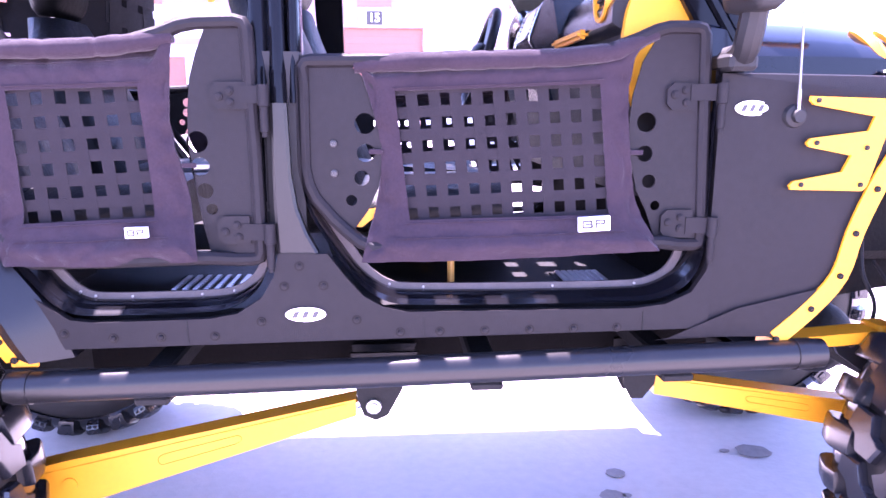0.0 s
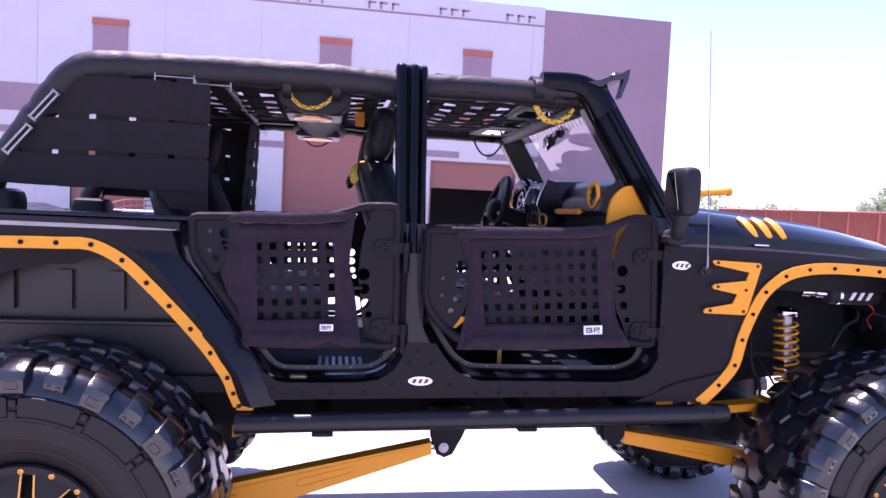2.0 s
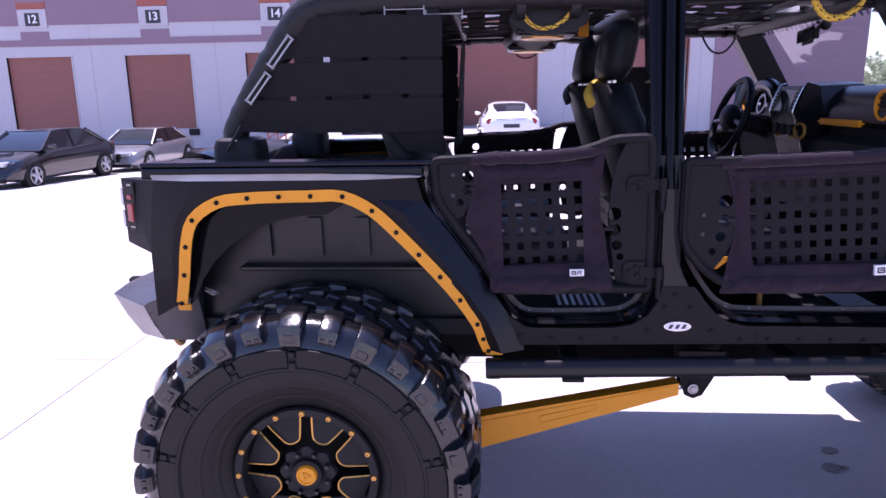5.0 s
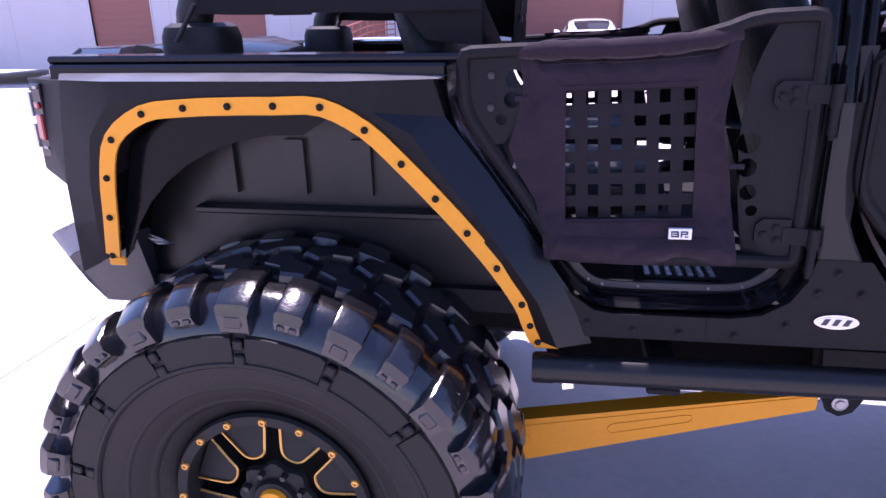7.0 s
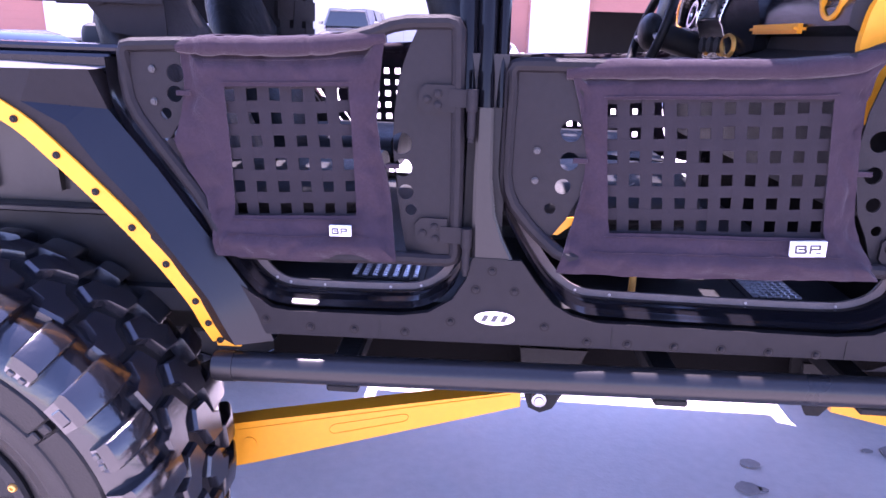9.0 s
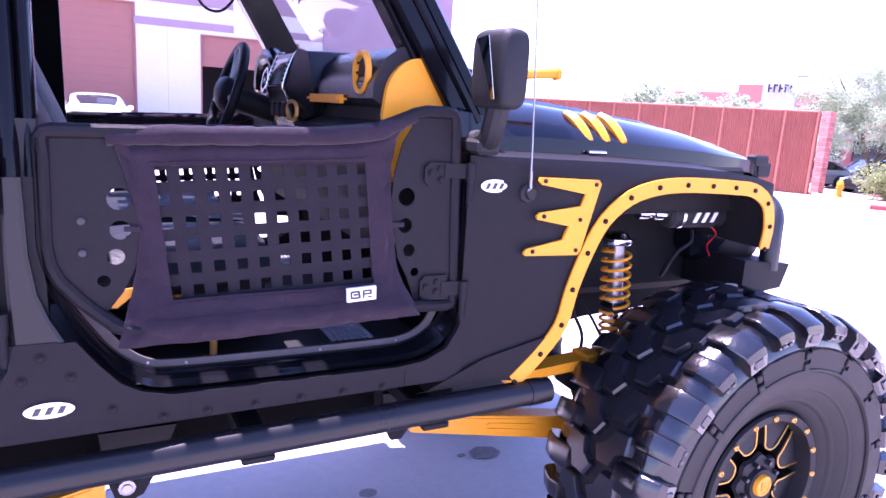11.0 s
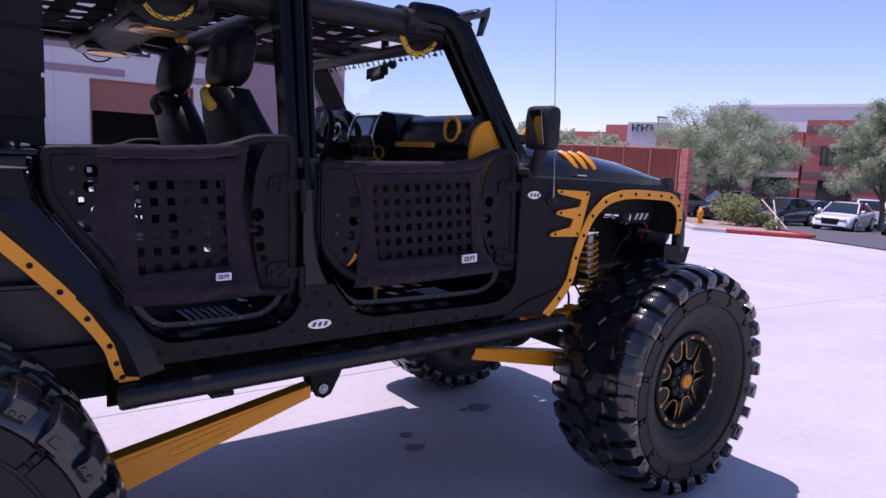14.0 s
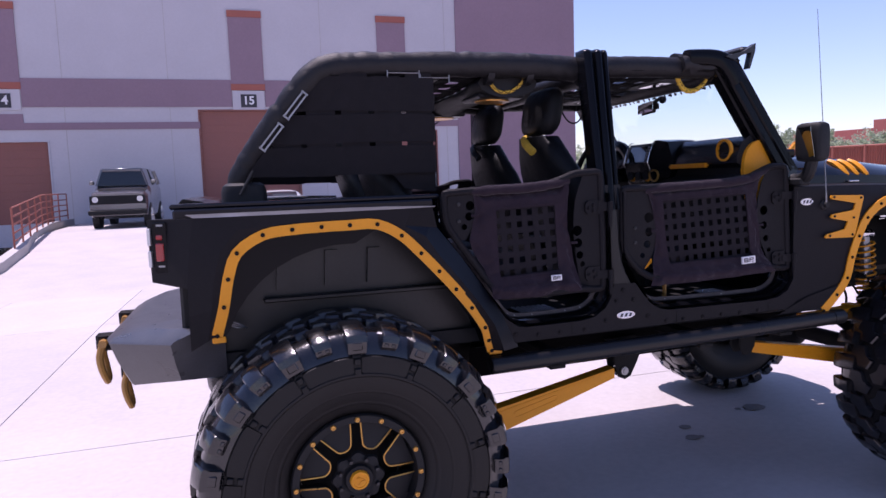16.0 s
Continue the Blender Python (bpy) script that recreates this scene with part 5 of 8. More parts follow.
# front fender armour: face, folded lower facet, top edge
bm = bmesh.new()
ft = [Vector(q) + Vector((0, 0.003, 0)) for q in FRONT_TRIM]
out = [(0.86, 0.0, 0.919), (0.86, 0.0, 0.96), (0.86, 0.0, 1.04), (0.86, 0.0, 1.13), (0.86, 0.0, 1.22), (0.86, 0.0, 1.31), (0.86, 0.0, 1.40), (0.86, 0.0, 1.462),
       (1.3, -0.014, 1.455), (1.5, -0.02, 1.448), (1.68, -0.02, 1.438), (1.80, -0.02, 1.424), (1.885, -0.016, 1.405), (1.905, -0.012, 1.30), (1.90, -0.01, 1.205)]
q1 = [Vector(b).lerp(a, 0.5) + Vector((0, -0.003, 0)) for a, b in zip(ft, out)]
for k in range(3):
    q1[k] = Vector(out[k]).lerp(ft[k], 0.55)
loft(bm, [[Vector((v.x, 0.07, v.z)) for v in ft], ft, q1, [Vector(v) for v in out], [Vector((v[0], 0.07, v[2])) for v in out]], close=False, cap=False)
part("front_fender", bm, ARMOUR, car, "textured black front fender armour", twin=True, smooth=20)
bm = bmesh.new()
loft(bm, [[(0.86, 0.0, 1.462), (1.3, -0.014, 1.455), (1.68, -0.02, 1.438), (1.885, -0.016, 1.405)], [(0.86, 0.14, 1.474), (1.3, 0.14, 1.468), (1.68, 0.15, 1.452), (1.9, 0.15, 1.41)]], close=False, cap=False)
part("fender_top", bm, ARMOUR, car, twin=True, smooth=None)
bm = bmesh.new()
loft(bm, [[(0.75, -0.0075, 0.895), (0.90, -0.0075, 0.9), (1.03, -0.016, 0.90)], [(0.78, -0.0085, 0.90), (0.93, -0.012, 0.965), (1.13, -0.024, 1.015)]], close=False, cap=False)
part("fender_fold", bm, ARMOUR, car, twin=True, smooth=None)
# yellow claw vent with three tines
bm = bmesh.new()
claw = [(1.036, 1.416), (1.213, 1.411), (1.222, 1.402), (1.176, 1.232), (1.166, 1.222), (1.010, 1.226), (1.006, 1.234), (1.014, 1.243), (1.118, 1.262), (1.134, 1.296), (1.040, 1.314), (1.034, 1.322), (1.042, 1.331), (1.165, 1.346), (1.176, 1.376), (1.042, 1.399), (1.034, 1.407)]
plate(bm, claw, (), -0.033, -0.025)
clw = part("fender_vent_trim", bm, YELLOW, car, "yellow three-tined vent trim", twin=True, smooth=20)
bolts(clw, [(1.05, -0.033, 1.408), (1.205, -0.033, 1.40), (1.055, -0.033, 1.322), (1.165, -0.033, 1.312), (1.03, -0.033, 1.236), (1.16, -0.033, 1.235)], 0.0055, MATTE)


def badge(cx, cz, w, h, y):
    bm = bmesh.new()
    plate(bm, circle(cx, cz, 1.0, 28, w / 2, h / 2), (), y - 0.005, y)
    b = part("oval_badge", bm, CHROME, car, "small oval badge with dark marks", twin=True, smooth=20)
    bm = bmesh.new()
    plate(bm, circle(cx, cz, 1.0, 28, w / 2 - 0.004, h / 2 - 0.004), (), y - 0.006, y - 0.005)
    part("badge_face", bm, WHITE, b, twin=True, smooth=None)
    for k in range(3):
        x = cx + (k - 1) * w * 0.24
        bm = bmesh.new()
        plate(bm, [(x - w * 0.10, cz - h * 0.22), (x + w * 0.02, cz - h * 0.22), (x + w * 0.10, cz + h * 0.22), (x - w * 0.02, cz + h * 0.22)], (), y - 0.0072, y - 0.006)
        part("badge_mark", bm, INK, b, twin=True, smooth=None)


badge(0.0, 0.97, 0.084, 0.031, -0.006)
badge(0.925, 1.392, 0.075, 0.031, -0.003)

# hood with raised centre, latch and yellow louvres
bm = bmesh.new()
secs = []
for x, zs, zt, ys in ((0.93, 1.475, 1.605, 0.10), (1.15, 1.475, 1.598, 0.10), (1.45, 1.468, 1.575, 0.11), (1.75, 1.452, 1.545, 0.13), (2.0, 1.43, 1.505, 0.17), (2.10, 1.41, 1.475, 0.21), (2.155, 1.385, 1.43, 0.26), (2.165, 1.33, 1.35, 0.28)):
    half = [(ys, zs - 0.01), (ys + 0.004, zs + 0.03), (ys + 0.03, zs + 0.4 * (zt - zs) + 0.01), (ys + 0.10, zt - 0.02), (ys + 0.16, zt - 0.004), (ys + 0.28, zt), (ys + 0.31, zt + 0.018), (0.78, zt + 0.024)]
    secs.append([Vector((x, y, z)) for y, z in half] + [Vector((x, MIRROR_Y - y, z)) for y, z in half[-2::-1]])
loft(bm, secs, close=False, cap=False)
part("hood", bm, GLOSS, car, "glossy black hood", smooth=30)
for k in range(3):
    x = 1.272 + 0.060 * k
    bm = bmesh.new()
    pth = smooth_path([(x - 0.004, 0.205, 1.571), (x + 0.002, 0.172, 1.558), (x + 0.010, 0.138, 1.530), (x + 0.018, 0.112, 1.496)], 4)
    loft(bm, [[q + Vector((-0.016 * f_, 0, 0.003)), q + Vector((0.0, -0.004, 0.010)), q + Vector((0.014 * f_, 0, 0.008)), q + Vector((0.016 * f_, 0.004, 0.0)), q + Vector((-0.014 * f_, 0.006, -0.008))] for q, f_ in zip(pth, [math.sin(math.pi * (0.14 + 0.72 * i / (len(pth) - 1))) ** 0.6 for i in range(len(pth))])])
    part("hood_louvre", bm, YELLOW, car, "yellow hood louvre slat", twin=True)
bm = bmesh.new()
box(bm, 2.06, 2.13, 0.20, 0.24, 1.44, 1.475, 0.006)
box(bm, 2.09, 2.16, 0.21, 0.235, 1.40, 1.45, 0.006)
part("hood_latch", bm, MATTE, car, twin=True)
bm = bmesh.new()
box(bm, 1.27, 1.33, 0.085, 0.10, 1.468, 1.477, 0.003)
part("hood_hinge", bm, CHROME, car, twin=True)
# cowl and firewall
bm = bmesh.new()
loft(bm, [[(0.86, 0.06, 1.475), (0.86, 0.07, 1.56), (0.86, 0.14, 1.60), (0.86, 1.42, 1.60), (0.86, 1.49, 1.56), (0.86, 1.50, 1.475)],
          [(0.96, 0.08, 1.475), (0.96, 0.09, 1.55), (0.96, 0.16, 1.598), (0.96, 1.40, 1.598), (0.96, 1.47, 1.55), (0.96, 1.48, 1.475)]])
part("cowl", bm, GLOSS, car)
# firewall coloured near black for the shade of the footwell
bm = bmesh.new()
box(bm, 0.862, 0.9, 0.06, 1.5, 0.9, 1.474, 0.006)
part("firewall", bm, DEEPSHADE, car, "firewall in near black for the shaded footwell")
# grille shell and front frame
bm = bmesh.new()
box(bm, 2.06, 2.14, 0.22, 1.34, 1.0, 1.36, 0.03)
part("grille_shell", bm, GLOSS, car)
bm = bmesh.new()
box(bm, 1.0, 2.05, 0.36, 1.20, 0.98, 1.40, 0.03)
box(bm, 0.9, 1.9, 0.10, 0.14, 1.30, 1.44, 0.01)
part("engine_bay", bm, UNDER, car, "dark engine bay behind the front arch")
bm = bmesh.new()
loft(bm, [[Vector((v.x, 0.07, v.z)) for v in ft], [Vector((v.x, 0.36, v.z + 0.01)) for v in ft]], close=False, cap=False)
part("inner_fender", bm, UNDER, car, twin=True)

# floor, firewall, rear wall of the tub
bm = bmesh.new()
box(bm, -1.62, 0.9, 0.10, 1.46, 0.90, 0.955)
part("tub_floor", bm, MATTE, car, "black tub floor")
bm = bmesh.new()
box(bm, -1.70, -1.62, 0.10, 1.46, 0.98, 1.48, 0.01)
tg = part("tailgate", bm, MATTE, car, "black tailgate")
bm = bmesh.new()
loft(bm, [[(-1.70, y, 1.475), (-1.70, y, 1.492), (-1.685, y, 1.505), (-1.62, y, 1.506 - 0.012 * k), (-1.555, y, 1.488 - 0.02 * k), (-1.515, y, 1.45), (-1.50, y, 1.41), (-1.515, y, 1.40), (-1.62, y, 1.46)] for k, y in ((1, 0.36), (0, 0.44), (0, 0.80), (0, 1.12), (1, 1.20))])
part("tailgate_cap", bm, GLOSS, tg, "glossy black rounded tailgate cap", smooth=50)
bm = bmesh.new()
tube(bm, smooth_path([(-1.60, 1.36, 1.46), (-1.45, 1.37, 1.475), (-1.20, 1.38, 1.478), (-0.95, 1.38, 1.47)], 5), 0.012, 10)
part("cargo_rail", bm, CHROME, car, "bright rail along the load bed")
bm = bmesh.new()
tube(bm, [(-1.425, 0.215, 1.60), (-1.475, 0.20, 1.515)], 0.006, 8)
part("net_tie", bm, MATTE, car, "black tie of the side net", twin=True)
for y in (0.16, 1.14):
    bm = bmesh.new()
    box(bm, -1.60, -0.86, y, y + 0.26, 0.95, 1.28, 0.02)
    part("wheel_tub", bm, MATTE, car)
bm = bmesh.new()
box(bm, -1.62, -0.86, 0.14, 1.42, 1.26, 1.30, 0.01)
part("cargo_deck", bm, MATTE, car)

# tail lamp
def on_tail(x, z):
    """A frame on the tail corner: x along it from its middle, y outward."""
    return Matrix.Translation((-1.718 - 0.866 * x, 0.024 + 0.50 * x, z)) @ Matrix.Rotation(radians(150), 4, "Z")


bm = bmesh.new()
box(bm, -0.026, 0.026, -0.004, 0.005, -0.085, 0.085, 0.003, m=on_tail(0.03, 1.35))
lamp = part("tail_lamp", bm, PILLAR, car, "narrow tail lamp with red lenses", twin=True)
for hz, z, w in ((0.030, 1.335, 0.015), (0.008, 1.385, 0.012)):
    bm = bmesh.new()
    box(bm, -w, w, 0.0, 0.010, -hz, hz, 0.003, m=on_tail(0.03, z))
    part("lens", bm, REDLENS, lamp, "red lens", twin=True)
for z in (1.425, 1.288):
    bm = bmesh.new()
    box(bm, -0.012, 0.012, 0.0, 0.007, -0.003, 0.003, m=on_tail(0.026, z))
    part("marker", bm, STEEL, lamp, twin=True)
# pale strips added for the bright sky mirrored in the lens side
for za, zb in ((-0.06, -0.005), (0.012, 0.07)):
    bm = bmesh.new()
    box(bm, -0.006, 0.006, -0.002, 0.010, za, zb, 0.002, m=on_tail(0.068, 1.345))
    part("edge_strip", bm, ALU, lamp, "pale strip standing for bright sky on the lens side", twin=True)
# rear bumper with gold shackles
bm = bmesh.new()
prof_b = []
for (xt, yt, zt), (xb, yb, zb), xf in (((-1.735, 0.022, 1.03), (-1.715, 0.104, 0.873), -1.56), ((-1.957, 0.233, 1.012), (-1.895, 0.289, 0.828), -1.60), ((-1.985, 0.36, 1.006), (-1.92, 0.38, 0.82), -1.62)):
    prof_b.append([(xf, yb, zb), (xb, yb, zb), (xb + (xt - xb) * 0.55, yb + (yt - yb) * 0.55, zb + (zt - zb) * 0.45), (xt, yt, zt - 0.010), (xt + 0.012, yt + 0.004, zt), (xt + 0.10, yt + 0.01, zt + 0.035), (xf, yt + 0.02, zt + 0.05)])
prof_b += [[(x, MIRROR_Y - y, z - 0.022) for x, y, z in row] for row in prof_b[::-1]]
loft(bm, prof_b)
bump_r = part("rear_bumper", bm, LEDGE, car, "angular black steel rear bumper", smooth=20)
for x, y, z in ((-2.02, 0.52, 0.955), (-2.02, 1.10, 0.945), (-1.975, 0.75, 0.775)):
    bm = bmesh.new()
    tube(bm, smooth_path([(x, y - 0.035, z), (x - 0.015, y - 0.042, z - 0.05), (x - 0.01, y - 0.045, z - 0.10), (x, y - 0.025, z - 0.145), (x, y, z - 0.158), (x, y + 0.025, z - 0.145), (x - 0.01, y + 0.045, z - 0.10), (x - 0.015, y + 0.042, z - 0.05), (x, y + 0.035, z)], 4), 0.014, 8)
    tube(bm, [(x, y - 0.058, z), (x, y + 0.058, z)], 0.016, 8)
    part("tow_shackle", bm, BRONZE, bump_r, "bronze bow shackle")
    bm = bmesh.new()
    box(bm, x - 0.03, -1.90, y - 0.02, y + 0.02, z - 0.035, z + 0.035, 0.01)
    part("shackle_lug", bm, ARMOUR, bump_r)
# front bumper stub
bm = bmesh.new()
loft(bm, [[(1.96, y, 1.02), (2.15, y, 1.04), (2.18, y, 1.12), (1.96, y, 1.14)] for y in (0.10, 1.46)])
bump_f = part("front_bumper", bm, ARMOUR, car, "short black steel front bumper", smooth=20)
bm = bmesh.new()
tube(bm, smooth_path([(2.105, 0.125, 1.10), (2.11, 0.13, 1.20), (2.14, 0.17, 1.30), (2.20, 0.34, 1.34), (2.22, 0.6, 1.36), (2.22, 0.96, 1.36), (2.20, 1.22, 1.34), (2.12, 1.37, 1.29), (2.09, 1.41, 1.20), (2.08, 1.414, 1.10)], 5), 0.032, 12)
part("bumper_hoop", bm, SATIN, bump_f, "satin grey bumper hoop")

bm = bmesh.new()
lathe(bm, [(0.0005, 0.0), (0.06, 0.0), (0.11, 0.03), (0.135, 0.09), (0.14, 0.15)], 24, Matrix.Translation((1.90, 0.34, 1.215)) @ Matrix.Rotation(radians(-90), 4, "Z"))
part("headlamp_bucket", bm, GLOSS, car, "black back of the headlamp", twin=True)
# rock slider tube with end caps and brackets
bm = bmesh.new()
tube(bm, [(-0.60, -0.02, 0.829), (-0.57, -0.02, 0.8295), (1.09, -0.02, 0.861), (1.125, -0.02, 0.8615)], 0.0325, 24)
slider = part("rock_slider", bm, SLIDER, car, "satin black rock slider tube", twin=True)
for x in (-0.575, 1.08):
    bm = bmesh.new()
    tube(bm, [(x - 0.02, -0.02, 0.829 + 0.019 * (x + 0.58)), (x + 0.02, -0.02, 0.8298 + 0.019 * (x + 0.58))], 0.0345, 24)
    part("slider_collar", bm, SLIDER, slider, twin=True)
# added sheet whose near-black colour stands for the shade in the gap
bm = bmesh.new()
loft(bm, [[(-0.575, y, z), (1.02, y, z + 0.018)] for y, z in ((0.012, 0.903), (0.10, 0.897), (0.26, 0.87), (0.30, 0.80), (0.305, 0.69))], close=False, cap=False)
part("rocker_skirt", bm, DEEPSHADE, car, "near-black sheet for the shaded gap between rocker and slider", twin=True, smooth=None)
for x in (-0.32, 0.38, 0.80):
    bm = bmesh.new()
    box(bm, x - 0.03, x + 0.03, 0.0, 0.40, 0.805, 0.85, 0.006)
    box(bm, x - 0.035, x + 0.035, -0.03, 0.05, 0.783 + 0.018 * (x + 0.45), 0.80 + 0.018 * (x + 0.45), 0.004)
    part("slider_bracket", bm, UNDER, car, twin=True)
# chassis rails, cross members, belly
bm = bmesh.new()
for y in (0.42, MIRROR_Y - 0.52):
    loft(bm, [[(x, y, z), (x, y + 0.1, z), (x, y + 0.1, z + h), (x, y, z + h)] for x, z, h in ((-1.75, 0.80, 0.13), (1.02, 0.80, 0.13), (1.22, 0.83, 0.13), (1.40, 0.858, 0.13), (1.58, 0.888, 0.12), (1.86, 0.905, 0.11), (2.15, 0.89, 0.11))])
for x in (-1.6, -0.5, 0.3, 0.9):
    box(bm, x - 0.05, x + 0.05, 0.5, MIRROR_Y - 0.5, 0.82, 0.9, 0.01)
box(bm, -0.2, 0.75, 0.5, 1.06, 0.78, 0.9, 0.02)
tube(bm, [(-1.5, 1.0, 0.86), (-0.3, 1.0, 0.82), (0.9, 1.05, 0.86)], 0.04, 10)
part("chassis", bm, UNDER, car, "black ladder chassis and belly plate")

bm = bmesh.new()
loft(bm, [[(x, 0.46, z0), (x, 0.50, z0 - 0.03), (x, 1.06, z0 - 0.03), (x, 1.10, z0), (x, 1.10, 0.90), (x, 0.46, 0.90)] for x, z0 in ((-1.02, 0.74), (-0.96, 0.69), (-0.52, 0.69), (-0.42, 0.76))])
part("tank_skid", bm, UNDER, car, "black steel tank skid plate", smooth=30)

# B pillars and windscreen frame
bm = bmesh.new()
loft(bm, [[(-0.074, 0.022, 1.09), (0.006, 0.022, 1.09), (0.006, 0.075, 1.09), (-0.074, 0.075, 1.09)],
          [(-0.072, 0.026, 1.50), (0.002, 0.026, 1.50), (0.002, 0.085, 1.50), (-0.072, 0.085, 1.50)]])
part("pillar_base", bm, MATTE, car, twin=True)
bm = bmesh.new()
rows = []
for z, xa, xb, y in ((1.098, -0.052, 0.030, -0.005), (1.14, -0.054, 0.008, -0.004), (1.19, -0.056, -0.010, -0.002), (1.26, -0.057, -0.020, 0.0), (1.40, -0.057, -0.024, 0.0055)):
    rows.append([(xa, y + 0.004, z), (xa + 0.006, y, z), (xb - 0.006, y, z), (xb, y + 0.004, z), (xb, y + 0.03, z), (xa, y + 0.03, z)])
loft(bm, rows)
part("pillar_armour", bm, SLIDER, car, "glossy black pillar strip that widens to the wedge", twin=True, smooth=30)
for (la, lb), (xa, xb), ya, yb, lo in (((-0.092, -0.060), (-0.115, -0.072), 0.0, 0.08, 1.40), ((-0.057, -0.024), (-0.067, -0.033), -0.004, 0.08, 1.40), ((-0.021, 0.002), (-0.029, -0.004), 0.004, 0.08, 1.40), ((-0.085, -0.004), (-0.11, -0.008), 0.02, 0.075, 1.2)):
    bm = bmesh.new()
    rows = []
    for x0, x1, dy, z in ((la, lb, 0.010, lo), (xa, xb, 0.09, 2.035), (xa + 0.003, xb - 0.003, 0.097, 2.046), (xa + 0.010, xb - 0.010, 0.112, 2.052)):
        bulge = [(x0 + (x1 - x0) * k / 6, ya + dy + 0.012 * (2 * k / 6 - 1) ** 2, z) for k in range(7)]
        rows.append(bulge + [(x1, yb + dy, z), (x0, yb + dy, z)])
    loft(bm, rows)
    part("door_pillar", bm, PILLAR, car, "glossy black door pillar channel", twin=True, smooth=40)


def screen_at(h):
    """A point on the near edge of the windscreen plane, h from 0 at the cowl to 1 at the header."""
    return Vector((0.925 - 0.285 * h, 0.085 + 0.035 * h, 1.585 + 0.455 * h))


for (w0, w1, dy, t0) in ((-0.062, -0.044, 0.03, -0.054), (-0.04, 0.004, 0.0, -0.04), (0.008, 0.03, -0.006, 0.008), (0.034, 0.068, 0.004, 0.034)):
    bm = bmesh.new()
    lo, hi = screen_at(-0.12) - Vector((0.058, 0, 0)), screen_at(1.0) - Vector((0.058, 0, 0))
    loops = []
    for q, wa in ((lo, w0), (hi, t0)):
        loops.append([(q.x + wa, q.y + dy + 0.008, q.z), (q.x + wa + 0.006, q.y + dy, q.z + 0.002), (q.x + w1 - 0.006, q.y + dy, q.z + 0.008), (q.x + w1, q.y + dy + 0.008, q.z + 0.01), (q.x + w1, q.y + 0.09, q.z + 0.01), (q.x + wa, q.y + 0.09, q.z)])
    loft(bm, loops)
    part("windscreen_pillar", bm, PILLAR, car, "glossy black windscreen pillar", twin=True, smooth=20)
# the pillar bends back into the roof rail
bm = bmesh.new()
rows = []
bend = smooth_path([(0.655, 0.126, 1.93), (0.618, 0.130, 1.985), (0.580, 0.136, 2.020), (0.52, 0.145, 2.034), (0.42, 0.160, 2.036)], 6)
for i, q in enumerate(bend):
    d = (bend[min(i + 1, len(bend) - 1)] - bend[max(i - 1, 0)]).normalized()
    nz = Vector((d.z, 0, -d.x))
    w = 0.046 - 0.012 * i / (len(bend) - 1)
    rows.append([q + nz * w * math.copysign(abs(math.cos(a)) ** 0.6, math.cos(a)) + Vector((0, 0.030 * math.copysign(abs(math.sin(a)) ** 0.6, math.sin(a)), 0)) for a in [2 * math.pi * j / 16 for j in range(16)]])
loft(bm, rows)
part("windscreen_corner", bm, PILLAR, car, "glossy black rounded windscreen corner", twin=True, smooth=50)
bm = bmesh.new()
box(bm, 0.555, 0.665, 0.12, MIRROR_Y - 0.12, 1.985, 2.05, 0.015)
box(bm, 0.88, 0.97, 0.1, MIRROR_Y - 0.1, 1.59, 1.63, 0.01)
part("windscreen_header", bm, PILLAR, car)
bm = bmesh.new()
a, b = screen_at(0.06), screen_at(0.93)
a.x, b.x = a.x - 0.02, b.x - 0.04
bm.faces.new([bm.verts.new(v) for v in ((a.x, 0.16, a.z), (a.x, MIRROR_Y - 0.16, a.z), (b.x, MIRROR_Y - 0.18, b.z), (b.x, 0.18, b.z))])
ws = part("windscreen_glass", bm, GLASS, car, "clear windscreen glass", smooth=None)
ws.visible_shadow = False

# ---- wheels: tyre with separate lugs, black rim with gold accents ----
TW = 0.41  # tyre width
DISH = 0.058  # how deep the rim sits in the tyre


def rot_y(a):
    return Matrix.Rotation(a, 4, "Y")


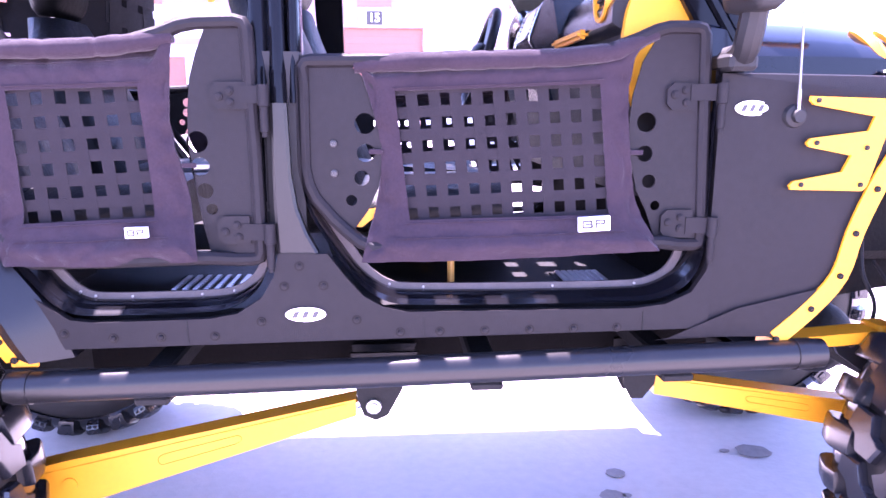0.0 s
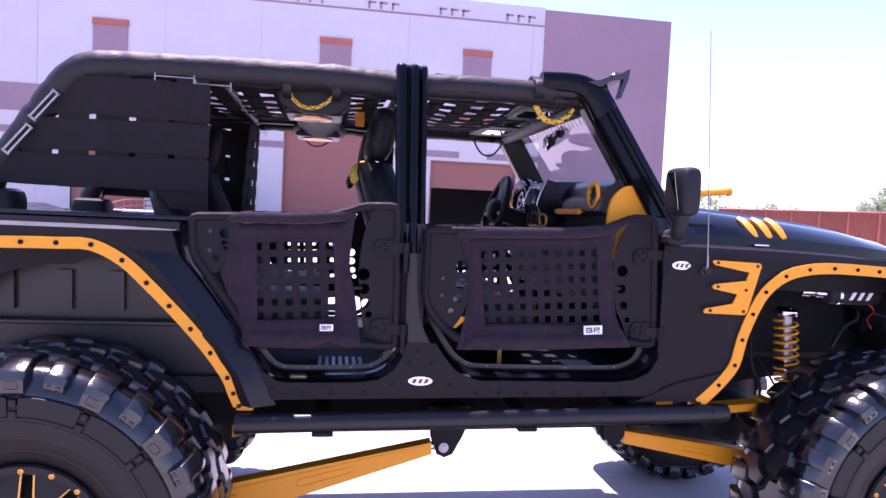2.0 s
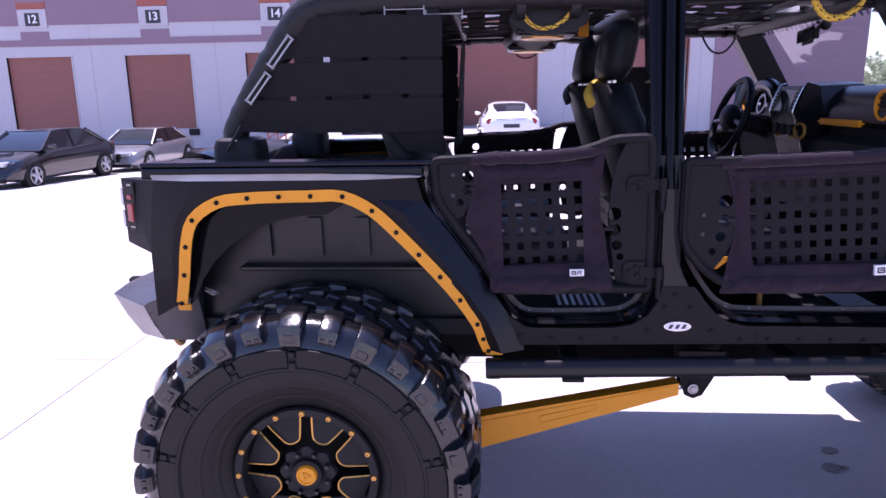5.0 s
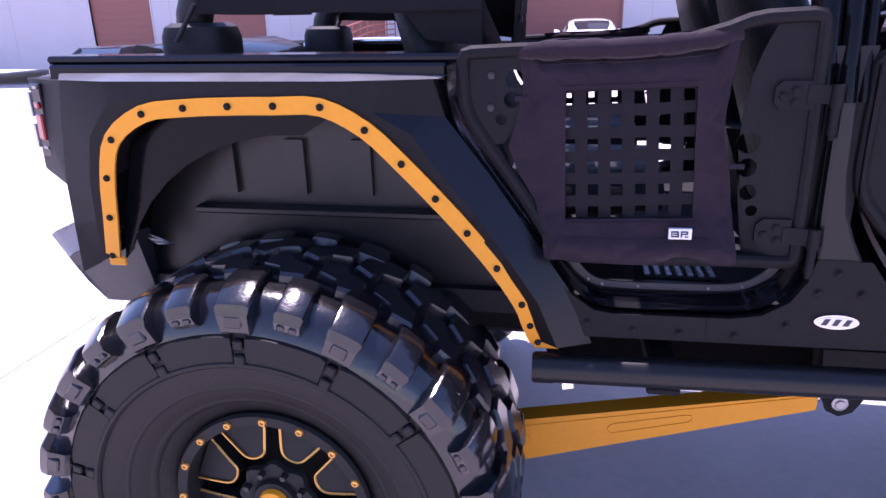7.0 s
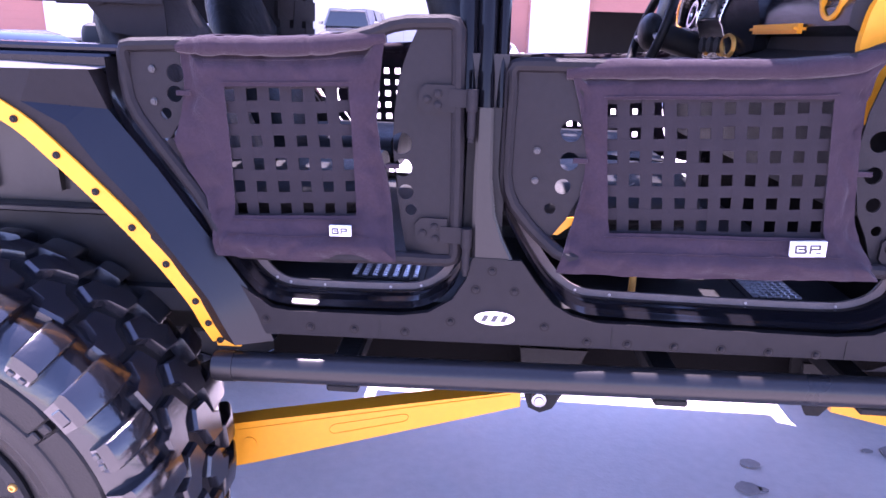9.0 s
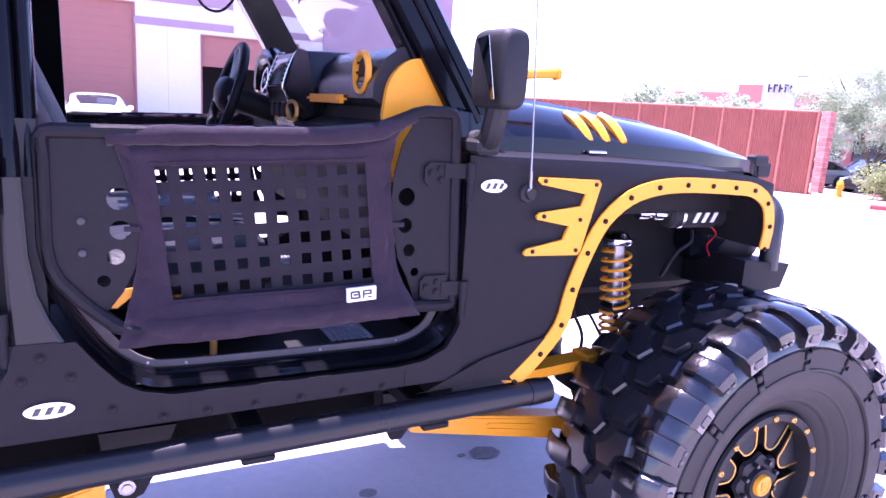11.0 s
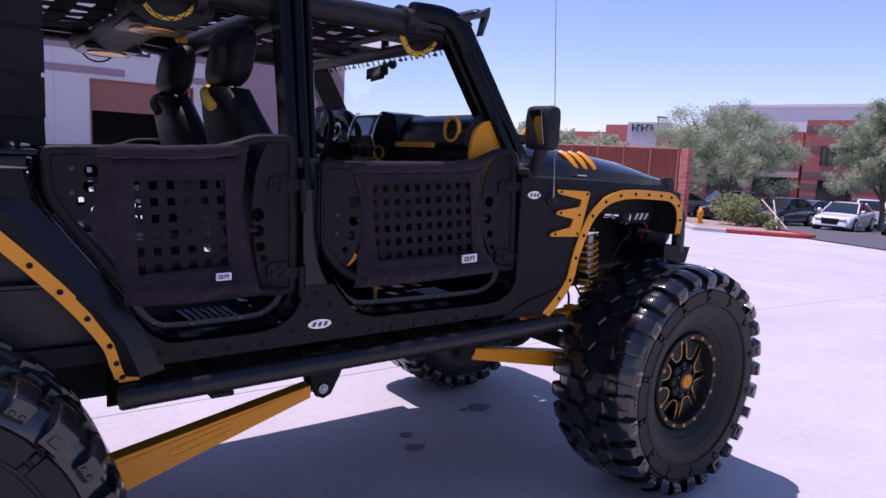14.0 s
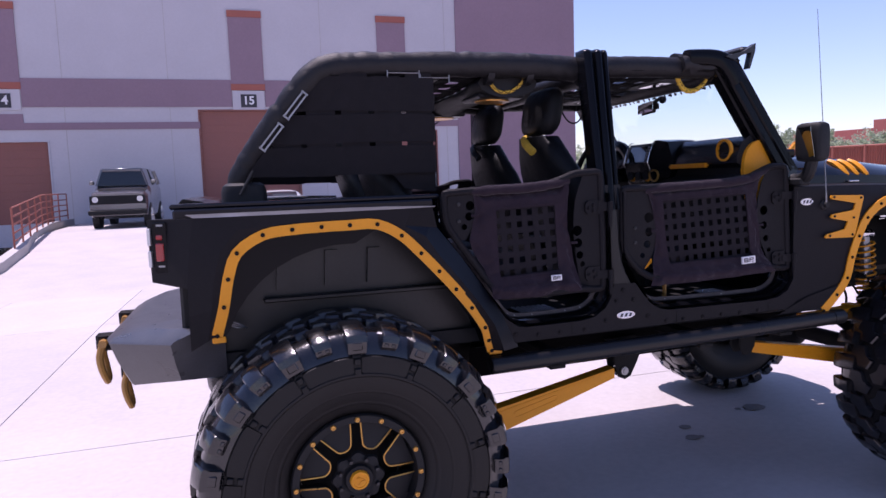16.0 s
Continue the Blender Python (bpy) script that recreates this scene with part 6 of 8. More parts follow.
def make_wheel(hx, hy, flip):
    """A wheel whose outer face looks to -y (flip: to +y)."""
    base = Matrix.Translation((hx, hy, HUB_Z)) @ (pose(0, 0, 0, 0, 0, 180) if flip else Matrix())
    first = not WHEEL
    def add(name, key, make, material, parent, label="", m=Matrix(), smooth=35):
        if key not in WHEEL:
            WHEEL[key] = part(name, make(), material, parent, label, smooth)
            ob = WHEEL[key]
        else:
            ob = share(name, WHEEL[key], parent, Matrix(), label)
        ob.matrix_basis = (base if parent is car else Matrix()) @ m
        return ob
    def carcass():
        bm = bmesh.new()
        w = TW / 2
        prof = [(0.218, w - 0.088), (0.230, w - 0.068), (0.258, w - 0.050), (0.29, w - 0.027), (0.325, w - 0.008), (0.36, w + 0.003), (0.395, w + 0.006), (0.43, w), (0.475, w - 0.01), (0.505, w - 0.03), (0.515, w - 0.06), (0.52, 0.0)]
        full = [(r, -d) for r, d in prof] + [(r, d) for r, d in prof[-2::-1]]
        lathe(bm, full, 72)
        return bm
    tyre = add("wheel", "tyre", carcass, SIDEWALL, car, "large mud tyre on a black and gold rim")
    def ring():
        bm = bmesh.new()
        w = TW / 2
        lathe(bm, [(0.262, -w + 0.049), (0.267, -w + 0.042), (0.274, -w + 0.036), (0.281, -w + 0.034)], 72)
        lathe(bm, [(0.312, -w + 0.016), (0.316, -w + 0.011), (0.320, -w + 0.009), (0.325, -w + 0.009)], 72)
        lathe(bm, [(0.372, -w - 0.007), (0.377, -w - 0.013), (0.384, -w - 0.013), (0.39, -w - 0.005)], 72)
        return bm
    add("sidewall_rib", "ring", ring, SIDEWALL, tyre)
    w0 = TW / 2
    def band():
        bm = bmesh.new()
        for s in (-1, 1):
            lathe(bm, [(0.442, s * (w0 + 0.001)), (0.446, s * (w0 + 0.006)), (0.478, s * (w0 - 0.004)), (0.506, s * (w0 - 0.026)), (0.519, s * (w0 - 0.058)), (0.522, s * (w0 - 0.12))], 78)
        return bm
    add("shoulder_band", "band", band, RUBBER, tyre, "glossy dressed tyre shoulder", smooth=60)
    N = 28
    w = TW / 2
    def shoulder(long):
        def mk():
            bm = bmesh.new()
            ha = 0.070 if long else 0.057
            r0 = 0.443 if long else 0.462
            inn = -0.088 if long else -0.118
            # profile in radius, depth: up the side, over the sloping shoulder face, onto the tread
            prof = [(r0, -w - 0.002), (r0 + 0.010, -w - 0.014), (0.490, -w - 0.021), (0.512, -w - 0.016), (0.517, -w - 0.010), (0.537, -w + 0.036), (0.541, -w + 0.050), (0.541, inn), (0.508, inn + 0.010), (0.50, -w + 0.03), (0.46, -w + 0.012)]
            loops = []
            for s in (-1, -0.9, -0.72, 0, 0.72, 0.9, 1):
                row = []
                for r, d in prof:
                    sk = 0.16 * max(0.0, d + w)
                    a = math.pi / 2 + s * ha * (1.0 if r > 0.50 else 0.92) + sk
                    rr = r - (0.006 * s ** 10 if r > 0.50 else 0)
                    row.append(Vector((rr * math.cos(a), d, rr * math.sin(a))))
                loops.append(row)
            loft(bm, loops)
            # moulded block on the lug's side, and wear bars below it on the short ones
            if long:
                box(bm, -0.017, 0.017, -w - 0.0225, -w - 0.014, 0.464, 0.490, 0.003)
            else:
                for x in (-0.012, 0.012):
                    box(bm, x - 0.007, x + 0.007, -w - 0.022, -w - 0.012, 0.474, 0.486, 0.002)
            return bm
        return mk
    def centre(sgn):
        def mk():
            bm = bmesh.new()
            out = [(-0.050, -0.104), (0.000, -0.112), (0.014, -0.080), (0.056, -0.066), (0.060, -0.018), (0.018, 0.004), (-0.004, -0.030), (-0.046, -0.046)]
            cx, cd = 0.004, -0.055
            loops = []
            for rr, k in ((0.505, 1.10), (0.534, 1.0), (0.541, 0.90)):
                row = []
                for s, d in out:
                    ang = math.pi / 2 + (cx + (s - cx) * k) / 0.54
                    row.append(Vector((rr * math.cos(ang), (cd + (d - cd) * k) * sgn, rr * math.sin(ang))))
                loops.append(row)
            loft(bm, loops)
            return bm
        return mk
    def panel():
        bm = bmesh.new()
        loops = []
        for s in [-1 + 2 * q / 6 for q in range(7)]:
            a = math.pi / 2 + s * 0.190
            cut = 0.010 if abs(s) == 1 else 0.0
            loops.append([Vector((r * math.cos(a), d, r * math.sin(a))) for r, d in ((0.372 + cut, -w - 0.003), (0.379 + cut, -w - 0.010), (0.440 - cut * 0.3, -w - 0.0095), (0.446 - cut * 0.3, -w - 0.001))])
        loft(bm, loops)
        return bm
    def biter():
        bm = bmesh.new()
        for dz, ww in ((0.392, 0.011), (0.424, 0.010)):
            box(bm, -ww, ww, -w - 0.014, -w + 0.004, dz - 0.011, dz + 0.011, 0.003)
        return bm
    for k in range(N):
        a = 2 * math.pi * k / N
        add("lug", "sl%d" % (k % 2), shoulder(k % 2 == 0), RUBBER, tyre, m=rot_y(a), smooth=20)
        add("lug", "in%d" % (k % 2), shoulder(k % 2 == 0), TREAD, tyre, m=pose(0, 0, 0, 0, 0, 180) @ rot_y(-a + math.pi / N), smooth=25)
        add("lug", "c1", centre(1), TREAD, tyre, m=rot_y(a + 0.10), smooth=25)
        add("lug", "c2", centre(-1), TREAD, tyre, m=rot_y(a + 0.10 + math.pi / N), smooth=25)
        if k % 2 == 0:
            add("sidewall_panel", "pn", panel, SIDEWALL, tyre, m=rot_y(a + 2 * math.pi / N), smooth=25)
            add("side_lug", "bt", biter, SIDEWALL, tyre, m=rot_y(a), smooth=25)
    sunk = Matrix.Translation((0, DISH, 0))
    def barrel():
        bm = bmesh.new()
        lathe(bm, [(0.226, 0.03 - w), (0.229, 0.002 - w), (0.224, -0.006 - w), (0.202, -0.005 - w), (0.199, 0.004 - w), (0.198, 0.12 - w), (0.19, 0.02), (0.19, 0.15)], 64)
        lathe(bm, [(0.0005, 0.0), (0.19, 0.0)], 32)
        return bm
    add("rim", "barrel", barrel, MATTE, tyre, "black rim", m=sunk)
    WIN = [(0.192, -0.061), (0.128, -0.032), (0.110, -0.022), (0.103, -0.008), (0.103, 0.008), (0.110, 0.022), (0.128, 0.032), (0.192, 0.061)]
    def face_y(r):
        """Depth of the spoke face: it falls away towards the rim."""
        return -w + 0.030 + 0.16 * max(0.0, r - 0.13)
    def on_face(a, r, s, dy=0.0):
        return Vector((r * math.cos(a) - s * math.sin(a), face_y(r) + dy, r * math.sin(a) + s * math.cos(a)))
    def spokes():
        bm = bmesh.new()
        holes = []
        for k in range(8):
            a = 2 * math.pi * (k + 0.5) / 8
            holes.append([(r * math.cos(a) - s * math.sin(a), r * math.sin(a) + s * math.cos(a)) for r, s in WIN])
        plate(bm, circle(0, 0, 0.1985, 80), holes, 0.0, 0.034)
        for v in bm.verts:
            v.co.y += face_y(math.hypot(v.co.x, v.co.z))
        return bm
    add("spoke", "spokes", spokes, MATTE, tyre, "satin black spokes", m=sunk, smooth=25)
    def hub():
        bm = bmesh.new()
        y = -w + 0.030
        rows = []
        for r, d in ((0.086, 0.002), (0.082, -0.010), (0.060, -0.014), (0.050, -0.010), (0.046, -0.024), (0.0005, -0.024)):
            rows.append([Vector((r * (1 + (0.08 * math.cos(8 * q) if r > 0.08 else 0)) * math.cos(q), y + d, r * (1 + (0.08 * math.cos(8 * q) if r > 0.08 else 0)) * math.sin(q))) for q in [2 * math.pi * j / 50 for j in range(50)]])
        loft(bm, rows, cap=False)
        return bm
    add("hub", "hub", hub, MATTE, tyre, "satin black hub", m=sunk, smooth=30)
    def accents():
        bm = bmesh.new()
        for k in range(8):
            a = 2 * math.pi * (k + 0.5) / 8
            pth = [on_face(a, r, s, -0.0005) for r, s in WIN]
            tube(bm, smooth_path(pth, 3), 0.0030, 6)
        return bm
    add("rim_accent", "acc", accents, GOLD, tyre, "gold milled spoke edges", m=sunk)
    def nut():
        bm = bmesh.new()
        lathe(bm, [(0.0005, -0.002), (0.0035, -0.002), (0.0045, -0.005), (0.0072, -0.005), (0.0096, -0.002), (0.0102, 0.004)], 12)
        return bm
    for k in range(16):
        a = 2 * math.pi * k / 16
        add("rim_bolt", "nut", nut, GOLD, tyre, "gold rim bolt", m=sunk @ Matrix.Translation((0.212 * math.cos(a), -w - 0.006, 0.212 * math.sin(a))))
    def cap():
        bm = bmesh.new()
        y = -w + 0.002
        lathe(bm, [(0.0005, y - 0.006), (0.022, y - 0.006), (0.024, y - 0.009), (0.030, y - 0.008), (0.033, y - 0.002), (0.034, y + 0.008)], 28)
        for q in (0.4, 2.5, 4.6):
            box(bm, -0.013, 0.013, y - 0.0085, y - 0.005, -0.003, 0.003, m=rot_y(q) @ Matrix.Translation((0, 0, 0.007)))
        return bm
    add("centre_cap", "cap", cap, YELLOW, tyre, "round gold centre cap", m=sunk)
    def lugnut():
        bm = bmesh.new()
        lathe(bm, [(0.0005, -0.014), (0.0065, -0.014), (0.0085, -0.008), (0.0085, 0.006)], 6)
        return bm
    for k in range(8):
        a = 2 * math.pi * (k + 0.5) / 8
        add("wheel_nut", "lugnut", lugnut, SATIN, tyre, m=sunk @ Matrix.Translation((0.068 * math.cos(a), -w + 0.017, 0.068 * math.sin(a))))
    return tyre

WHEEL = {}
WHEEL_Y = -0.265 + TW / 2
for hx in (HUB_R, HUB_F):
    make_wheel(hx, WHEEL_Y, False)
    make_wheel(hx, MIRROR_Y - WHEEL_Y, True)

# axles, control arms, coil-overs
for hx in (HUB_R, HUB_F):
    bm = bmesh.new()
    tube(bm, [(hx, 0.12, HUB_Z), (hx, MIRROR_Y - 0.12, HUB_Z)], 0.045, 14)
    bmesh.ops.create_uvsphere(bm, u_segments=16, v_segments=10, radius=0.14, matrix=Matrix.Translation((hx, 0.78 if hx < 0 else 1.0, HUB_Z)))
    box(bm, hx - 0.06, hx + 0.06, 0.2, 0.32, HUB_Z - 0.1, HUB_Z + 0.07, 0.01)
    box(bm, hx - 0.06, hx + 0.06, MIRROR_Y - 0.32, MIRROR_Y - 0.2, HUB_Z - 0.1, HUB_Z + 0.07, 0.01)
    part("axle", bm, UNDER, car, "black axle tube and differential")


def arm(x0, z0, h0, x1, z1, h1, y, name):
    bm = bmesh.new()
    rows = []
    for k in range(7):
        t = k / 6
        x, z, h = x0 + (x1 - x0) * t, z0 + (z1 - z0) * t, h0 + (h1 - h0) * min(1, t * 1.1)
        rows.append([(x, y - 0.03, z - h / 2), (x, y + 0.03, z - h / 2), (x, y + 0.03, z + h / 2), (x, y - 0.03, z + h / 2)])
    loft(bm, rows)
    a = part(name, bm, YELLOW, car, "yellow boxed steel control arm", twin=True, smooth=20)
    for t in (0.82, 0.93):
        bm = bmesh.new()
        x, z = x0 + (x1 - x0) * t, z0 + (z1 - z0) * t
        plate(bm, circle(x, z, 0.018, 16), (), y - 0.034, y - 0.03)
        part("pivot_boss", bm, YELLOW, a, twin=True)
    # pressed slot along the arm
    bm = bmesh.new()
    def on(t, s):
        h = h0 + (h1 - h0) * min(1, t * 1.1)
        return Vector((x0 + (x1 - x0) * t, y - 0.031, z0 + (z1 - z0) * t + s * h))
    tube(bm, [on(0.45 + 0.10 * math.copysign(1, math.cos(q)) + 0.02 * math.cos(q), 0.14 * math.sin(q)) for q in [2 * math.pi * (k + 0.5) / 24 for k in range(24)]], 0.0012, 6, closed=True)
    part("pressed_slot", bm, YELLOW, a, twin=True)
    bm = bmesh.new()
    tube(bm, [on(0.03, 0.36), on(0.5, 0.36), on(0.99, 0.36)], 0.0013, 6)
    part("weld_bead", bm, YELLOW, a, twin=True)
    return a


arm(0.085, 0.655, 0.045, -0.78, 0.435, 0.135, 0.25, "rear_control_arm")
arm(0.86, 0.685, 0.05, 1.62, 0.545, 0.085, 0.27, "front_control_arm")
bm = bmesh.new()
tube(bm, [(0.085, 0.25, 0.655), (0.13, 0.25, 0.665)], 0.016, 10)
part("arm_joint", bm, CHROME, car, "bright steel arm joint", twin=True)
bm = bmesh.new()
tube(bm, [(0.83, 0.27, 0.69), (0.86, 0.27, 0.685)], 0.016, 10)
part("arm_joint", bm, CHROME, car, "bright steel arm joint", twin=True)
for y in (0.28, 0.215):
    bm = bmesh.new()
    plate(bm, [(0.075, 0.80), (0.24, 0.80), (0.20, 0.70), (0.165, 0.635), (0.135, 0.622), (0.105, 0.635), (0.09, 0.68)], [circle(0.13, 0.662, 0.012, 10)], y, y + 0.012)
    brk = part("arm_bracket", bm, UNDER, car, "black arm bracket", twin=True)
    bm = bmesh.new()
    plate(bm, [(0.76, 0.80), (0.86, 0.80), (0.85, 0.70), (0.82, 0.66), (0.79, 0.66), (0.77, 0.70)], (), y, y + 0.012)
    part("arm_bracket", bm, UNDER, car, "black arm bracket", twin=True)
bolts(brk, [(0.13, 0.213, 0.662)], 0.02, STEEL, 0.014)

# coil-over with yellow spring in the front wheel house
top, bot = Vector((1.504, 0.204, 1.205)), Vector((1.535, 0.204, 0.858))
ax = (bot - top)
bm = bmesh.new()
tube(bm, [top + ax * 0.02, top + ax * 0.50, top + ax * 0.51, top + ax * 0.56], [0.024, 0.024, 0.03, 0.03], 18)
co = part("coilover", bm, STEEL, car, "coil-over damper with yellow spring", twin=True)
bm = bmesh.new()
tube(bm, [top + ax * 0.56, bot + ax * 0.12], 0.017, 12)
part("damper_rod", bm, CHROME, co, twin=True)
bm = bmesh.new()
lathe(bm, [(0.012, -0.012), (0.044, -0.012), (0.048, -0.006), (0.048, 0.006), (0.040, 0.010), (0.030, 0.022), (0.012, 0.022)], 22, Matrix.Translation(top) @ Matrix.Rotation(radians(90), 4, "X"))
part("spring_collar", bm, CHROME, co, twin=True)
bm = bmesh.new()
tube(bm, [top + ax * 0.60, top + ax * 0.64], 0.044, 18)
part("spring_divider", bm, UNDER, co, "black spring divider", twin=True)
bm = bmesh.new()
tube(bm, [bot, bot + ax * 0.03], 0.046, 18)
part("spring_seat", bm, YELLOW, co, twin=True)
u = ax.normalized().orthogonal().normalized()
v = ax.normalized().cross(u)
for f0, f1, turns in ((0.08, 0.60, 6), (0.645, 0.985, 5)):
    bm = bmesh.new()
    coil = [top + ax * (f0 + (f1 - f0) * k / (20 * turns)) + (u * math.cos(k * 2 * math.pi / 20) + v * math.sin(k * 2 * math.pi / 20)) * 0.043 for k in range(20 * turns + 1)]
    tube(bm, coil, 0.0050, 6)
    part("coil_spring", bm, YELLOW, co, "yellow coil spring", twin=True)
bm = bmesh.new()
tube(bm, [(1.622, 0.14, 1.291), (1.632, 0.14, 1.291), (1.838, 0.135, 1.289), (1.848, 0.135, 1.289)], [0.030, 0.040, 0.040, 0.030], 20)
res = part("damper_reservoir", bm, MATTE, car, "black damper reservoir with pale logo bars", twin=True)
for k in range(3):
    bm = bmesh.new()
    plate(bm, [(1.695 + 0.036 * k, 1.272), (1.709 + 0.036 * k, 1.272), (1.727 + 0.036 * k, 1.302), (1.711 + 0.036 * k, 1.302)], (), 0.094, 0.098)
    part("logo_bar", bm, WHITE, res, twin=True)
for x in (1.665, 1.815):
    bm = bmesh.new()
    tube(bm, [(x - 0.006, 0.138, 1.289), (x + 0.006, 0.138, 1.289)], 0.0415, 20)
    part("reservoir_clamp", bm, CHROME, res, twin=True)
bm = bmesh.new()
tube(bm, [(1.525, 0.150, 1.295), (1.56, 0.148, 1.294), (1.565, 0.148, 1.294), (1.58, 0.147, 1.293), (1.585, 0.147, 1.293), (1.625, 0.14, 1.291)], [0.017, 0.017, 0.012, 0.012, 0.018, 0.018], 12)
part("hose_fitting", bm, CHROME, res, "bright hose fitting", twin=True)
# round air box in front of the wheel house
bm = bmesh.new()
bmesh.ops.create_uvsphere(bm, u_segments=24, v_segments=14, radius=1.0, matrix=Matrix.Translation((2.07, 0.27, 1.185)) @ Matrix.Diagonal((0.115, 0.09, 0.105, 1)))
part("air_box", bm, MATTE, car, "round black air box behind the bumper", twin=True, smooth=60)
bm = bmesh.new()
tube(bm, smooth_path([(1.80, 0.13, 1.26), (1.83, 0.12, 1.23), (1.82, 0.14, 1.19), (1.86, 0.16, 1.15)], 5), 0.003, 6)
part("red_wire", bm, REDLENS, car, "thin red wire below the reservoir", twin=True)
# yellow steering link bracket, hoses
bm = bmesh.new()
loft(bm, [[(x, 0.165, z), (x, 0.235, z), (x, 0.235, z + 0.030), (x, 0.165, z + 0.030)] for x, z in ((1.12, 0.800), (1.24, 0.803), (1.40, 0.814), (1.56, 0.822))])
box(bm, 1.40, 1.46, 0.160, 0.240, 0.808, 0.856, 0.006)
tube(bm, [(1.50, 0.2, 0.85), (1.60, 0.22, 0.80), (1.66, 0.22, 0.70)], 0.02, 10)
part("link_bracket", bm, YELLOW, car, "yellow link bracket", twin=True)
bm = bmesh.new()
plate(bm, [(1.30, 0.825), (1.50, 0.828), (1.52, 0.77), (1.48, 0.725), (1.41, 0.715), (1.33, 0.77)], [circle(1.416, 0.788, 0.016, 10), circle(1.46, 0.755, 0.012, 10), circle(1.365, 0.797, 0.010, 8), circle(1.475, 0.80, 0.009, 8)], 0.205, 0.215)
part("axle_bracket", bm, SATIN, car, "dark drilled bracket plate", twin=True)
for pth, r in (([(1.42, 0.3, 1.1), (1.40, 0.25, 0.98), (1.44, 0.24, 0.88), (1.40, 0.22, 0.74), (1.46, 0.2, 0.62)], 0.006), ([(1.9, 0.3, 1.25), (1.88, 0.26, 1.18), (1.82, 0.26, 1.14), (1.80, 0.3, 1.05)], 0.007), ([(1.45, 0.28, 1.0), (1.47, 0.22, 0.93), (1.52, 0.2, 0.83), (1.58, 0.2, 0.72)], 0.005)):
    bm = bmesh.new()
    tube(bm, smooth_path(pth, 6), r, 6)
    part("brake_hose", bm, MATTE, car, twin=True)

# ---- roll bars in padded covers, nets ----
RAIL = [(-1.475, 0.30, 1.50), (-1.47, 0.295, 1.58), (-1.40, 0.275, 1.69), (-1.325, 0.255, 1.79), (-1.225, 0.225, 1.91), (-1.155, 0.21, 1.968), (-1.05, 0.205, 1.985), (-0.8, 0.205, 1.992), (-0.5, 0.205, 1.998), (-0.25, 0.205, 1.995), (-0.10, 0.205, 1.985)]
bm = bmesh.new()
p = smooth_path(RAIL, 16)
tube(bm, p, [0.043 + 0.007 * min(1.0, max(0.0, (q.z - 1.66) / 0.27)) + 0.004 * math.sin(i * 1.1) * noise.noise(q * 9) + 0.003 * noise.noise(q * 31) for i, q in enumerate(p)], 20, rough=0.05)
rail_r = part("rear_roll_bar", bm, CANVAS, car, "roll bar in a black padded cover", twin=True, smooth=60)
bm = bmesh.new()
p = smooth_path([(0.0, 0.205, 1.995), (0.2, 0.205, 2.0), (0.42, 0.205, 2.0), (0.60, 0.20, 2.0)], 8)
tube(bm, p, 0.045, 16, rough=0.06)
p = smooth_path([(0.40, 0.175, 2.008), (0.50, 0.165, 2.014), (0.60, 0.155, 2.018), (0.66, 0.15, 2.016)], 6)
tube(bm, p, 0.038, 14, rough=0.4)
part("front_roll_bar", bm, CANVAS, car, "roll bar in a black padded cover", twin=True, smooth=60)
for x, z, r in ((-0.06, 1.96, 0.045), (-1.17, 1.94, 0.045), (-0.70, 1.955, 0.016), (0.60, 1.97, 0.04)):
    bm = bmesh.new()
    tube(bm, [(x, 0.22 + (MIRROR_Y - 0.44) * i / 14, z) for i in range(15)], r, 14, rough=0.05)
    part("cross_bar", bm, CANVAS, car, "padded cross bar")
bm = bmesh.new()
tube(bm, smooth_path([(-0.06, 0.30, 1.98), (-0.3, 0.36, 1.99), (-0.7, 0.36, 1.99), (-1.1, 0.36, 1.97)], 5), 0.03, 10)
part("inner_bar", bm, CANVAS, car, twin=True)
bm = bmesh.new()
loft(bm, [[(-1.46 + 0.085 * k * math.copysign(abs(math.cos(a)) ** 0.5, math.cos(a)), 0.30 + 0.085 * k * math.copysign(abs(math.sin(a)) ** 0.5, math.sin(a)), z) for a in [2 * math.pi * j / 20 for j in range(20)]] for z, k in ((1.44, 1.0), (1.525, 0.98), (1.548, 0.90), (1.558, 0.72))])
part("bar_foot", bm, MATTE, car, "black roll bar foot pad", twin=True)
# buckles and laces on the covers
for (x, y, z) in ((-1.352, 0.205, 1.722), (-1.262, 0.18, 1.835)):
    bm = bmesh.new()
    m = Matrix.Translation((x, y, z)) @ pose(0, 0, 0, 0, -51, 0)
    for s in (-0.009, 0.009):
        box(bm, -0.056, 0.056, -0.004, 0.004, s - 0.003, s + 0.003, m=m)
    box(bm, -0.060, -0.054, -0.004, 0.004, -0.014, 0.014, m=m)
    box(bm, 0.054, 0.060, -0.004, 0.004, -0.014, 0.014, m=m)
    part("cover_buckle", bm, STEEL, rail_r, "dull steel strap buckle", twin=True)
bm = bmesh.new()
tube(bm, [(-0.915, 0.164, 1.955), (-0.79, 0.164, 1.955)], 0.0020, 6)
tube(bm, [(-0.785, 0.164, 1.938), (-0.67, 0.164, 1.938)], 0.0020, 6)
for x in (-0.915, -0.79, -0.785, -0.67):
    tube(bm, [(x, 0.164, 1.965 if x in (-0.915, -0.79) else 1.95), (x, 0.164, 1.92)], 0.0024, 6)
part("net_hook", bm, STEEL, car, "steel hooks that hold the side net", twin=True)
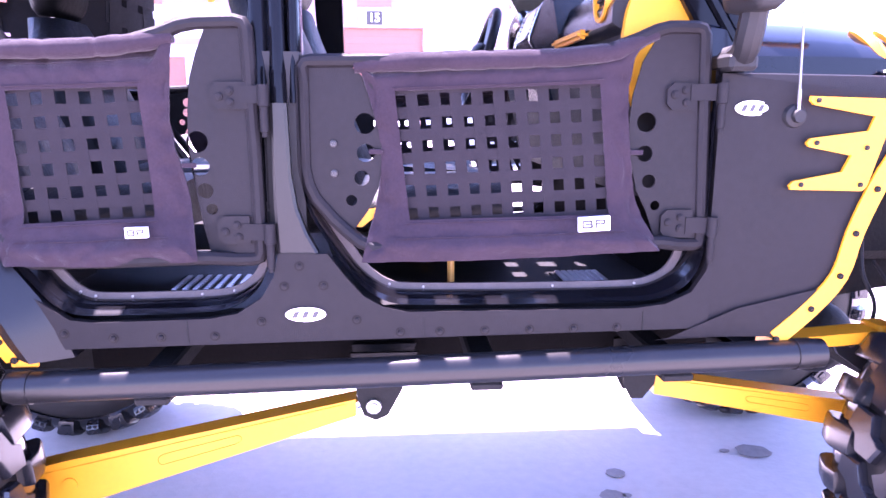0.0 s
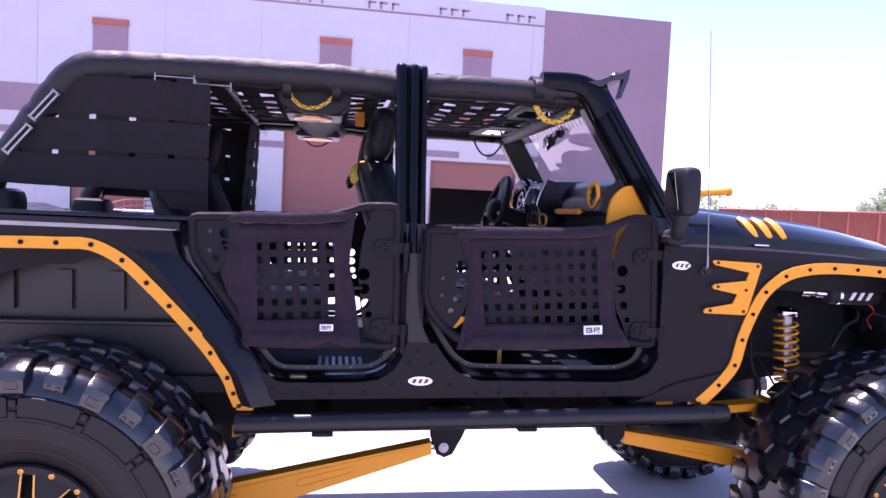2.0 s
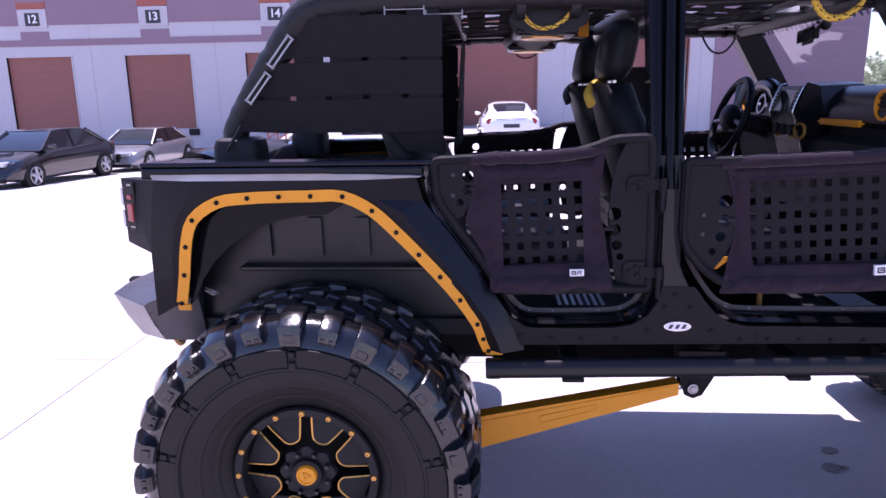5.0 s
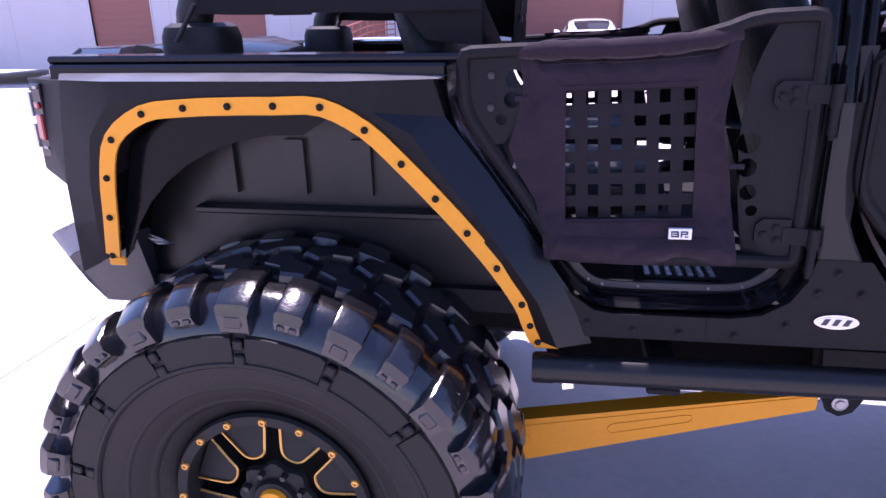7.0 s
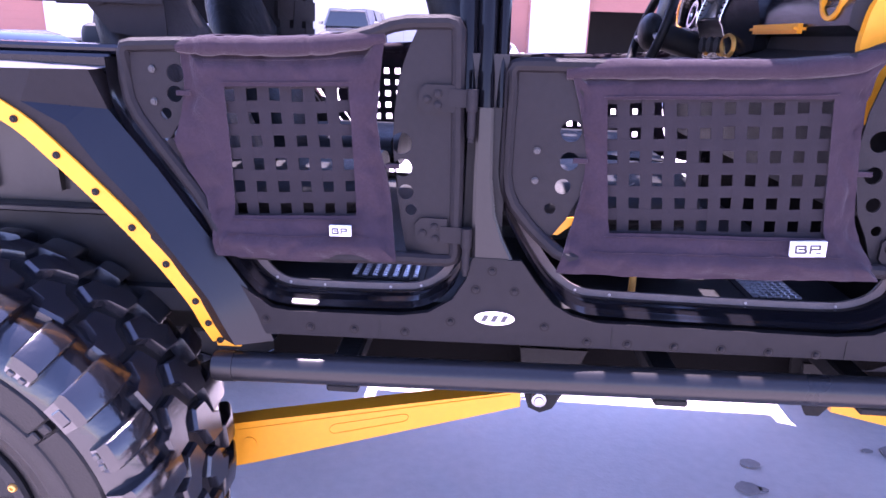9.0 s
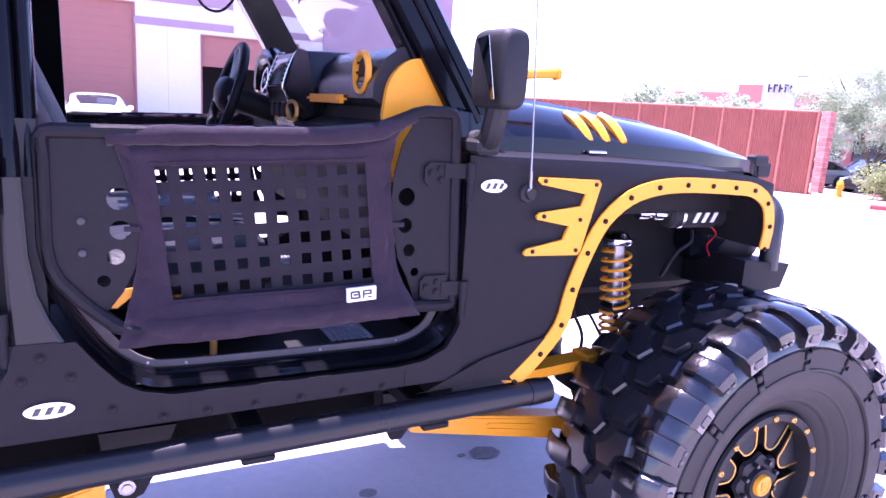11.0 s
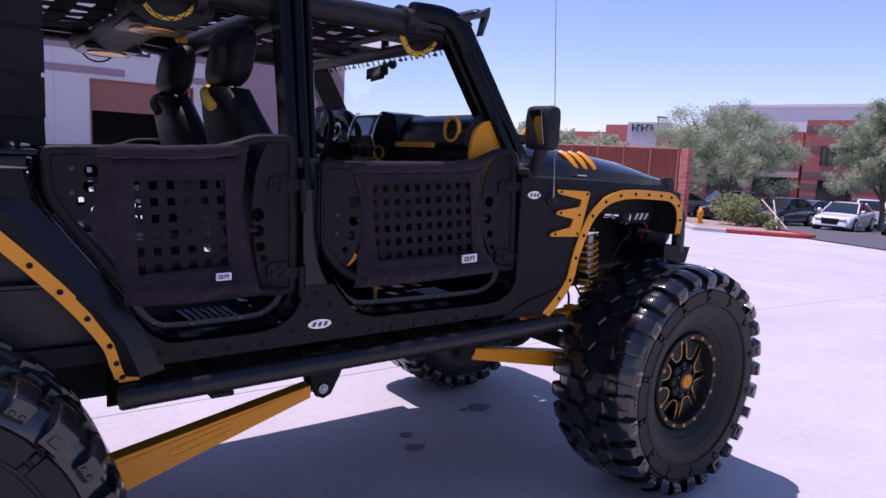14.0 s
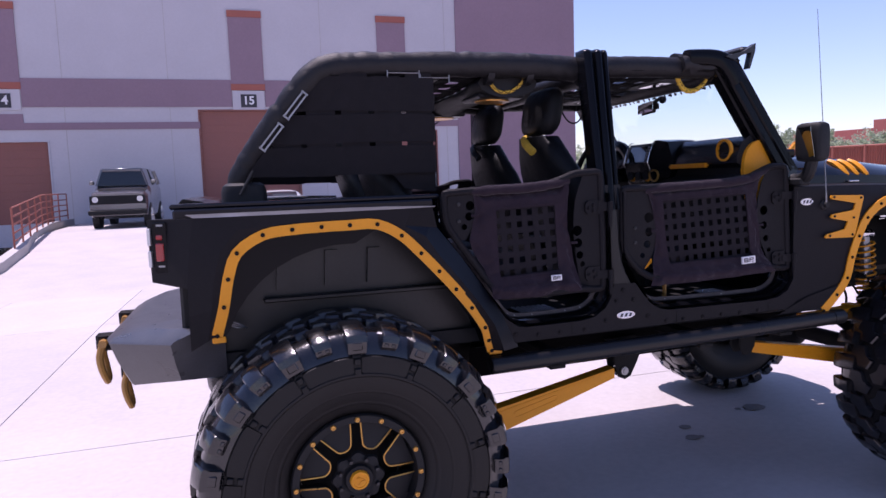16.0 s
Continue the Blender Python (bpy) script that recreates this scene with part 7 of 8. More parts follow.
for x in (-0.68, 0.05, 0.52):
    bm = bmesh.new()
    z = 1.995 if x < 0 else 2.0
    tube(bm, [(x - 0.010, 0.22, z), (x + 0.010, 0.22, z)], 0.0525 if x < 0 else 0.0475, 16)
    part("cover_strap", bm, NETBLACK, car, twin=True)


def webbing(bm, corner, nu, nv, fill_u, fill_v, sag=0.0, amp=0.003, wob=0.03):
    """A woven net between four corners: straps along u and v that pass over and under each other. fill: strap width over pitch."""
    a, b, c, d = (Vector(q) for q in corner)
    def P(u, v):
        return a * (1 - u) * (1 - v) + b * u * (1 - v) + c * u * v + d * (1 - u) * v
    nrm = (b - a).cross(d - a).normalized()
    def sagged(u, v):
        return P(u, v) + nrm * sag * math.sin(math.pi * u) * math.sin(math.pi * v)
    for k in range(nu):
        u0, u1 = (k + 0.5 - fill_u / 2) / nu, (k + 0.5 + fill_u / 2) / nu
        pts = []
        for j in range(2 * nv + 1):
            v = j / (2 * nv)
            off = nrm * amp * (1 if (j // 2 + k) % 2 == 0 else -1) * (1 if j % 2 else 0)
            w_ = wob / nu * noise.noise((k * 3.1, j * 0.3, nu))
            pts.append([sagged(u0 + w_, v) + off, sagged(u1 + w_, v) + off, sagged(u1 + w_, v) + off + nrm * 0.0025, sagged(u0 + w_, v) + off + nrm * 0.0025])
        loft(bm, pts)
    for k in range(nv):
        v0, v1 = (k + 0.5 - fill_v / 2) / nv, (k + 0.5 + fill_v / 2) / nv
        pts = []
        for j in range(2 * nu + 1):
            u = j / (2 * nu)
            off = nrm * amp * (-1 if (j // 2 + k) % 2 == 0 else 1) * (1 if j % 2 else 0)
            w_ = wob / nv * noise.noise((k * 2.3 + 9, j * 0.3, nv))
            pts.append([sagged(u, v0 + w_) + off, sagged(u, v1 + w_) + off, sagged(u, v1 + w_) + off + nrm * 0.0025, sagged(u, v0 + w_) + off + nrm * 0.0025])
        loft(bm, pts)


# side net of wide straps, nearly closed, cut slantwise along the roll bar
def net_y(x):
    return 0.165 + 0.27 * max(0.0, -1.1 - x)


def net_edge(z):
    return -1.445 + 0.265 * (z - 1.585) / 0.345


bm = bmesh.new()
for k in range(6):
    xb, xa = -0.742 - 0.126 * k, -0.742 - 0.126 * k - 0.104
    ztop = min(1.955, 1.585 + 0.345 * (xa + 0.03 + 1.445) / 0.265) if xa < -1.18 else 1.955
    if ztop < 1.60:
        continue
    n, rows = 10, []
    for j in range(n + 1):
        z = 1.583 - 0.012 * (k % 2) + (ztop - 1.583) * j / n
        xl = min(max(xa, net_edge(z)), xb - 0.01)
        y = 0.0012 * (1 if (j // 2 + k) % 2 else -1)
        rows.append([(xl, net_y(xl) + y, z), (xb, net_y(xb) + y, z), (xb, net_y(xb) + y + 0.003, z), (xl, net_y(xl) + y + 0.003, z)])
    loft(bm, rows)
for j in range(3):
    z0, z1 = 1.575 + 0.119 * j, 1.575 + 0.119 * j + 0.106 + (0.02 if j == 2 else 0)
    n, rows = 14, []
    xl0, xl1 = net_edge(z0), net_edge(z1)
    for i in range(n + 1):
        f = i / n
        x, x1 = xl0 + (-0.735 - xl0) * f, xl1 + (-0.735 - xl1) * f
        y = -0.0045 + 0.0012 * (1 if (i // 2 + j) % 2 else -1)
        wv = 0.004 * noise.noise((x * 6, j * 3.0, 0.5))
        rows.append([(x, net_y(x) + y, z0 + wv), (x, net_y(x) + y + 0.003, z0 + wv), (x1, net_y(x1) + y + 0.003, z1 + wv), (x1, net_y(x1) + y, z1 + wv)])
    loft(bm, rows)
part("side_net", bm, SIDENET, car, "black side net of wide woven straps", twin=True, smooth=None)
bm = bmesh.new()
loft(bm, [[(-0.93, 0.172, 1.60), (-0.738, 0.172, 1.60), (-0.735, 0.172, 1.50), (-0.86, 0.172, 1.515)], [(-0.93, 0.176, 1.60), (-0.738, 0.176, 1.60), (-0.735, 0.176, 1.50), (-0.86, 0.176, 1.515)]])
part("net_skirt", bm, SIDENET, car, twin=True, smooth=None)
# curtain net behind the rear seats
bm = bmesh.new()
webbing(bm, [(-0.735, 0.95, 1.46), (-0.715, 1.38, 1.46), (-0.70, 1.38, 1.93), (-0.70, 0.95, 1.93)], 3, 5, 0.68, 0.72, 0.0, 0.002)
part("rear_net", bm, NETBLACK, car, "black hanging net", smooth=None)
# roof nets
bm = bmesh.new()
webbing(bm, [(0.02, 0.165, 1.975), (0.56, 0.165, 1.985), (0.56, MIRROR_Y - 0.165, 1.985), (0.02, MIRROR_Y - 0.165, 1.975)], 5, 10, 0.55, 0.58, -0.03, 0.003)
part("front_roof_net", bm, NETBLACK, car, "black woven roof net with square gaps", smooth=None)
bm = bmesh.new()
webbing(bm, [(-1.14, 0.165, 1.965), (-0.12, 0.165, 1.975), (-0.12, MIRROR_Y - 0.165, 1.975), (-1.14, MIRROR_Y - 0.165, 1.965)], 9, 10, 0.55, 0.58, -0.03, 0.003)
part("rear_roof_net", bm, NETBLACK, car, "black woven roof net with square gaps", smooth=None)
# light bracket at the header corner
bm = bmesh.new()
plate(bm, [(0.575, 2.035), (0.675, 2.06), (0.735, 2.095), (0.732, 2.06), (0.705, 1.985), (0.695, 1.985), (0.712, 2.055), (0.665, 2.045), (0.625, 2.02)], (), 0.10, 0.13)
box(bm, 0.675, 0.728, 0.12, MIRROR_Y - 0.17, 2.055, 2.085, 0.012)
part("header_bracket", bm, SATIN, car, "black light-bar bracket on the header", twin=False)

# ---- tube doors with canvas bags and nets ----


def along(pts, f):
    """A point at share f of a polyline's length."""
    p = [Vector((a, 0, b)) for a, b in pts]
    ls = [(q - r).length for q, r in zip(p[1:], p)]
    s = f * sum(ls)
    for q, r, d in zip(p, p[1:], ls):
        if s <= d:
            return q.lerp(r, s / d)
        s -= d
    return p[-1]


def tube_door(name, dy, frame, latch, latch_holes, latch_bolts, plate_, plate_holes, bag, win, holes, net_n, tag, hinges, hx_body):
    """A half door whose plates lie dy in from the armour: bent tube, two drilled plates, a canvas bag with a net window, strap hinges."""
    x_lo, x_hi = min(x for x, z in frame), max(x for x, z in frame)
    def kick(x, z):
        """The lower tube stands proud of the sill, so that daylight falls through behind it."""
        span = min(1.0, max(0.0, (x_hi - 0.05 - x) / 0.05)) * min(1.0, max(0.0, (x - x_lo - 0.08) / 0.04))
        return 0.028 * span * min(1.0, max(0.0, (1.19 - z) / 0.08))
    bm = bmesh.new()
    run = []
    for (xa, za), (xb, zb) in zip(frame, frame[1:] + frame[:1]):
        n = max(1, int(math.hypot(xb - xa, zb - za) / 0.03))
        run += [(xa + (xb - xa) * k / n, za + (zb - za) * k / n) for k in range(n)]
    tube(bm, [(x, dy + 0.010 - kick(x, z), z + 0.4 * kick(x, z)) for x, z in run], 0.0145, 10, closed=True)
    door = part(name, bm, ARMOUR, car, "black tube half door with a plum canvas bag and woven net", twin=True)
    bm = bmesh.new()
    plate(bm, latch, [circle(x, z, r, 20) for x, z, r in latch_holes], dy + 0.006, dy + 0.011)
    part("latch_plate", bm, ARMOUR, door, twin=True, smooth=20)
    bm = bmesh.new()
    plate(bm, plate_, [circle(x, z, r, 20) for x, z, r in plate_holes], dy + 0.006, dy + 0.011)
    part("hinge_plate", bm, ARMOUR, door, twin=True, smooth=20)
    # small catches that hold the bag's edges to the holes
    for (x, z, r), s in ((latch_holes[1], 1), (plate_holes[1], -1)):
        bm = bmesh.new()
        box(bm, x + s * 0.006, x + s * 0.034, dy - 0.001, dy + 0.003, z - 0.002, z + 0.008, 0.001)
        part("bag_strap", bm, FABRIC, door, "short canvas strap", twin=True, smooth=None)
    # canvas: slack cloth between the bag's outline and the net window
    (wtl, wtr, wbr, wbl) = win
    inner = (wtl, wtr, wbr, wbl)
    def cloth(k, f, t):
        o = along(bag[k], f)
        a, b = inner[k], inner[(k + 1) % 4]
        i = Vector((a[0] + (b[0] - a[0]) * f, 0, a[1] + (b[1] - a[1]) * f))
        v = o.lerp(i, t)
        fold = 0.013 * noise.noise(Vector((v.x * 15, v.z * 8, 3.0 + dy))) + 0.006 * noise.noise(Vector((v.x * 40 + v.z * 18, v.z * 34, 7.0)))
        # creases fan out from the corners and run down from the roll
        crease = 1 - min(1.0, abs(noise.noise(Vector((v.x * 9 + v.z * 7, v.z * 15 - v.x * 6, 5.0 + dy)))) * 5.5)
        y = dy - 0.004 + fold * (1 - 0.6 * t) + 0.011 * crease * (1 - t) * min(1.0, t * 5)
        if k == 0:
            f_ = min(1.0, max(0.0, (t - 0.36) / 0.3))
            y += 0.020 * (1 - f_ * f_ * (3 - 2 * f_))
        elif k == 2:
            y -= 0.011 * math.exp(-((t - 0.28) / 0.2) ** 2)
        else:
            y += 0.006 * (1 - t) ** 3
        return Vector((v.x, y - 1.1 * kick(v.x, v.z), v.z + 0.4 * kick(v.x, v.z)))
    bm = bmesh.new()
    deep = 14
    cols = []
    for k, n in enumerate((64, 36, 44, 36)):
        cols += [[cloth(k, i / n, t / deep) for t in range(deep + 1)] for i in range(n)]
    cols.append(cols[0])
    loft(bm, cols, close=False, cap=False)
    bmesh.ops.remove_doubles(bm, verts=bm.verts[:], dist=0.0001)
    bmesh.ops.solidify(bm, geom=bm.faces[:], thickness=0.003)
    part("canvas_bag", bm, FABRIC, door, "dark plum canvas door bag with a rolled top", twin=True, smooth=70)
    # stitched seams round the net and along the lower hem
    for k, f0, f1, depth in ((0, 0.0, 1.0, 0.92), (2, 0.0, 1.0, 0.92), (2, 0.02, 0.98, 0.55), (0, 0.02, 0.98, 0.48)):
        bm = bmesh.new()
        tube(bm, [cloth(k, f0 + (f1 - f0) * i / 40, depth) + Vector((0, -0.0022, 0)) for i in range(41)], 0.0011, 5)
        part("seam", bm, FABRIC, door, "stitched seam", twin=True)
    # rolled top over the tube, pinched where it is gathered
    bm = bmesh.new()
    n = 90
    line = []
    for i in range(n + 1):
        q = along(bag[0], i / n)
        line.append(Vector((q.x, dy + 0.008 + 0.003 * noise.noise(Vector((q.x * 20, 1, 1))), q.z - 0.020)))
    rad = []
    for i, q in enumerate(line):
        pinch = max(0.0, 1 - abs(noise.noise(Vector((q.x * 13, 2.0, dy * 9)))) * 9)
        rad.append(0.0195 * (1 + 0.05 * noise.noise(Vector((q.x * 24, 4.0, 0)))) * (1 - 0.13 * pinch) * min(1.0, 0.62 + 3.0 * min(i, n - i) / n))
    tube(bm, line, rad, 18, rough=0.07)
    part("rolled_hem", bm, FABRIC, door, twin=True, smooth=80)
    # woven net; its lattice of gaps runs on under the canvas by one pitch
    (ha, hb, hc, hd) = (Vector((a, 0, b)) for a, b in holes)
    nx, nz = net_n
    def at(u, v):
        return ha * (1 - u) * (1 - v) + hb * u * (1 - v) + hc * u * v + hd * (1 - u) * v
    eu, ev = 1 / (nx - 1), 1 / (nz - 1)
    bm = bmesh.new()
    cs = [at(-eu, 1 + ev), at(1 + eu, 1 + ev), at(1 + eu, -ev), at(-eu, -ev)]
    webbing(bm, [q + Vector((0, dy + 0.007, 0)) for q in cs], nx + 1, nz + 1, 0.53, 0.50, 0.0, 0.0006, wob=0.07)
    part("woven_net", bm, WEB, door, "black woven strap net", twin=True, smooth=None)
    # white maker's tag with dark marks
    bm = bmesh.new()
    tx, tz, tw, th, ta = tag
    m = Matrix.Translation((tx, dy - 0.021 - 1.1 * kick(tx, tz), tz + 0.4 * kick(tx, tz))) @ pose(0, 0, 0, 0, -ta, 0)
    box(bm, -tw / 2, tw / 2, -0.001, 0.008, -th / 2, th / 2, m=m)
    tg = part("maker_tag", bm, WHITE, door, "small white tag with dark marks", twin=True, smooth=None)
    bm = bmesh.new()
    for (a, b, c, d) in ((-0.40, -0.34, -0.28, 0.28), (-0.34, -0.10, 0.16, 0.30), (-0.34, -0.08, -0.30, -0.16), (-0.30, -0.08, -0.05, 0.07), (-0.12, -0.05, -0.26, 0.0), (-0.13, -0.07, 0.04, 0.26), (0.02, 0.34, 0.18, 0.3), (0.02, 0.08, -0.3, 0.18), (0.28, 0.34, -0.02, 0.2), (0.08, 0.32, -0.06, 0.06), (0.2, 0.36, -0.30, -0.2)):
        box(bm, a * tw, b * tw, -0.0025, -0.001, c * th, d * th, m=m)
    part("tag_mark", bm, INK, tg, twin=True, smooth=None)
    # strap hinges: a rounded leaf with three bolts, a strap to the body, a knuckle and its pin
    for x0, x1, z0, z1, zs, pins in hinges:
        bm = bmesh.new()
        cz = (z0 + z1) / 2
        plate(bm, [(x0 + 0.012, z0), (x1, z0), (x1, z1), (x0 + 0.012, z1), (x0, z1 - 0.012), (x0, z0 + 0.012)], (), dy - 0.002, dy + 0.008)
        loft(bm, [[(xx, yy, zs - 0.017), (xx, yy + 0.009, zs - 0.017), (xx, yy + 0.009, zs + 0.017), (xx, yy, zs + 0.017)] for xx, yy in ((x1 - 0.014, dy - 0.004), (hx_body - 0.02, dy - 0.006), (hx_body, dy - 0.016))])
        hg = part("hinge", bm, ARMOUR, door, "black bolted strap hinge", twin=True)
        bm = bmesh.new()
        tube(bm, [(hx_body, dy - 0.014, zs + 0.019), (hx_body, dy - 0.014, zs - 0.022), (hx_body, dy - 0.014, zs - 0.023), (hx_body, dy - 0.014, zs - 0.072), (hx_body, dy - 0.014, zs - 0.073), (hx_body, dy - 0.014, zs - 0.082)], [0.0115, 0.0115, 0.0085, 0.0085, 0.006, 0.006], 12)
        part("hinge_pin", bm, ARMOUR, hg, "turned hinge pin", twin=True)
        bolts(hg, [(x, dy - 0.002, z) for x, z in pins], 0.0085, ARMOUR, 0.006)
    bolts(door, [(x, dy + 0.006, z) for x, z in latch_bolts], 0.0075, SATIN)


tube_door("front_door", 0.012,
          [(0.008, 1.468), (0.013, 1.479), (0.024, 1.482), (0.104, 1.483), (0.30, 1.486), (0.50, 1.494), (0.63, 1.508), (0.69, 1.530), (0.725, 1.546), (0.752, 1.553), (0.806, 1.553), (0.820, 1.550), (0.827, 1.538), (0.838, 1.30), (0.848, 1.116), (0.845, 1.106), (0.834, 1.102), (0.746, 1.102), (0.40, 1.098), (0.145, 1.098), (0.118, 1.110), (0.061, 1.166), (0.026, 1.208), (0.012, 1.238), (0.006, 1.275)],
          [(0.015, 1.470), (0.105, 1.471), (0.146, 1.436), (0.163, 1.348), (0.167, 1.28), (0.154, 1.228), (0.132, 1.181), (0.101, 1.14), (0.071, 1.168), (0.021, 1.222), (0.010, 1.269)],
          [(0.129, 1.36, 0.021), (0.13, 1.301, 0.0185), (0.121, 1.25, 0.0155), (0.099, 1.204, 0.0115)], [(0.065, 1.32), (0.065, 1.26)],
          [(0.807, 1.546), (0.732, 1.543), (0.698, 1.484), (0.681, 1.416), (0.676, 1.359), (0.681, 1.294), (0.699, 1.221), (0.723, 1.176), (0.748, 1.110), (0.843, 1.109), (0.834, 1.36), (0.822, 1.53)],
          [(0.713, 1.363, 0.0205), (0.713, 1.298, 0.017), (0.725, 1.24, 0.0145), (0.742, 1.188, 0.0105)],
          ([(0.110, 1.490), (0.193, 1.500), (0.361, 1.505), (0.533, 1.511), (0.637, 1.523), (0.688, 1.543), (0.726, 1.559)],
           [(0.726, 1.559), (0.68, 1.495), (0.672, 1.439), (0.671, 1.382), (0.68, 1.289), (0.692, 1.218), (0.712, 1.158), (0.741, 1.087)],
           [(0.741, 1.087), (0.427, 1.072), (0.118, 1.070)],
           [(0.118, 1.070), (0.14, 1.152), (0.157, 1.228), (0.162, 1.285), (0.158, 1.336), (0.145, 1.392), (0.129, 1.447), (0.110, 1.490)]),
          [(0.190, 1.424), (0.608, 1.440), (0.638, 1.170), (0.218, 1.161)], [(0.202, 1.405), (0.603, 1.423), (0.624, 1.192), (0.225, 1.176)], (10, 6),
          (0.599, 1.151, 0.066, 0.030, 3),
          [(0.751, 0.814, 1.388, 1.442, 1.424, [(0.767, 1.419), (0.789, 1.428), (0.792, 1.403)]), (0.754, 0.822, 1.120, 1.179, 1.146, [(0.77, 1.153), (0.796, 1.163), (0.796, 1.14)])], 0.862)
tube_door("rear_door", 0.008,
          [(-0.754, 1.480), (-0.750, 1.491), (-0.738, 1.494), (-0.65, 1.498), (-0.45, 1.501), (-0.33, 1.512), (-0.26, 1.532), (-0.225, 1.546), (-0.195, 1.552), (-0.118, 1.555), (-0.104, 1.552), (-0.097, 1.540), (-0.090, 1.30), (-0.088, 1.10), (-0.092, 1.088), (-0.104, 1.084), (-0.212, 1.082), (-0.40, 1.077), (-0.53, 1.077), (-0.553, 1.086), (-0.629, 1.207), (-0.697, 1.30), (-0.736, 1.357), (-0.750, 1.390), (-0.755, 1.43)],
          [(-0.74, 1.482), (-0.641, 1.485), (-0.629, 1.422), (-0.64, 1.367), (-0.672, 1.316), (-0.697, 1.312), (-0.728, 1.358), (-0.744, 1.419)],
          [(-0.652, 1.443, 0.018), (-0.657, 1.403, 0.016), (-0.678, 1.364, 0.0115)], [(-0.698, 1.45), (-0.699, 1.387)],
          [(-0.105, 1.548), (-0.176, 1.540), (-0.195, 1.496), (-0.21, 1.448), (-0.218, 1.383), (-0.221, 1.317), (-0.213, 1.238), (-0.201, 1.156), (-0.188, 1.090), (-0.092, 1.092)],
          [(-0.203, 1.324, 0.021), (-0.200, 1.275, 0.0185), (-0.193, 1.226, 0.0155), (-0.182, 1.189, 0.0115)],
          ([(-0.645, 1.515), (-0.543, 1.519), (-0.455, 1.520), (-0.368, 1.525), (-0.303, 1.533), (-0.236, 1.544)],
           [(-0.236, 1.544), (-0.242, 1.478), (-0.248, 1.425), (-0.252, 1.371), (-0.246, 1.316), (-0.232, 1.26), (-0.222, 1.202), (-0.215, 1.143), (-0.206, 1.078)],
           [(-0.206, 1.078), (-0.391, 1.070), (-0.583, 1.074)],
           [(-0.583, 1.074), (-0.588, 1.132), (-0.605, 1.201), (-0.642, 1.259), (-0.662, 1.312), (-0.645, 1.367), (-0.633, 1.422), (-0.638, 1.476), (-0.645, 1.515)]),
          [(-0.552, 1.422), (-0.306, 1.431), (-0.292, 1.173), (-0.543, 1.161)], [(-0.546, 1.406), (-0.319, 1.414), (-0.303, 1.187), (-0.532, 1.176)], (6, 6),
          (-0.319, 1.143, 0.043, 0.021, 1),
          [(-0.17, -0.099, 1.388, 1.440, 1.416, [(-0.154, 1.412), (-0.133, 1.423), (-0.133, 1.401)]), (-0.172, -0.107, 1.118, 1.175, 1.142, [(-0.156, 1.143), (-0.133, 1.157), (-0.13, 1.132)])], -0.066)

bm = bmesh.new()
plate(bm, [(0.106, 1.148), (0.120, 1.147), (0.150, 1.172), (0.150, 1.186), (0.134, 1.184)], (), 0.026, 0.030)
part("pull_tab", bm, YELLOW, car, "yellow pull tab inside the front door", twin=True, smooth=None)

# ---- cabin ----


def seat(x, y, name, label, back_top=1.70, head=1.93):
    bm = bmesh.new()
    # back: rounded slab leaning rearwards
    loops = []
    for k in range(9):
        t = k / 8
        z = 1.16 + (back_top - 1.16) * t
        cx = x + 0.07 - 0.20 * t
        w = (0.255 + 0.02 * math.sin(math.pi * t)) * (1 - 0.5 * (max(0, t - 0.55) / 0.45) ** 2.4)
        th = 0.10 * (1 - 0.25 * t)
        loops.append([Vector((cx + th * math.cos(a) * (1 if math.cos(a) < 0 else 0.8), y + w * math.copysign(abs(math.sin(a)) ** 0.6, math.sin(a)), z + 0.02 * (t > 0.95))) for a in [2 * math.pi * j / 20 for j in range(20)]])
    loft(bm, loops)
    s = part(name, bm, LEATHER, car, label, smooth=60)
    bm = bmesh.new()
    loops = []
    for k in range(7):
        t = k / 6
        cx = x - 0.02 + 0.50 * t
        h = 0.07 * (1 - 0.3 * abs(t - 0.5))
        loops.append([Vector((cx, y + 0.24 * math.copysign(abs(math.cos(a)) ** 0.6, math.cos(a)), 1.14 + h * math.sin(a) + 0.02 * t)) for a in [2 * math.pi * j / 16 for j in range(16)]])
    loft(bm, loops)
    part("cushion", bm, LEATHER, s, smooth=60)
    bm = bmesh.new()
    loops = []
    hz = head - back_top - 0.03
    for k in range(11):
        t = k / 10
        z = back_top + 0.03 + hz * t
        w = 0.148 * (1 - 0.22 * abs(2 * t - 1.0) ** 4)
        cx = x - 0.135 + 0.035 * t
        loops.append([Vector((cx + 0.058 * (1 - 0.45 * abs(2 * t - 1) ** 4) * math.cos(a), y + w * math.copysign(abs(math.sin(a)) ** 0.55, math.sin(a)), z)) for a in [2 * math.pi * j / 18 for j in range(18)]])
    loft(bm, loops)
    part("headrest", bm, LEATHER, s, smooth=60)
    for dy in (-0.05, 0.05):
        bm = bmesh.new()
        tube(bm, [(x - 0.13, y + dy, back_top - 0.03), (x - 0.13, y + dy, back_top + 0.06)], 0.007, 8)
        part("headrest_post", bm, CHROME, s)
    return s


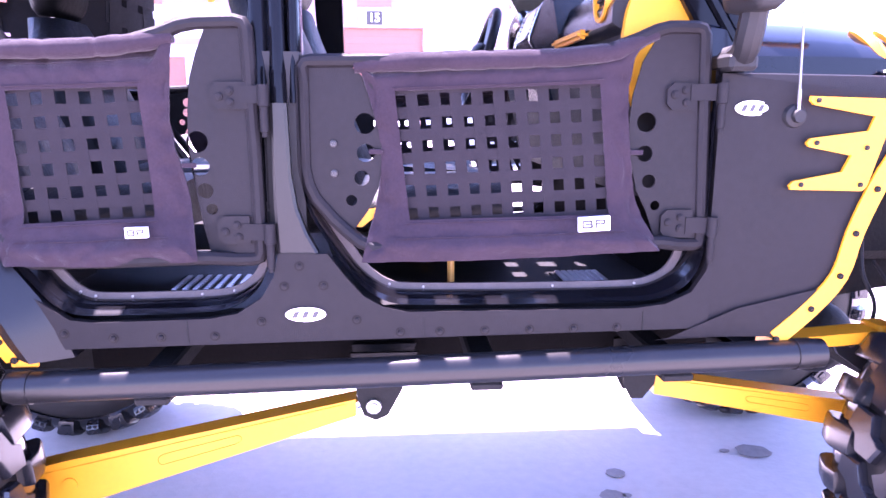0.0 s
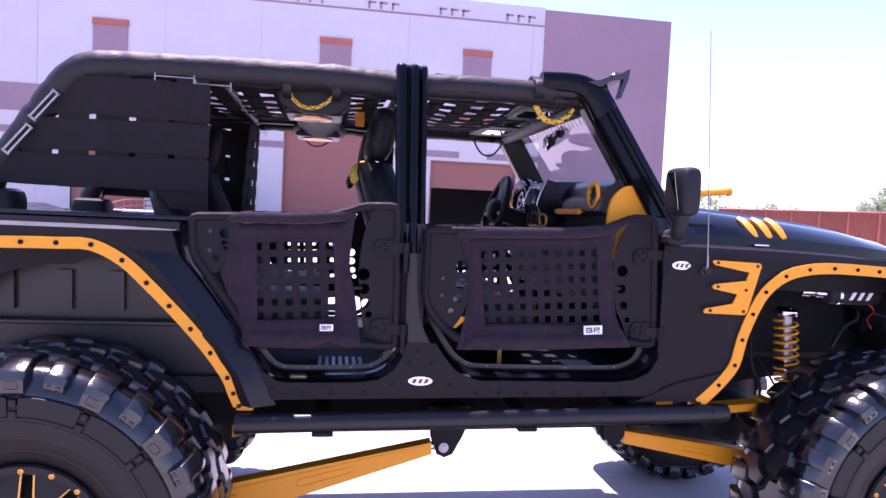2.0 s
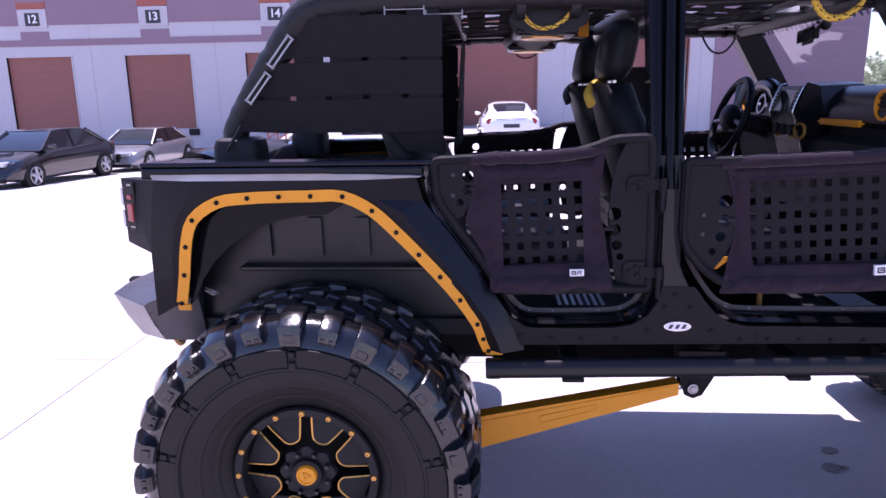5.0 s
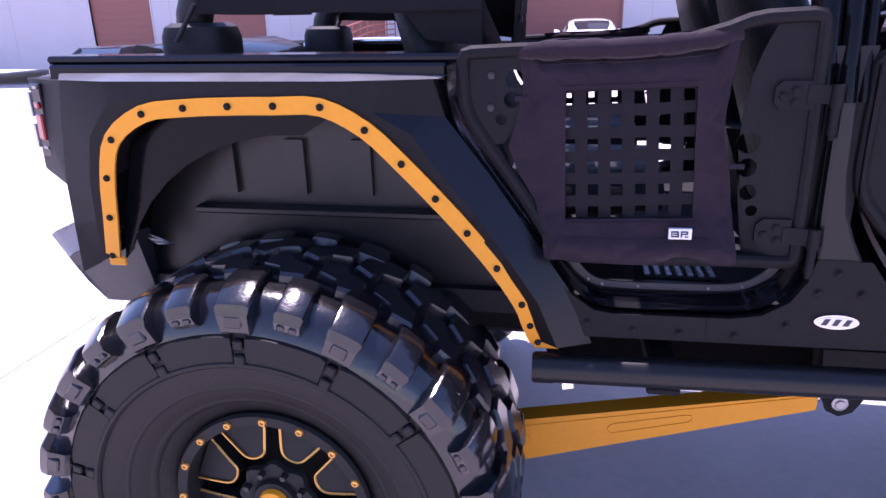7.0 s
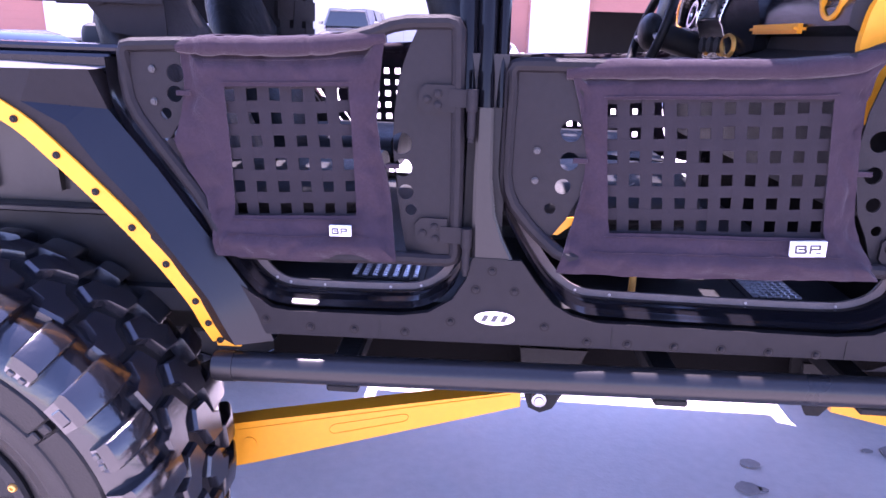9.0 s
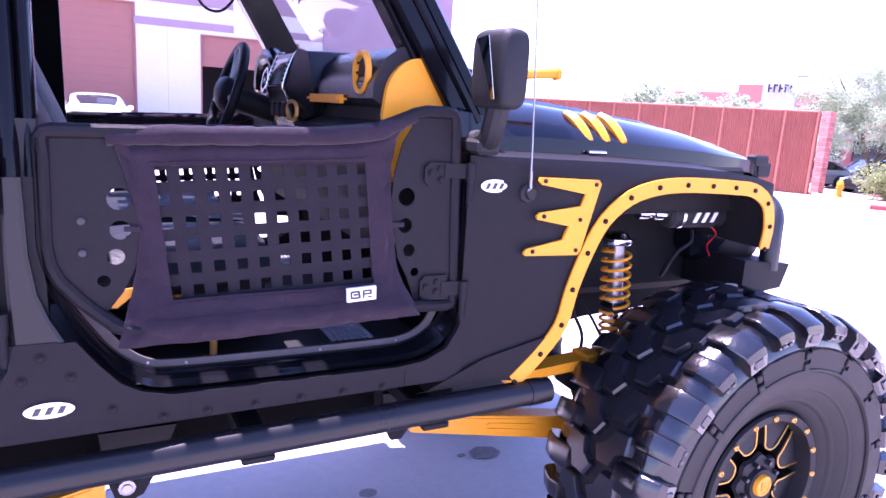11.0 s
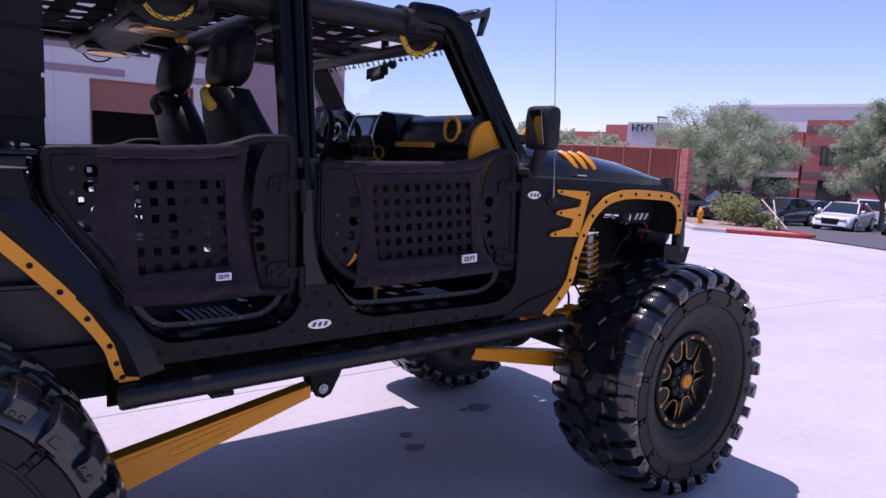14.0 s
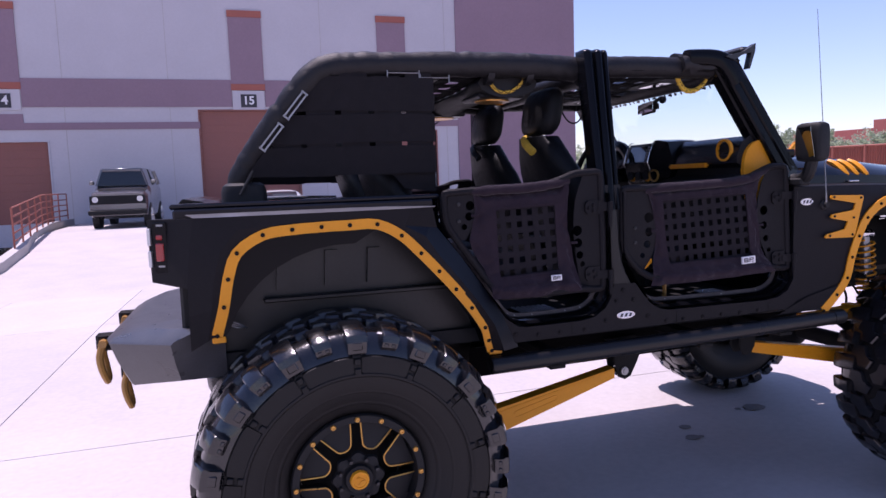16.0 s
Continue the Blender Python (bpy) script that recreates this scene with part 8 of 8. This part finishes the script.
sp = seat(-0.02, 0.45, "front_seat", "black leather front seat with a yellow cord grab strap")
sd = seat(-0.02, 1.13, "front_seat", "black leather front seat")
for s, y in ((sp, 0.45), (sd, 1.13)):
    bm = bmesh.new()
    tube(bm, smooth_path([(-0.18, y + 0.08, 1.728), (-0.215, y + 0.03, 1.716), (-0.24, y - 0.05, 1.685), (-0.235, y - 0.11, 1.650)], 5), 0.012, 8, flat=1.5)
    part("grab_strap", bm, YELLOWCORD if s is sp else MATTE, s, "yellow braided cord grab strap" if s is sp else "black grab strap")
for y in (0.45, 1.11):
    seat(-0.80, y, "rear_seat", "black leather rear seat", 1.66, 1.90)

# dash: crash pad, yellow grab bar, vents, centre stack
bm = bmesh.new()
prof = [(0.90, 1.16), (0.72, 1.20), (0.69, 1.36), (0.665, 1.46), (0.66, 1.50), (0.70, 1.525), (0.70, 1.555), (0.665, 1.575), (0.665, 1.61), (0.69, 1.665), (0.73, 1.695), (0.80, 1.70), (0.92, 1.66)]
loft(bm, [[(x, y, z) for x, z in prof] for y in (0.13, 0.16, 0.75, 1.42, 1.45)])
dash = part("dashboard", bm, DASH, car, "black dashboard with yellow trim", smooth=50)
# the lower fascia is dull, grained plastic
dash.data.materials.append(MATTE)
for f in dash.data.polygons:
    if f.center.z < 1.54:
        f.material_index = 1
bm = bmesh.new()
plate(bm, [(0.72, 1.385), (0.70, 1.44)] + [(q.x, q.z) for q in smooth_path([(0.685, 0, 1.54), (0.698, 0, 1.615), (0.735, 0, 1.66), (0.78, 0, 1.672), (0.83, 0, 1.655), (0.862, 0, 1.605), (0.87, 0, 1.54)], 4)] + [(0.87, 1.44), (0.84, 1.385)], (), 0.112, 0.13)
part("end_cap", bm, YELLOW, dash, "yellow dashboard end cap", twin=False)
bm = bmesh.new()
box(bm, 0.640, 0.668, 0.315, 0.60, 1.560, 1.582, 0.008, seg=2)
part("grab_bar", bm, YELLOW, dash, "yellow dashboard grab bar")


def ring(bm, c, r, thick, nrm=(-1, 0, 0), depth=0.012):
    q = Vector(nrm).to_track_quat("Y", "Z").to_matrix().to_4x4()
    m = Matrix.Translation(c) @ q
    lathe(bm, [(r - thick, 0), (r - thick, depth), (r, depth), (r + 0.003, 0)], 28, m)


for y, z, r in ((0.215, 1.635, 0.05), (0.83, 1.535, 0.034), (1.38, 1.635, 0.05)):
    bm = bmesh.new()
    ring(bm, (0.672, y, z), r, 0.009)
    vr = part("vent_ring", bm, YELLOW, dash, "round vent with a yellow ring")
    bm = bmesh.new()
    q = Matrix.Translation((0.676, y, z)) @ Vector((-1, 0, 0)).to_track_quat("Y", "Z").to_matrix().to_4x4()
    lathe(bm, [(0.0005, 0.004), (r - 0.012, 0.004)], 24, q)
    for k in range(3):
        box(bm, -r * 0.8, r * 0.8, 0.004, 0.010, -r * 0.45 + k * r * 0.45 - 0.003, -r * 0.45 + k * r * 0.45 + 0.003, m=q)
    part("vent_slat", bm, MATTE, vr)
bm = bmesh.new()
loft(bm, [[(0.66, 0.70, 1.40), (0.66, 0.95, 1.40), (0.80, 0.95, 1.40), (0.80, 0.70, 1.40)], [(0.60, 0.72, 1.60), (0.60, 0.94, 1.60), (0.80, 0.94, 1.60), (0.80, 0.72, 1.60)], [(0.635, 0.73, 1.70), (0.635, 0.93, 1.70), (0.82, 0.93, 1.71), (0.82, 0.73, 1.71)]])
cs = part("radio_console", bm, DASH, dash, smooth=30)
bm = bmesh.new()
loft(bm, [[(0.598, 0.75, 1.605), (0.598, 0.91, 1.605), (0.602, 0.91, 1.605), (0.602, 0.75, 1.605)], [(0.627, 0.755, 1.685), (0.627, 0.905, 1.685), (0.631, 0.905, 1.685), (0.631, 0.755, 1.685)]])
part("screen", bm, CARGLASS, dash, "dark glossy display")
for k in range(6):
    for s in (0.735, 0.925):
        bm = bmesh.new()
        box(bm, 0.600 + 0.004 * k, 0.612 + 0.004 * k, s - 0.006, s + 0.006, 1.605 + 0.014 * k, 1.613 + 0.014 * k)
        part("button", bm, STEEL, dash)
for y in (0.76, 0.83, 0.90):
    bm = bmesh.new()
    tube(bm, [(0.61, y, 1.53), (0.64, y, 1.53)], 0.022, 16)
    part("knob", bm, MATTE, dash)
for y in (0.76, 0.90):
    bm = bmesh.new()
    ring(bm, (0.635, y, 1.53), 0.03, 0.007)
    part("knob_ring", bm, YELLOW, dash, "yellow knob ring")
for y in (0.718, 0.942):
    bm = bmesh.new()
    tube(bm, smooth_path([(0.648, y, 1.44), (0.612, y, 1.57), (0.600, y, 1.605), (0.634, y, 1.698), (0.66, y, 1.71)], 4), 0.003, 8)
    part("stack_trim", bm, CHROME, dash, "bright trim along the centre stack")
bm = bmesh.new()
loft(bm, [[(0.640, 0.705, 1.715), (0.640, 0.60, 1.70), (0.80, 0.60, 1.705), (0.80, 0.705, 1.715)], [(0.604, 0.708, 1.60), (0.655, 0.575, 1.60), (0.80, 0.575, 1.60), (0.80, 0.708, 1.60)], [(0.650, 0.705, 1.50), (0.665, 0.62, 1.52), (0.80, 0.62, 1.52), (0.80, 0.705, 1.50)]])
part("stack_cheek", bm, DASH, dash, "glossy cheek of the centre stack", smooth=40)
bm = bmesh.new()
ring(bm, (0.628, 0.70, 1.53), 0.031, 0.006, (-0.96, -0.25, 0.0), 0.008)
part("vent_ring", bm, GOLD, dash, "small gold vent ring beside the centre stack")
bm = bmesh.new()
lathe(bm, [(0.030, 0.0), (0.034, 0.010), (0.045, 0.010), (0.048, 0.0)], 28, Matrix.Translation((0.645, 1.13, 1.625)) @ Vector((-1, 0, 0.2)).to_track_quat("Y", "Z").to_matrix().to_4x4())
part("gauge_ring", bm, CHROME, dash, "bright ring of the instrument dial")
# instrument hood and steering wheel
bm = bmesh.new()
tube(bm, smooth_path([(0.66, 0.97, 1.60), (0.655, 1.02, 1.68), (0.655, 1.13, 1.71), (0.655, 1.24, 1.68), (0.66, 1.29, 1.60)], 5), 0.03, 10)
part("instrument_hood", bm, DASH, dash)
bm = bmesh.new()
ctr, nn = Vector((0.505, 1.13, 1.565)), Vector((-0.93, 0, 0.30)).normalized()
u, v = Vector((0, 1, 0)), nn.cross(Vector((0, 1, 0)))
tube(bm, [ctr + (u * math.cos(a) + v * math.sin(a)) * 0.175 for a in [2 * math.pi * k / 40 for k in range(40)]], 0.016, 10, closed=True)
sw = part("steering_wheel", bm, LEATHER, car, "black leather steering wheel with silver spokes", smooth=60)
for a in (0.15, math.pi - 0.15, -math.pi / 2 - 0.25, -math.pi / 2 + 0.25):
    bm = bmesh.new()
    d = u * math.cos(a) + v * math.sin(a)
    tube(bm, [ctr - nn * 0.01 + d * 0.04, ctr + d * 0.17], 0.015, 8, flat=0.7)
    part("wheel_spoke", bm, STEEL, sw, "silver steering wheel spoke")
bm = bmesh.new()
bmesh.ops.create_uvsphere(bm, u_segments=18, v_segments=10, radius=0.07, matrix=Matrix.Translation(ctr) @ Matrix.Diagonal((0.6, 1.1, 0.9, 1)))
part("horn_pad", bm, LEATHER, sw, smooth=60)
bm = bmesh.new()
tube(bm, [ctr, Vector((0.72, 1.13, 1.50))], 0.045, 12)
part("steering_column", bm, MATTE, sw)
# inner mirror on the screen
bm = bmesh.new()
box(bm, 0.655, 0.69, 0.70, 0.93, 1.86, 1.925, 0.018, seg=2)
im = part("inner_mirror", bm, MATTE, car, "black inner mirror", smooth=50)
bm = bmesh.new()
tube(bm, smooth_path([(0.69, 0.80, 1.905), (0.715, 0.78, 1.935), (0.735, 0.78, 1.94)], 4), 0.009, 8)
part("mirror_arm", bm, MATTE, im)
bm = bmesh.new()
bmesh.ops.create_uvsphere(bm, u_segments=10, v_segments=8, radius=0.02, matrix=Matrix.Translation((0.71, 0.72, 1.925)))
part("mirror_mount", bm, MATTE, im)
bm = bmesh.new()
box(bm, 0.652, 0.655, 0.715, 0.915, 1.868, 1.917)
part("mirror_glass", bm, SILVERMIRROR, im, smooth=None)
im.matrix_basis = Matrix.Translation((0.67, 0.81, 0)) @ Matrix.Rotation(radians(-12), 4, "Z") @ Matrix.Translation((-0.67, -0.81, 0))
# lettering band on the screen: unreadable, plain bars
bm = bmesh.new()
q0, q1 = screen_at(0.765), screen_at(0.865)
yy = 0.22
rnd = random.Random(4)
while yy < 1.34:
    w = rnd.choice((0.02, 0.03, 0.035))
    loft(bm, [[(q0.x - 0.004, yy, q0.z), (q0.x - 0.004, yy + w * 0.35, q0.z), (q0.x - 0.006, yy + w * 0.35, q0.z), (q0.x - 0.006, yy, q0.z)], [(q1.x - 0.004, yy, q1.z), (q1.x - 0.004, yy + w * 0.35, q1.z), (q1.x - 0.006, yy + w * 0.35, q1.z), (q1.x - 0.006, yy, q1.z)]])
    qa = q1 if rnd.random() < 0.5 else q0
    dz = -0.008 if qa is q1 else 0.008
    box(bm, qa.x - 0.007, qa.x - 0.004, yy, yy + w, qa.z + dz - 0.004, qa.z + dz + 0.004)
    yy += w + 0.018
part("screen_lettering", bm, INK, car, "dark lettering strip seen from behind", smooth=None)
# sun visors
for y in (0.45, 1.1):
    bm = bmesh.new()
    box(bm, 0.38, 0.58, y - 0.19, y + 0.19, 1.960, 1.976, 0.006)
    vz = part("sun_visor", bm, CANVAS, car, "black sun visor with a pale panel")
    bm = bmesh.new()
    box(bm, 0.42, 0.54, y - 0.10, y + 0.08, 1.955, 1.960)
    part("vanity_mirror", bm, SILVERMIRROR, vz, smooth=None)
# overhead speaker bar
bm = bmesh.new()
loft(bm, [[(-0.52 + 0.13 * (1 + math.cos(a)) - (0.0 if 0.3 < abs(y - 0.78) < 0.55 else 0.03) * math.cos(a), y, 1.93 + (0.055 if abs(y - 0.78) > 0.22 else 0.035) * math.sin(a)) for a in [2 * math.pi * j / 14 for j in range(14)]] for y in (0.24, 0.27, 0.36, 0.50, 0.58, 0.78, 0.98, 1.06, 1.20, 1.29, 1.32)])
sb = part("speaker_bar", bm, MATTE, car, "black overhead speaker bar with gold rings", smooth=60)
for y in (0.40, 1.16):
    bm = bmesh.new()
    lathe(bm, [(0.0005, -0.004), (0.045, -0.004), (0.06, -0.008), (0.074, -0.006), (0.078, 0.012)], 28, Matrix.Translation((-0.40, y, 1.878)), axis="z")
    part("speaker_ring", bm, GOLD, sb, "gold speaker ring")
    bm = bmesh.new()
    box(bm, -0.50, -0.29, y - 0.11, y + 0.11, 1.878, 1.90, 0.008)
    part("speaker_panel", bm, SATIN, sb, "grey speaker panel")
for y in (0.78,):
    bm = bmesh.new()
    box(bm, -0.23, -0.19, y - 0.008, y + 0.008, 1.905, 2.02, 0.003)
    part("strap", bm, YELLOW, car, "yellow hanging strap")


def cord_handle(a, b, drop, dy, r, big, far):
    """Braided grab handle between two points of a roll bar; far: on the other flank."""
    def side(q):
        return Vector((q.x, MIRROR_Y - q.y, q.z - 0.022)) if far else q
    a, b = Vector(a), Vector(b)
    if far:
        drop, r, big = drop * 1.25, r * 0.55, 0.0
    pts = [a, a.lerp(b, 0.10) + Vector((0, dy * 0.5, -drop * 0.55)), a.lerp(b, 0.32) + Vector((0, dy, -drop * 0.97)), a.lerp(b, 0.62) + Vector((0, dy, -drop * 0.95)), a.lerp(b, 0.88) + Vector((0, dy * 0.5, -drop * 0.5)), b]
    p = [side(q) for q in smooth_path(pts, 9)]
    bm = bmesh.new()
    rr = [r * (1 + 0.14 * math.sin(i * 2.2)) * (1 + big * math.sin(math.pi * min(1, i / len(p) * 1.25))) for i in range(len(p))]
    tube(bm, p, rr, 10)
    hd = part("grab_handle", bm, MATTE if far else YELLOWCORD, car, "thin black cord grab handle" if far else "yellow and black braided cord grab handle")
    for s in (() if far else (-1, 1)):
        bm = bmesh.new()
        tube(bm, [q + Vector((r * 0.5 * math.cos(i * 1.1), s * r * 0.95, r * 0.7 * math.sin(i * 1.1 + s))) for i, q in enumerate(p[2:-2])], r * 0.26, 5)
        part("cord_braid", bm, MATTE, hd)
    for q in (a, b):
        bm = bmesh.new()
        tube(bm, [side(q + Vector((-0.014, 0, 0.01))), side(q + Vector((0.014, 0, 0.01)))], 0.050, 14)
        part("handle_strap", bm, CANVAS, hd)


for far in (False, True):
    cord_handle((-0.485, 0.222, 1.96), (-0.315, 0.222, 1.96), 0.065, 0.015, 0.0068, 0.0, far)
    cord_handle((0.41, 0.22, 2.005), (0.585, 0.21, 1.985), 0.090, 0.02, 0.009, 0.25, far)
# ribbed step plates and mats that catch the light
for x0, x1, y0 in ((0.60, 0.74, 0.21), (-0.36, -0.17, 0.22), (0.63, 0.77, 1.05)):
    bm = bmesh.new()
    box(bm, x0, x1, y0, y0 + 0.16, 0.957, 0.962)
    st = part("step_plate", bm, MATTE, car, "floor plate with raised bright cleats")
    cl = None
    for i in range(7):
        for j in range(8):
            cx, cy = x0 + 0.02 + (x1 - x0 - 0.04) * i / 6, y0 + 0.015 + 0.13 * j / 7
            if cl is None:
                bm = bmesh.new()
                box(bm, -0.007, 0.007, -0.006, 0.006, -0.003, 0.004, 0.002)
                cl = part("cleat", bm, ALU, st, smooth=None)
                cl.matrix_basis = Matrix.Translation((cx, cy, 0.965))
            else:
                share("cleat", cl, st, Matrix.Translation((cx, cy, 0.965)))
bm = bmesh.new()
tube(bm, [(0.30, 0.62, 0.95), (0.26, 0.70, 1.10)], 0.014, 8)
part("floor_lever", bm, YELLOW, car, "yellow lever beside the seat")
bm = bmesh.new()
box(bm, 0.311, 0.327, 0.17, 0.19, 0.955, 1.10, 0.006)
part("floor_lever", bm, BRONZE, car, "yellow lever beside the seat")
bm = bmesh.new()
loft(bm, [[(0.0, 0.66, 0.95), (0.55, 0.66, 0.95), (0.55, 0.90, 0.95), (0.0, 0.90, 0.95)], [(-0.1, 0.68, 1.25), (0.5, 0.68, 1.20), (0.5, 0.88, 1.20), (-0.1, 0.88, 1.25)]])
part("centre_console", bm, LEATHER, car)

# ---- outside mirror, aerial, yellow spotlight arm ----
bm = bmesh.new()
loops = []
for k, (y, s) in enumerate(((-0.146, 0.78), (-0.142, 0.92), (-0.126, 1.0), (-0.055, 1.0), (-0.034, 0.94), (-0.028, 0.8))):
    sk = -0.010 * (y + 0.10) / 0.08
    loops.append([(0.868 + sk + 0.5 * 0.064 * s * math.copysign(abs(math.cos(a)) ** 0.45, math.cos(a)), y, 1.65 + 0.083 * s * math.copysign(abs(math.sin(a)) ** 0.45, math.sin(a))) for a in [2 * math.pi * j / 20 for j in range(20)]])
loft(bm, loops)
om = part("door_mirror", bm, MATTE, car, "black square door mirror", twin=True, smooth=50)
bm = bmesh.new()
tube(bm, smooth_path([(0.875, -0.08, 1.58), (0.875, -0.065, 1.53), (0.885, -0.03, 1.50), (0.89, 0.03, 1.49)], 4), [0.026] * 12 + [0.03], 10)
box(bm, 0.855, 0.915, -0.04, 0.06, 1.465, 1.50, 0.008)
part("mirror_foot", bm, MATTE, om, twin=True)
bm = bmesh.new()
box(bm, -0.0006, 0.0006, -0.045, 0.045, -0.064, 0.064, m=Matrix.Translation((0.831, -0.088, 1.65)) @ Matrix.Rotation(radians(-14), 4, "Z") @ Matrix.Rotation(radians(-9), 4, "Y"))
part("mirror_glass", bm, SIDEMIRROR, om, twin=True, smooth=None)
bm = bmesh.new()
lathe(bm, [(0.0005, -0.03), (0.012, -0.03), (0.014, -0.02), (0.022, -0.016), (0.026, -0.008), (0.027, 0.0)], 20, Matrix.Translation((1.014, -0.004, 1.376)))
ae = part("aerial", bm, MATTE, car, "thin whip aerial on a round black base")
bm = bmesh.new()
tube(bm, [(1.014, -0.026, 1.376), (1.013, -0.024, 1.42), (1.012, -0.02, 1.50), (1.0, 0.029, 2.235)], [0.0034, 0.0028, 0.0024, 0.0014], 6)
tube(bm, [(1.014, -0.026, 1.376), (1.013, -0.0245, 1.43)], 0.0036, 8)
part("aerial_rod", bm, STEEL, ae)
bm = bmesh.new()
tube(bm, [(1.02, 0.16, 1.655), (1.185, 0.165, 1.672), (1.19, 0.165, 1.672), (1.20, 0.166, 1.673)], [0.013, 0.013, 0.018, 0.018], 12)
tube(bm, [(1.02, 0.16, 1.655), (0.98, 0.17, 1.60)], 0.012, 10)
part("light_arm", bm, YELLOW, car, "yellow bar beside the windscreen")
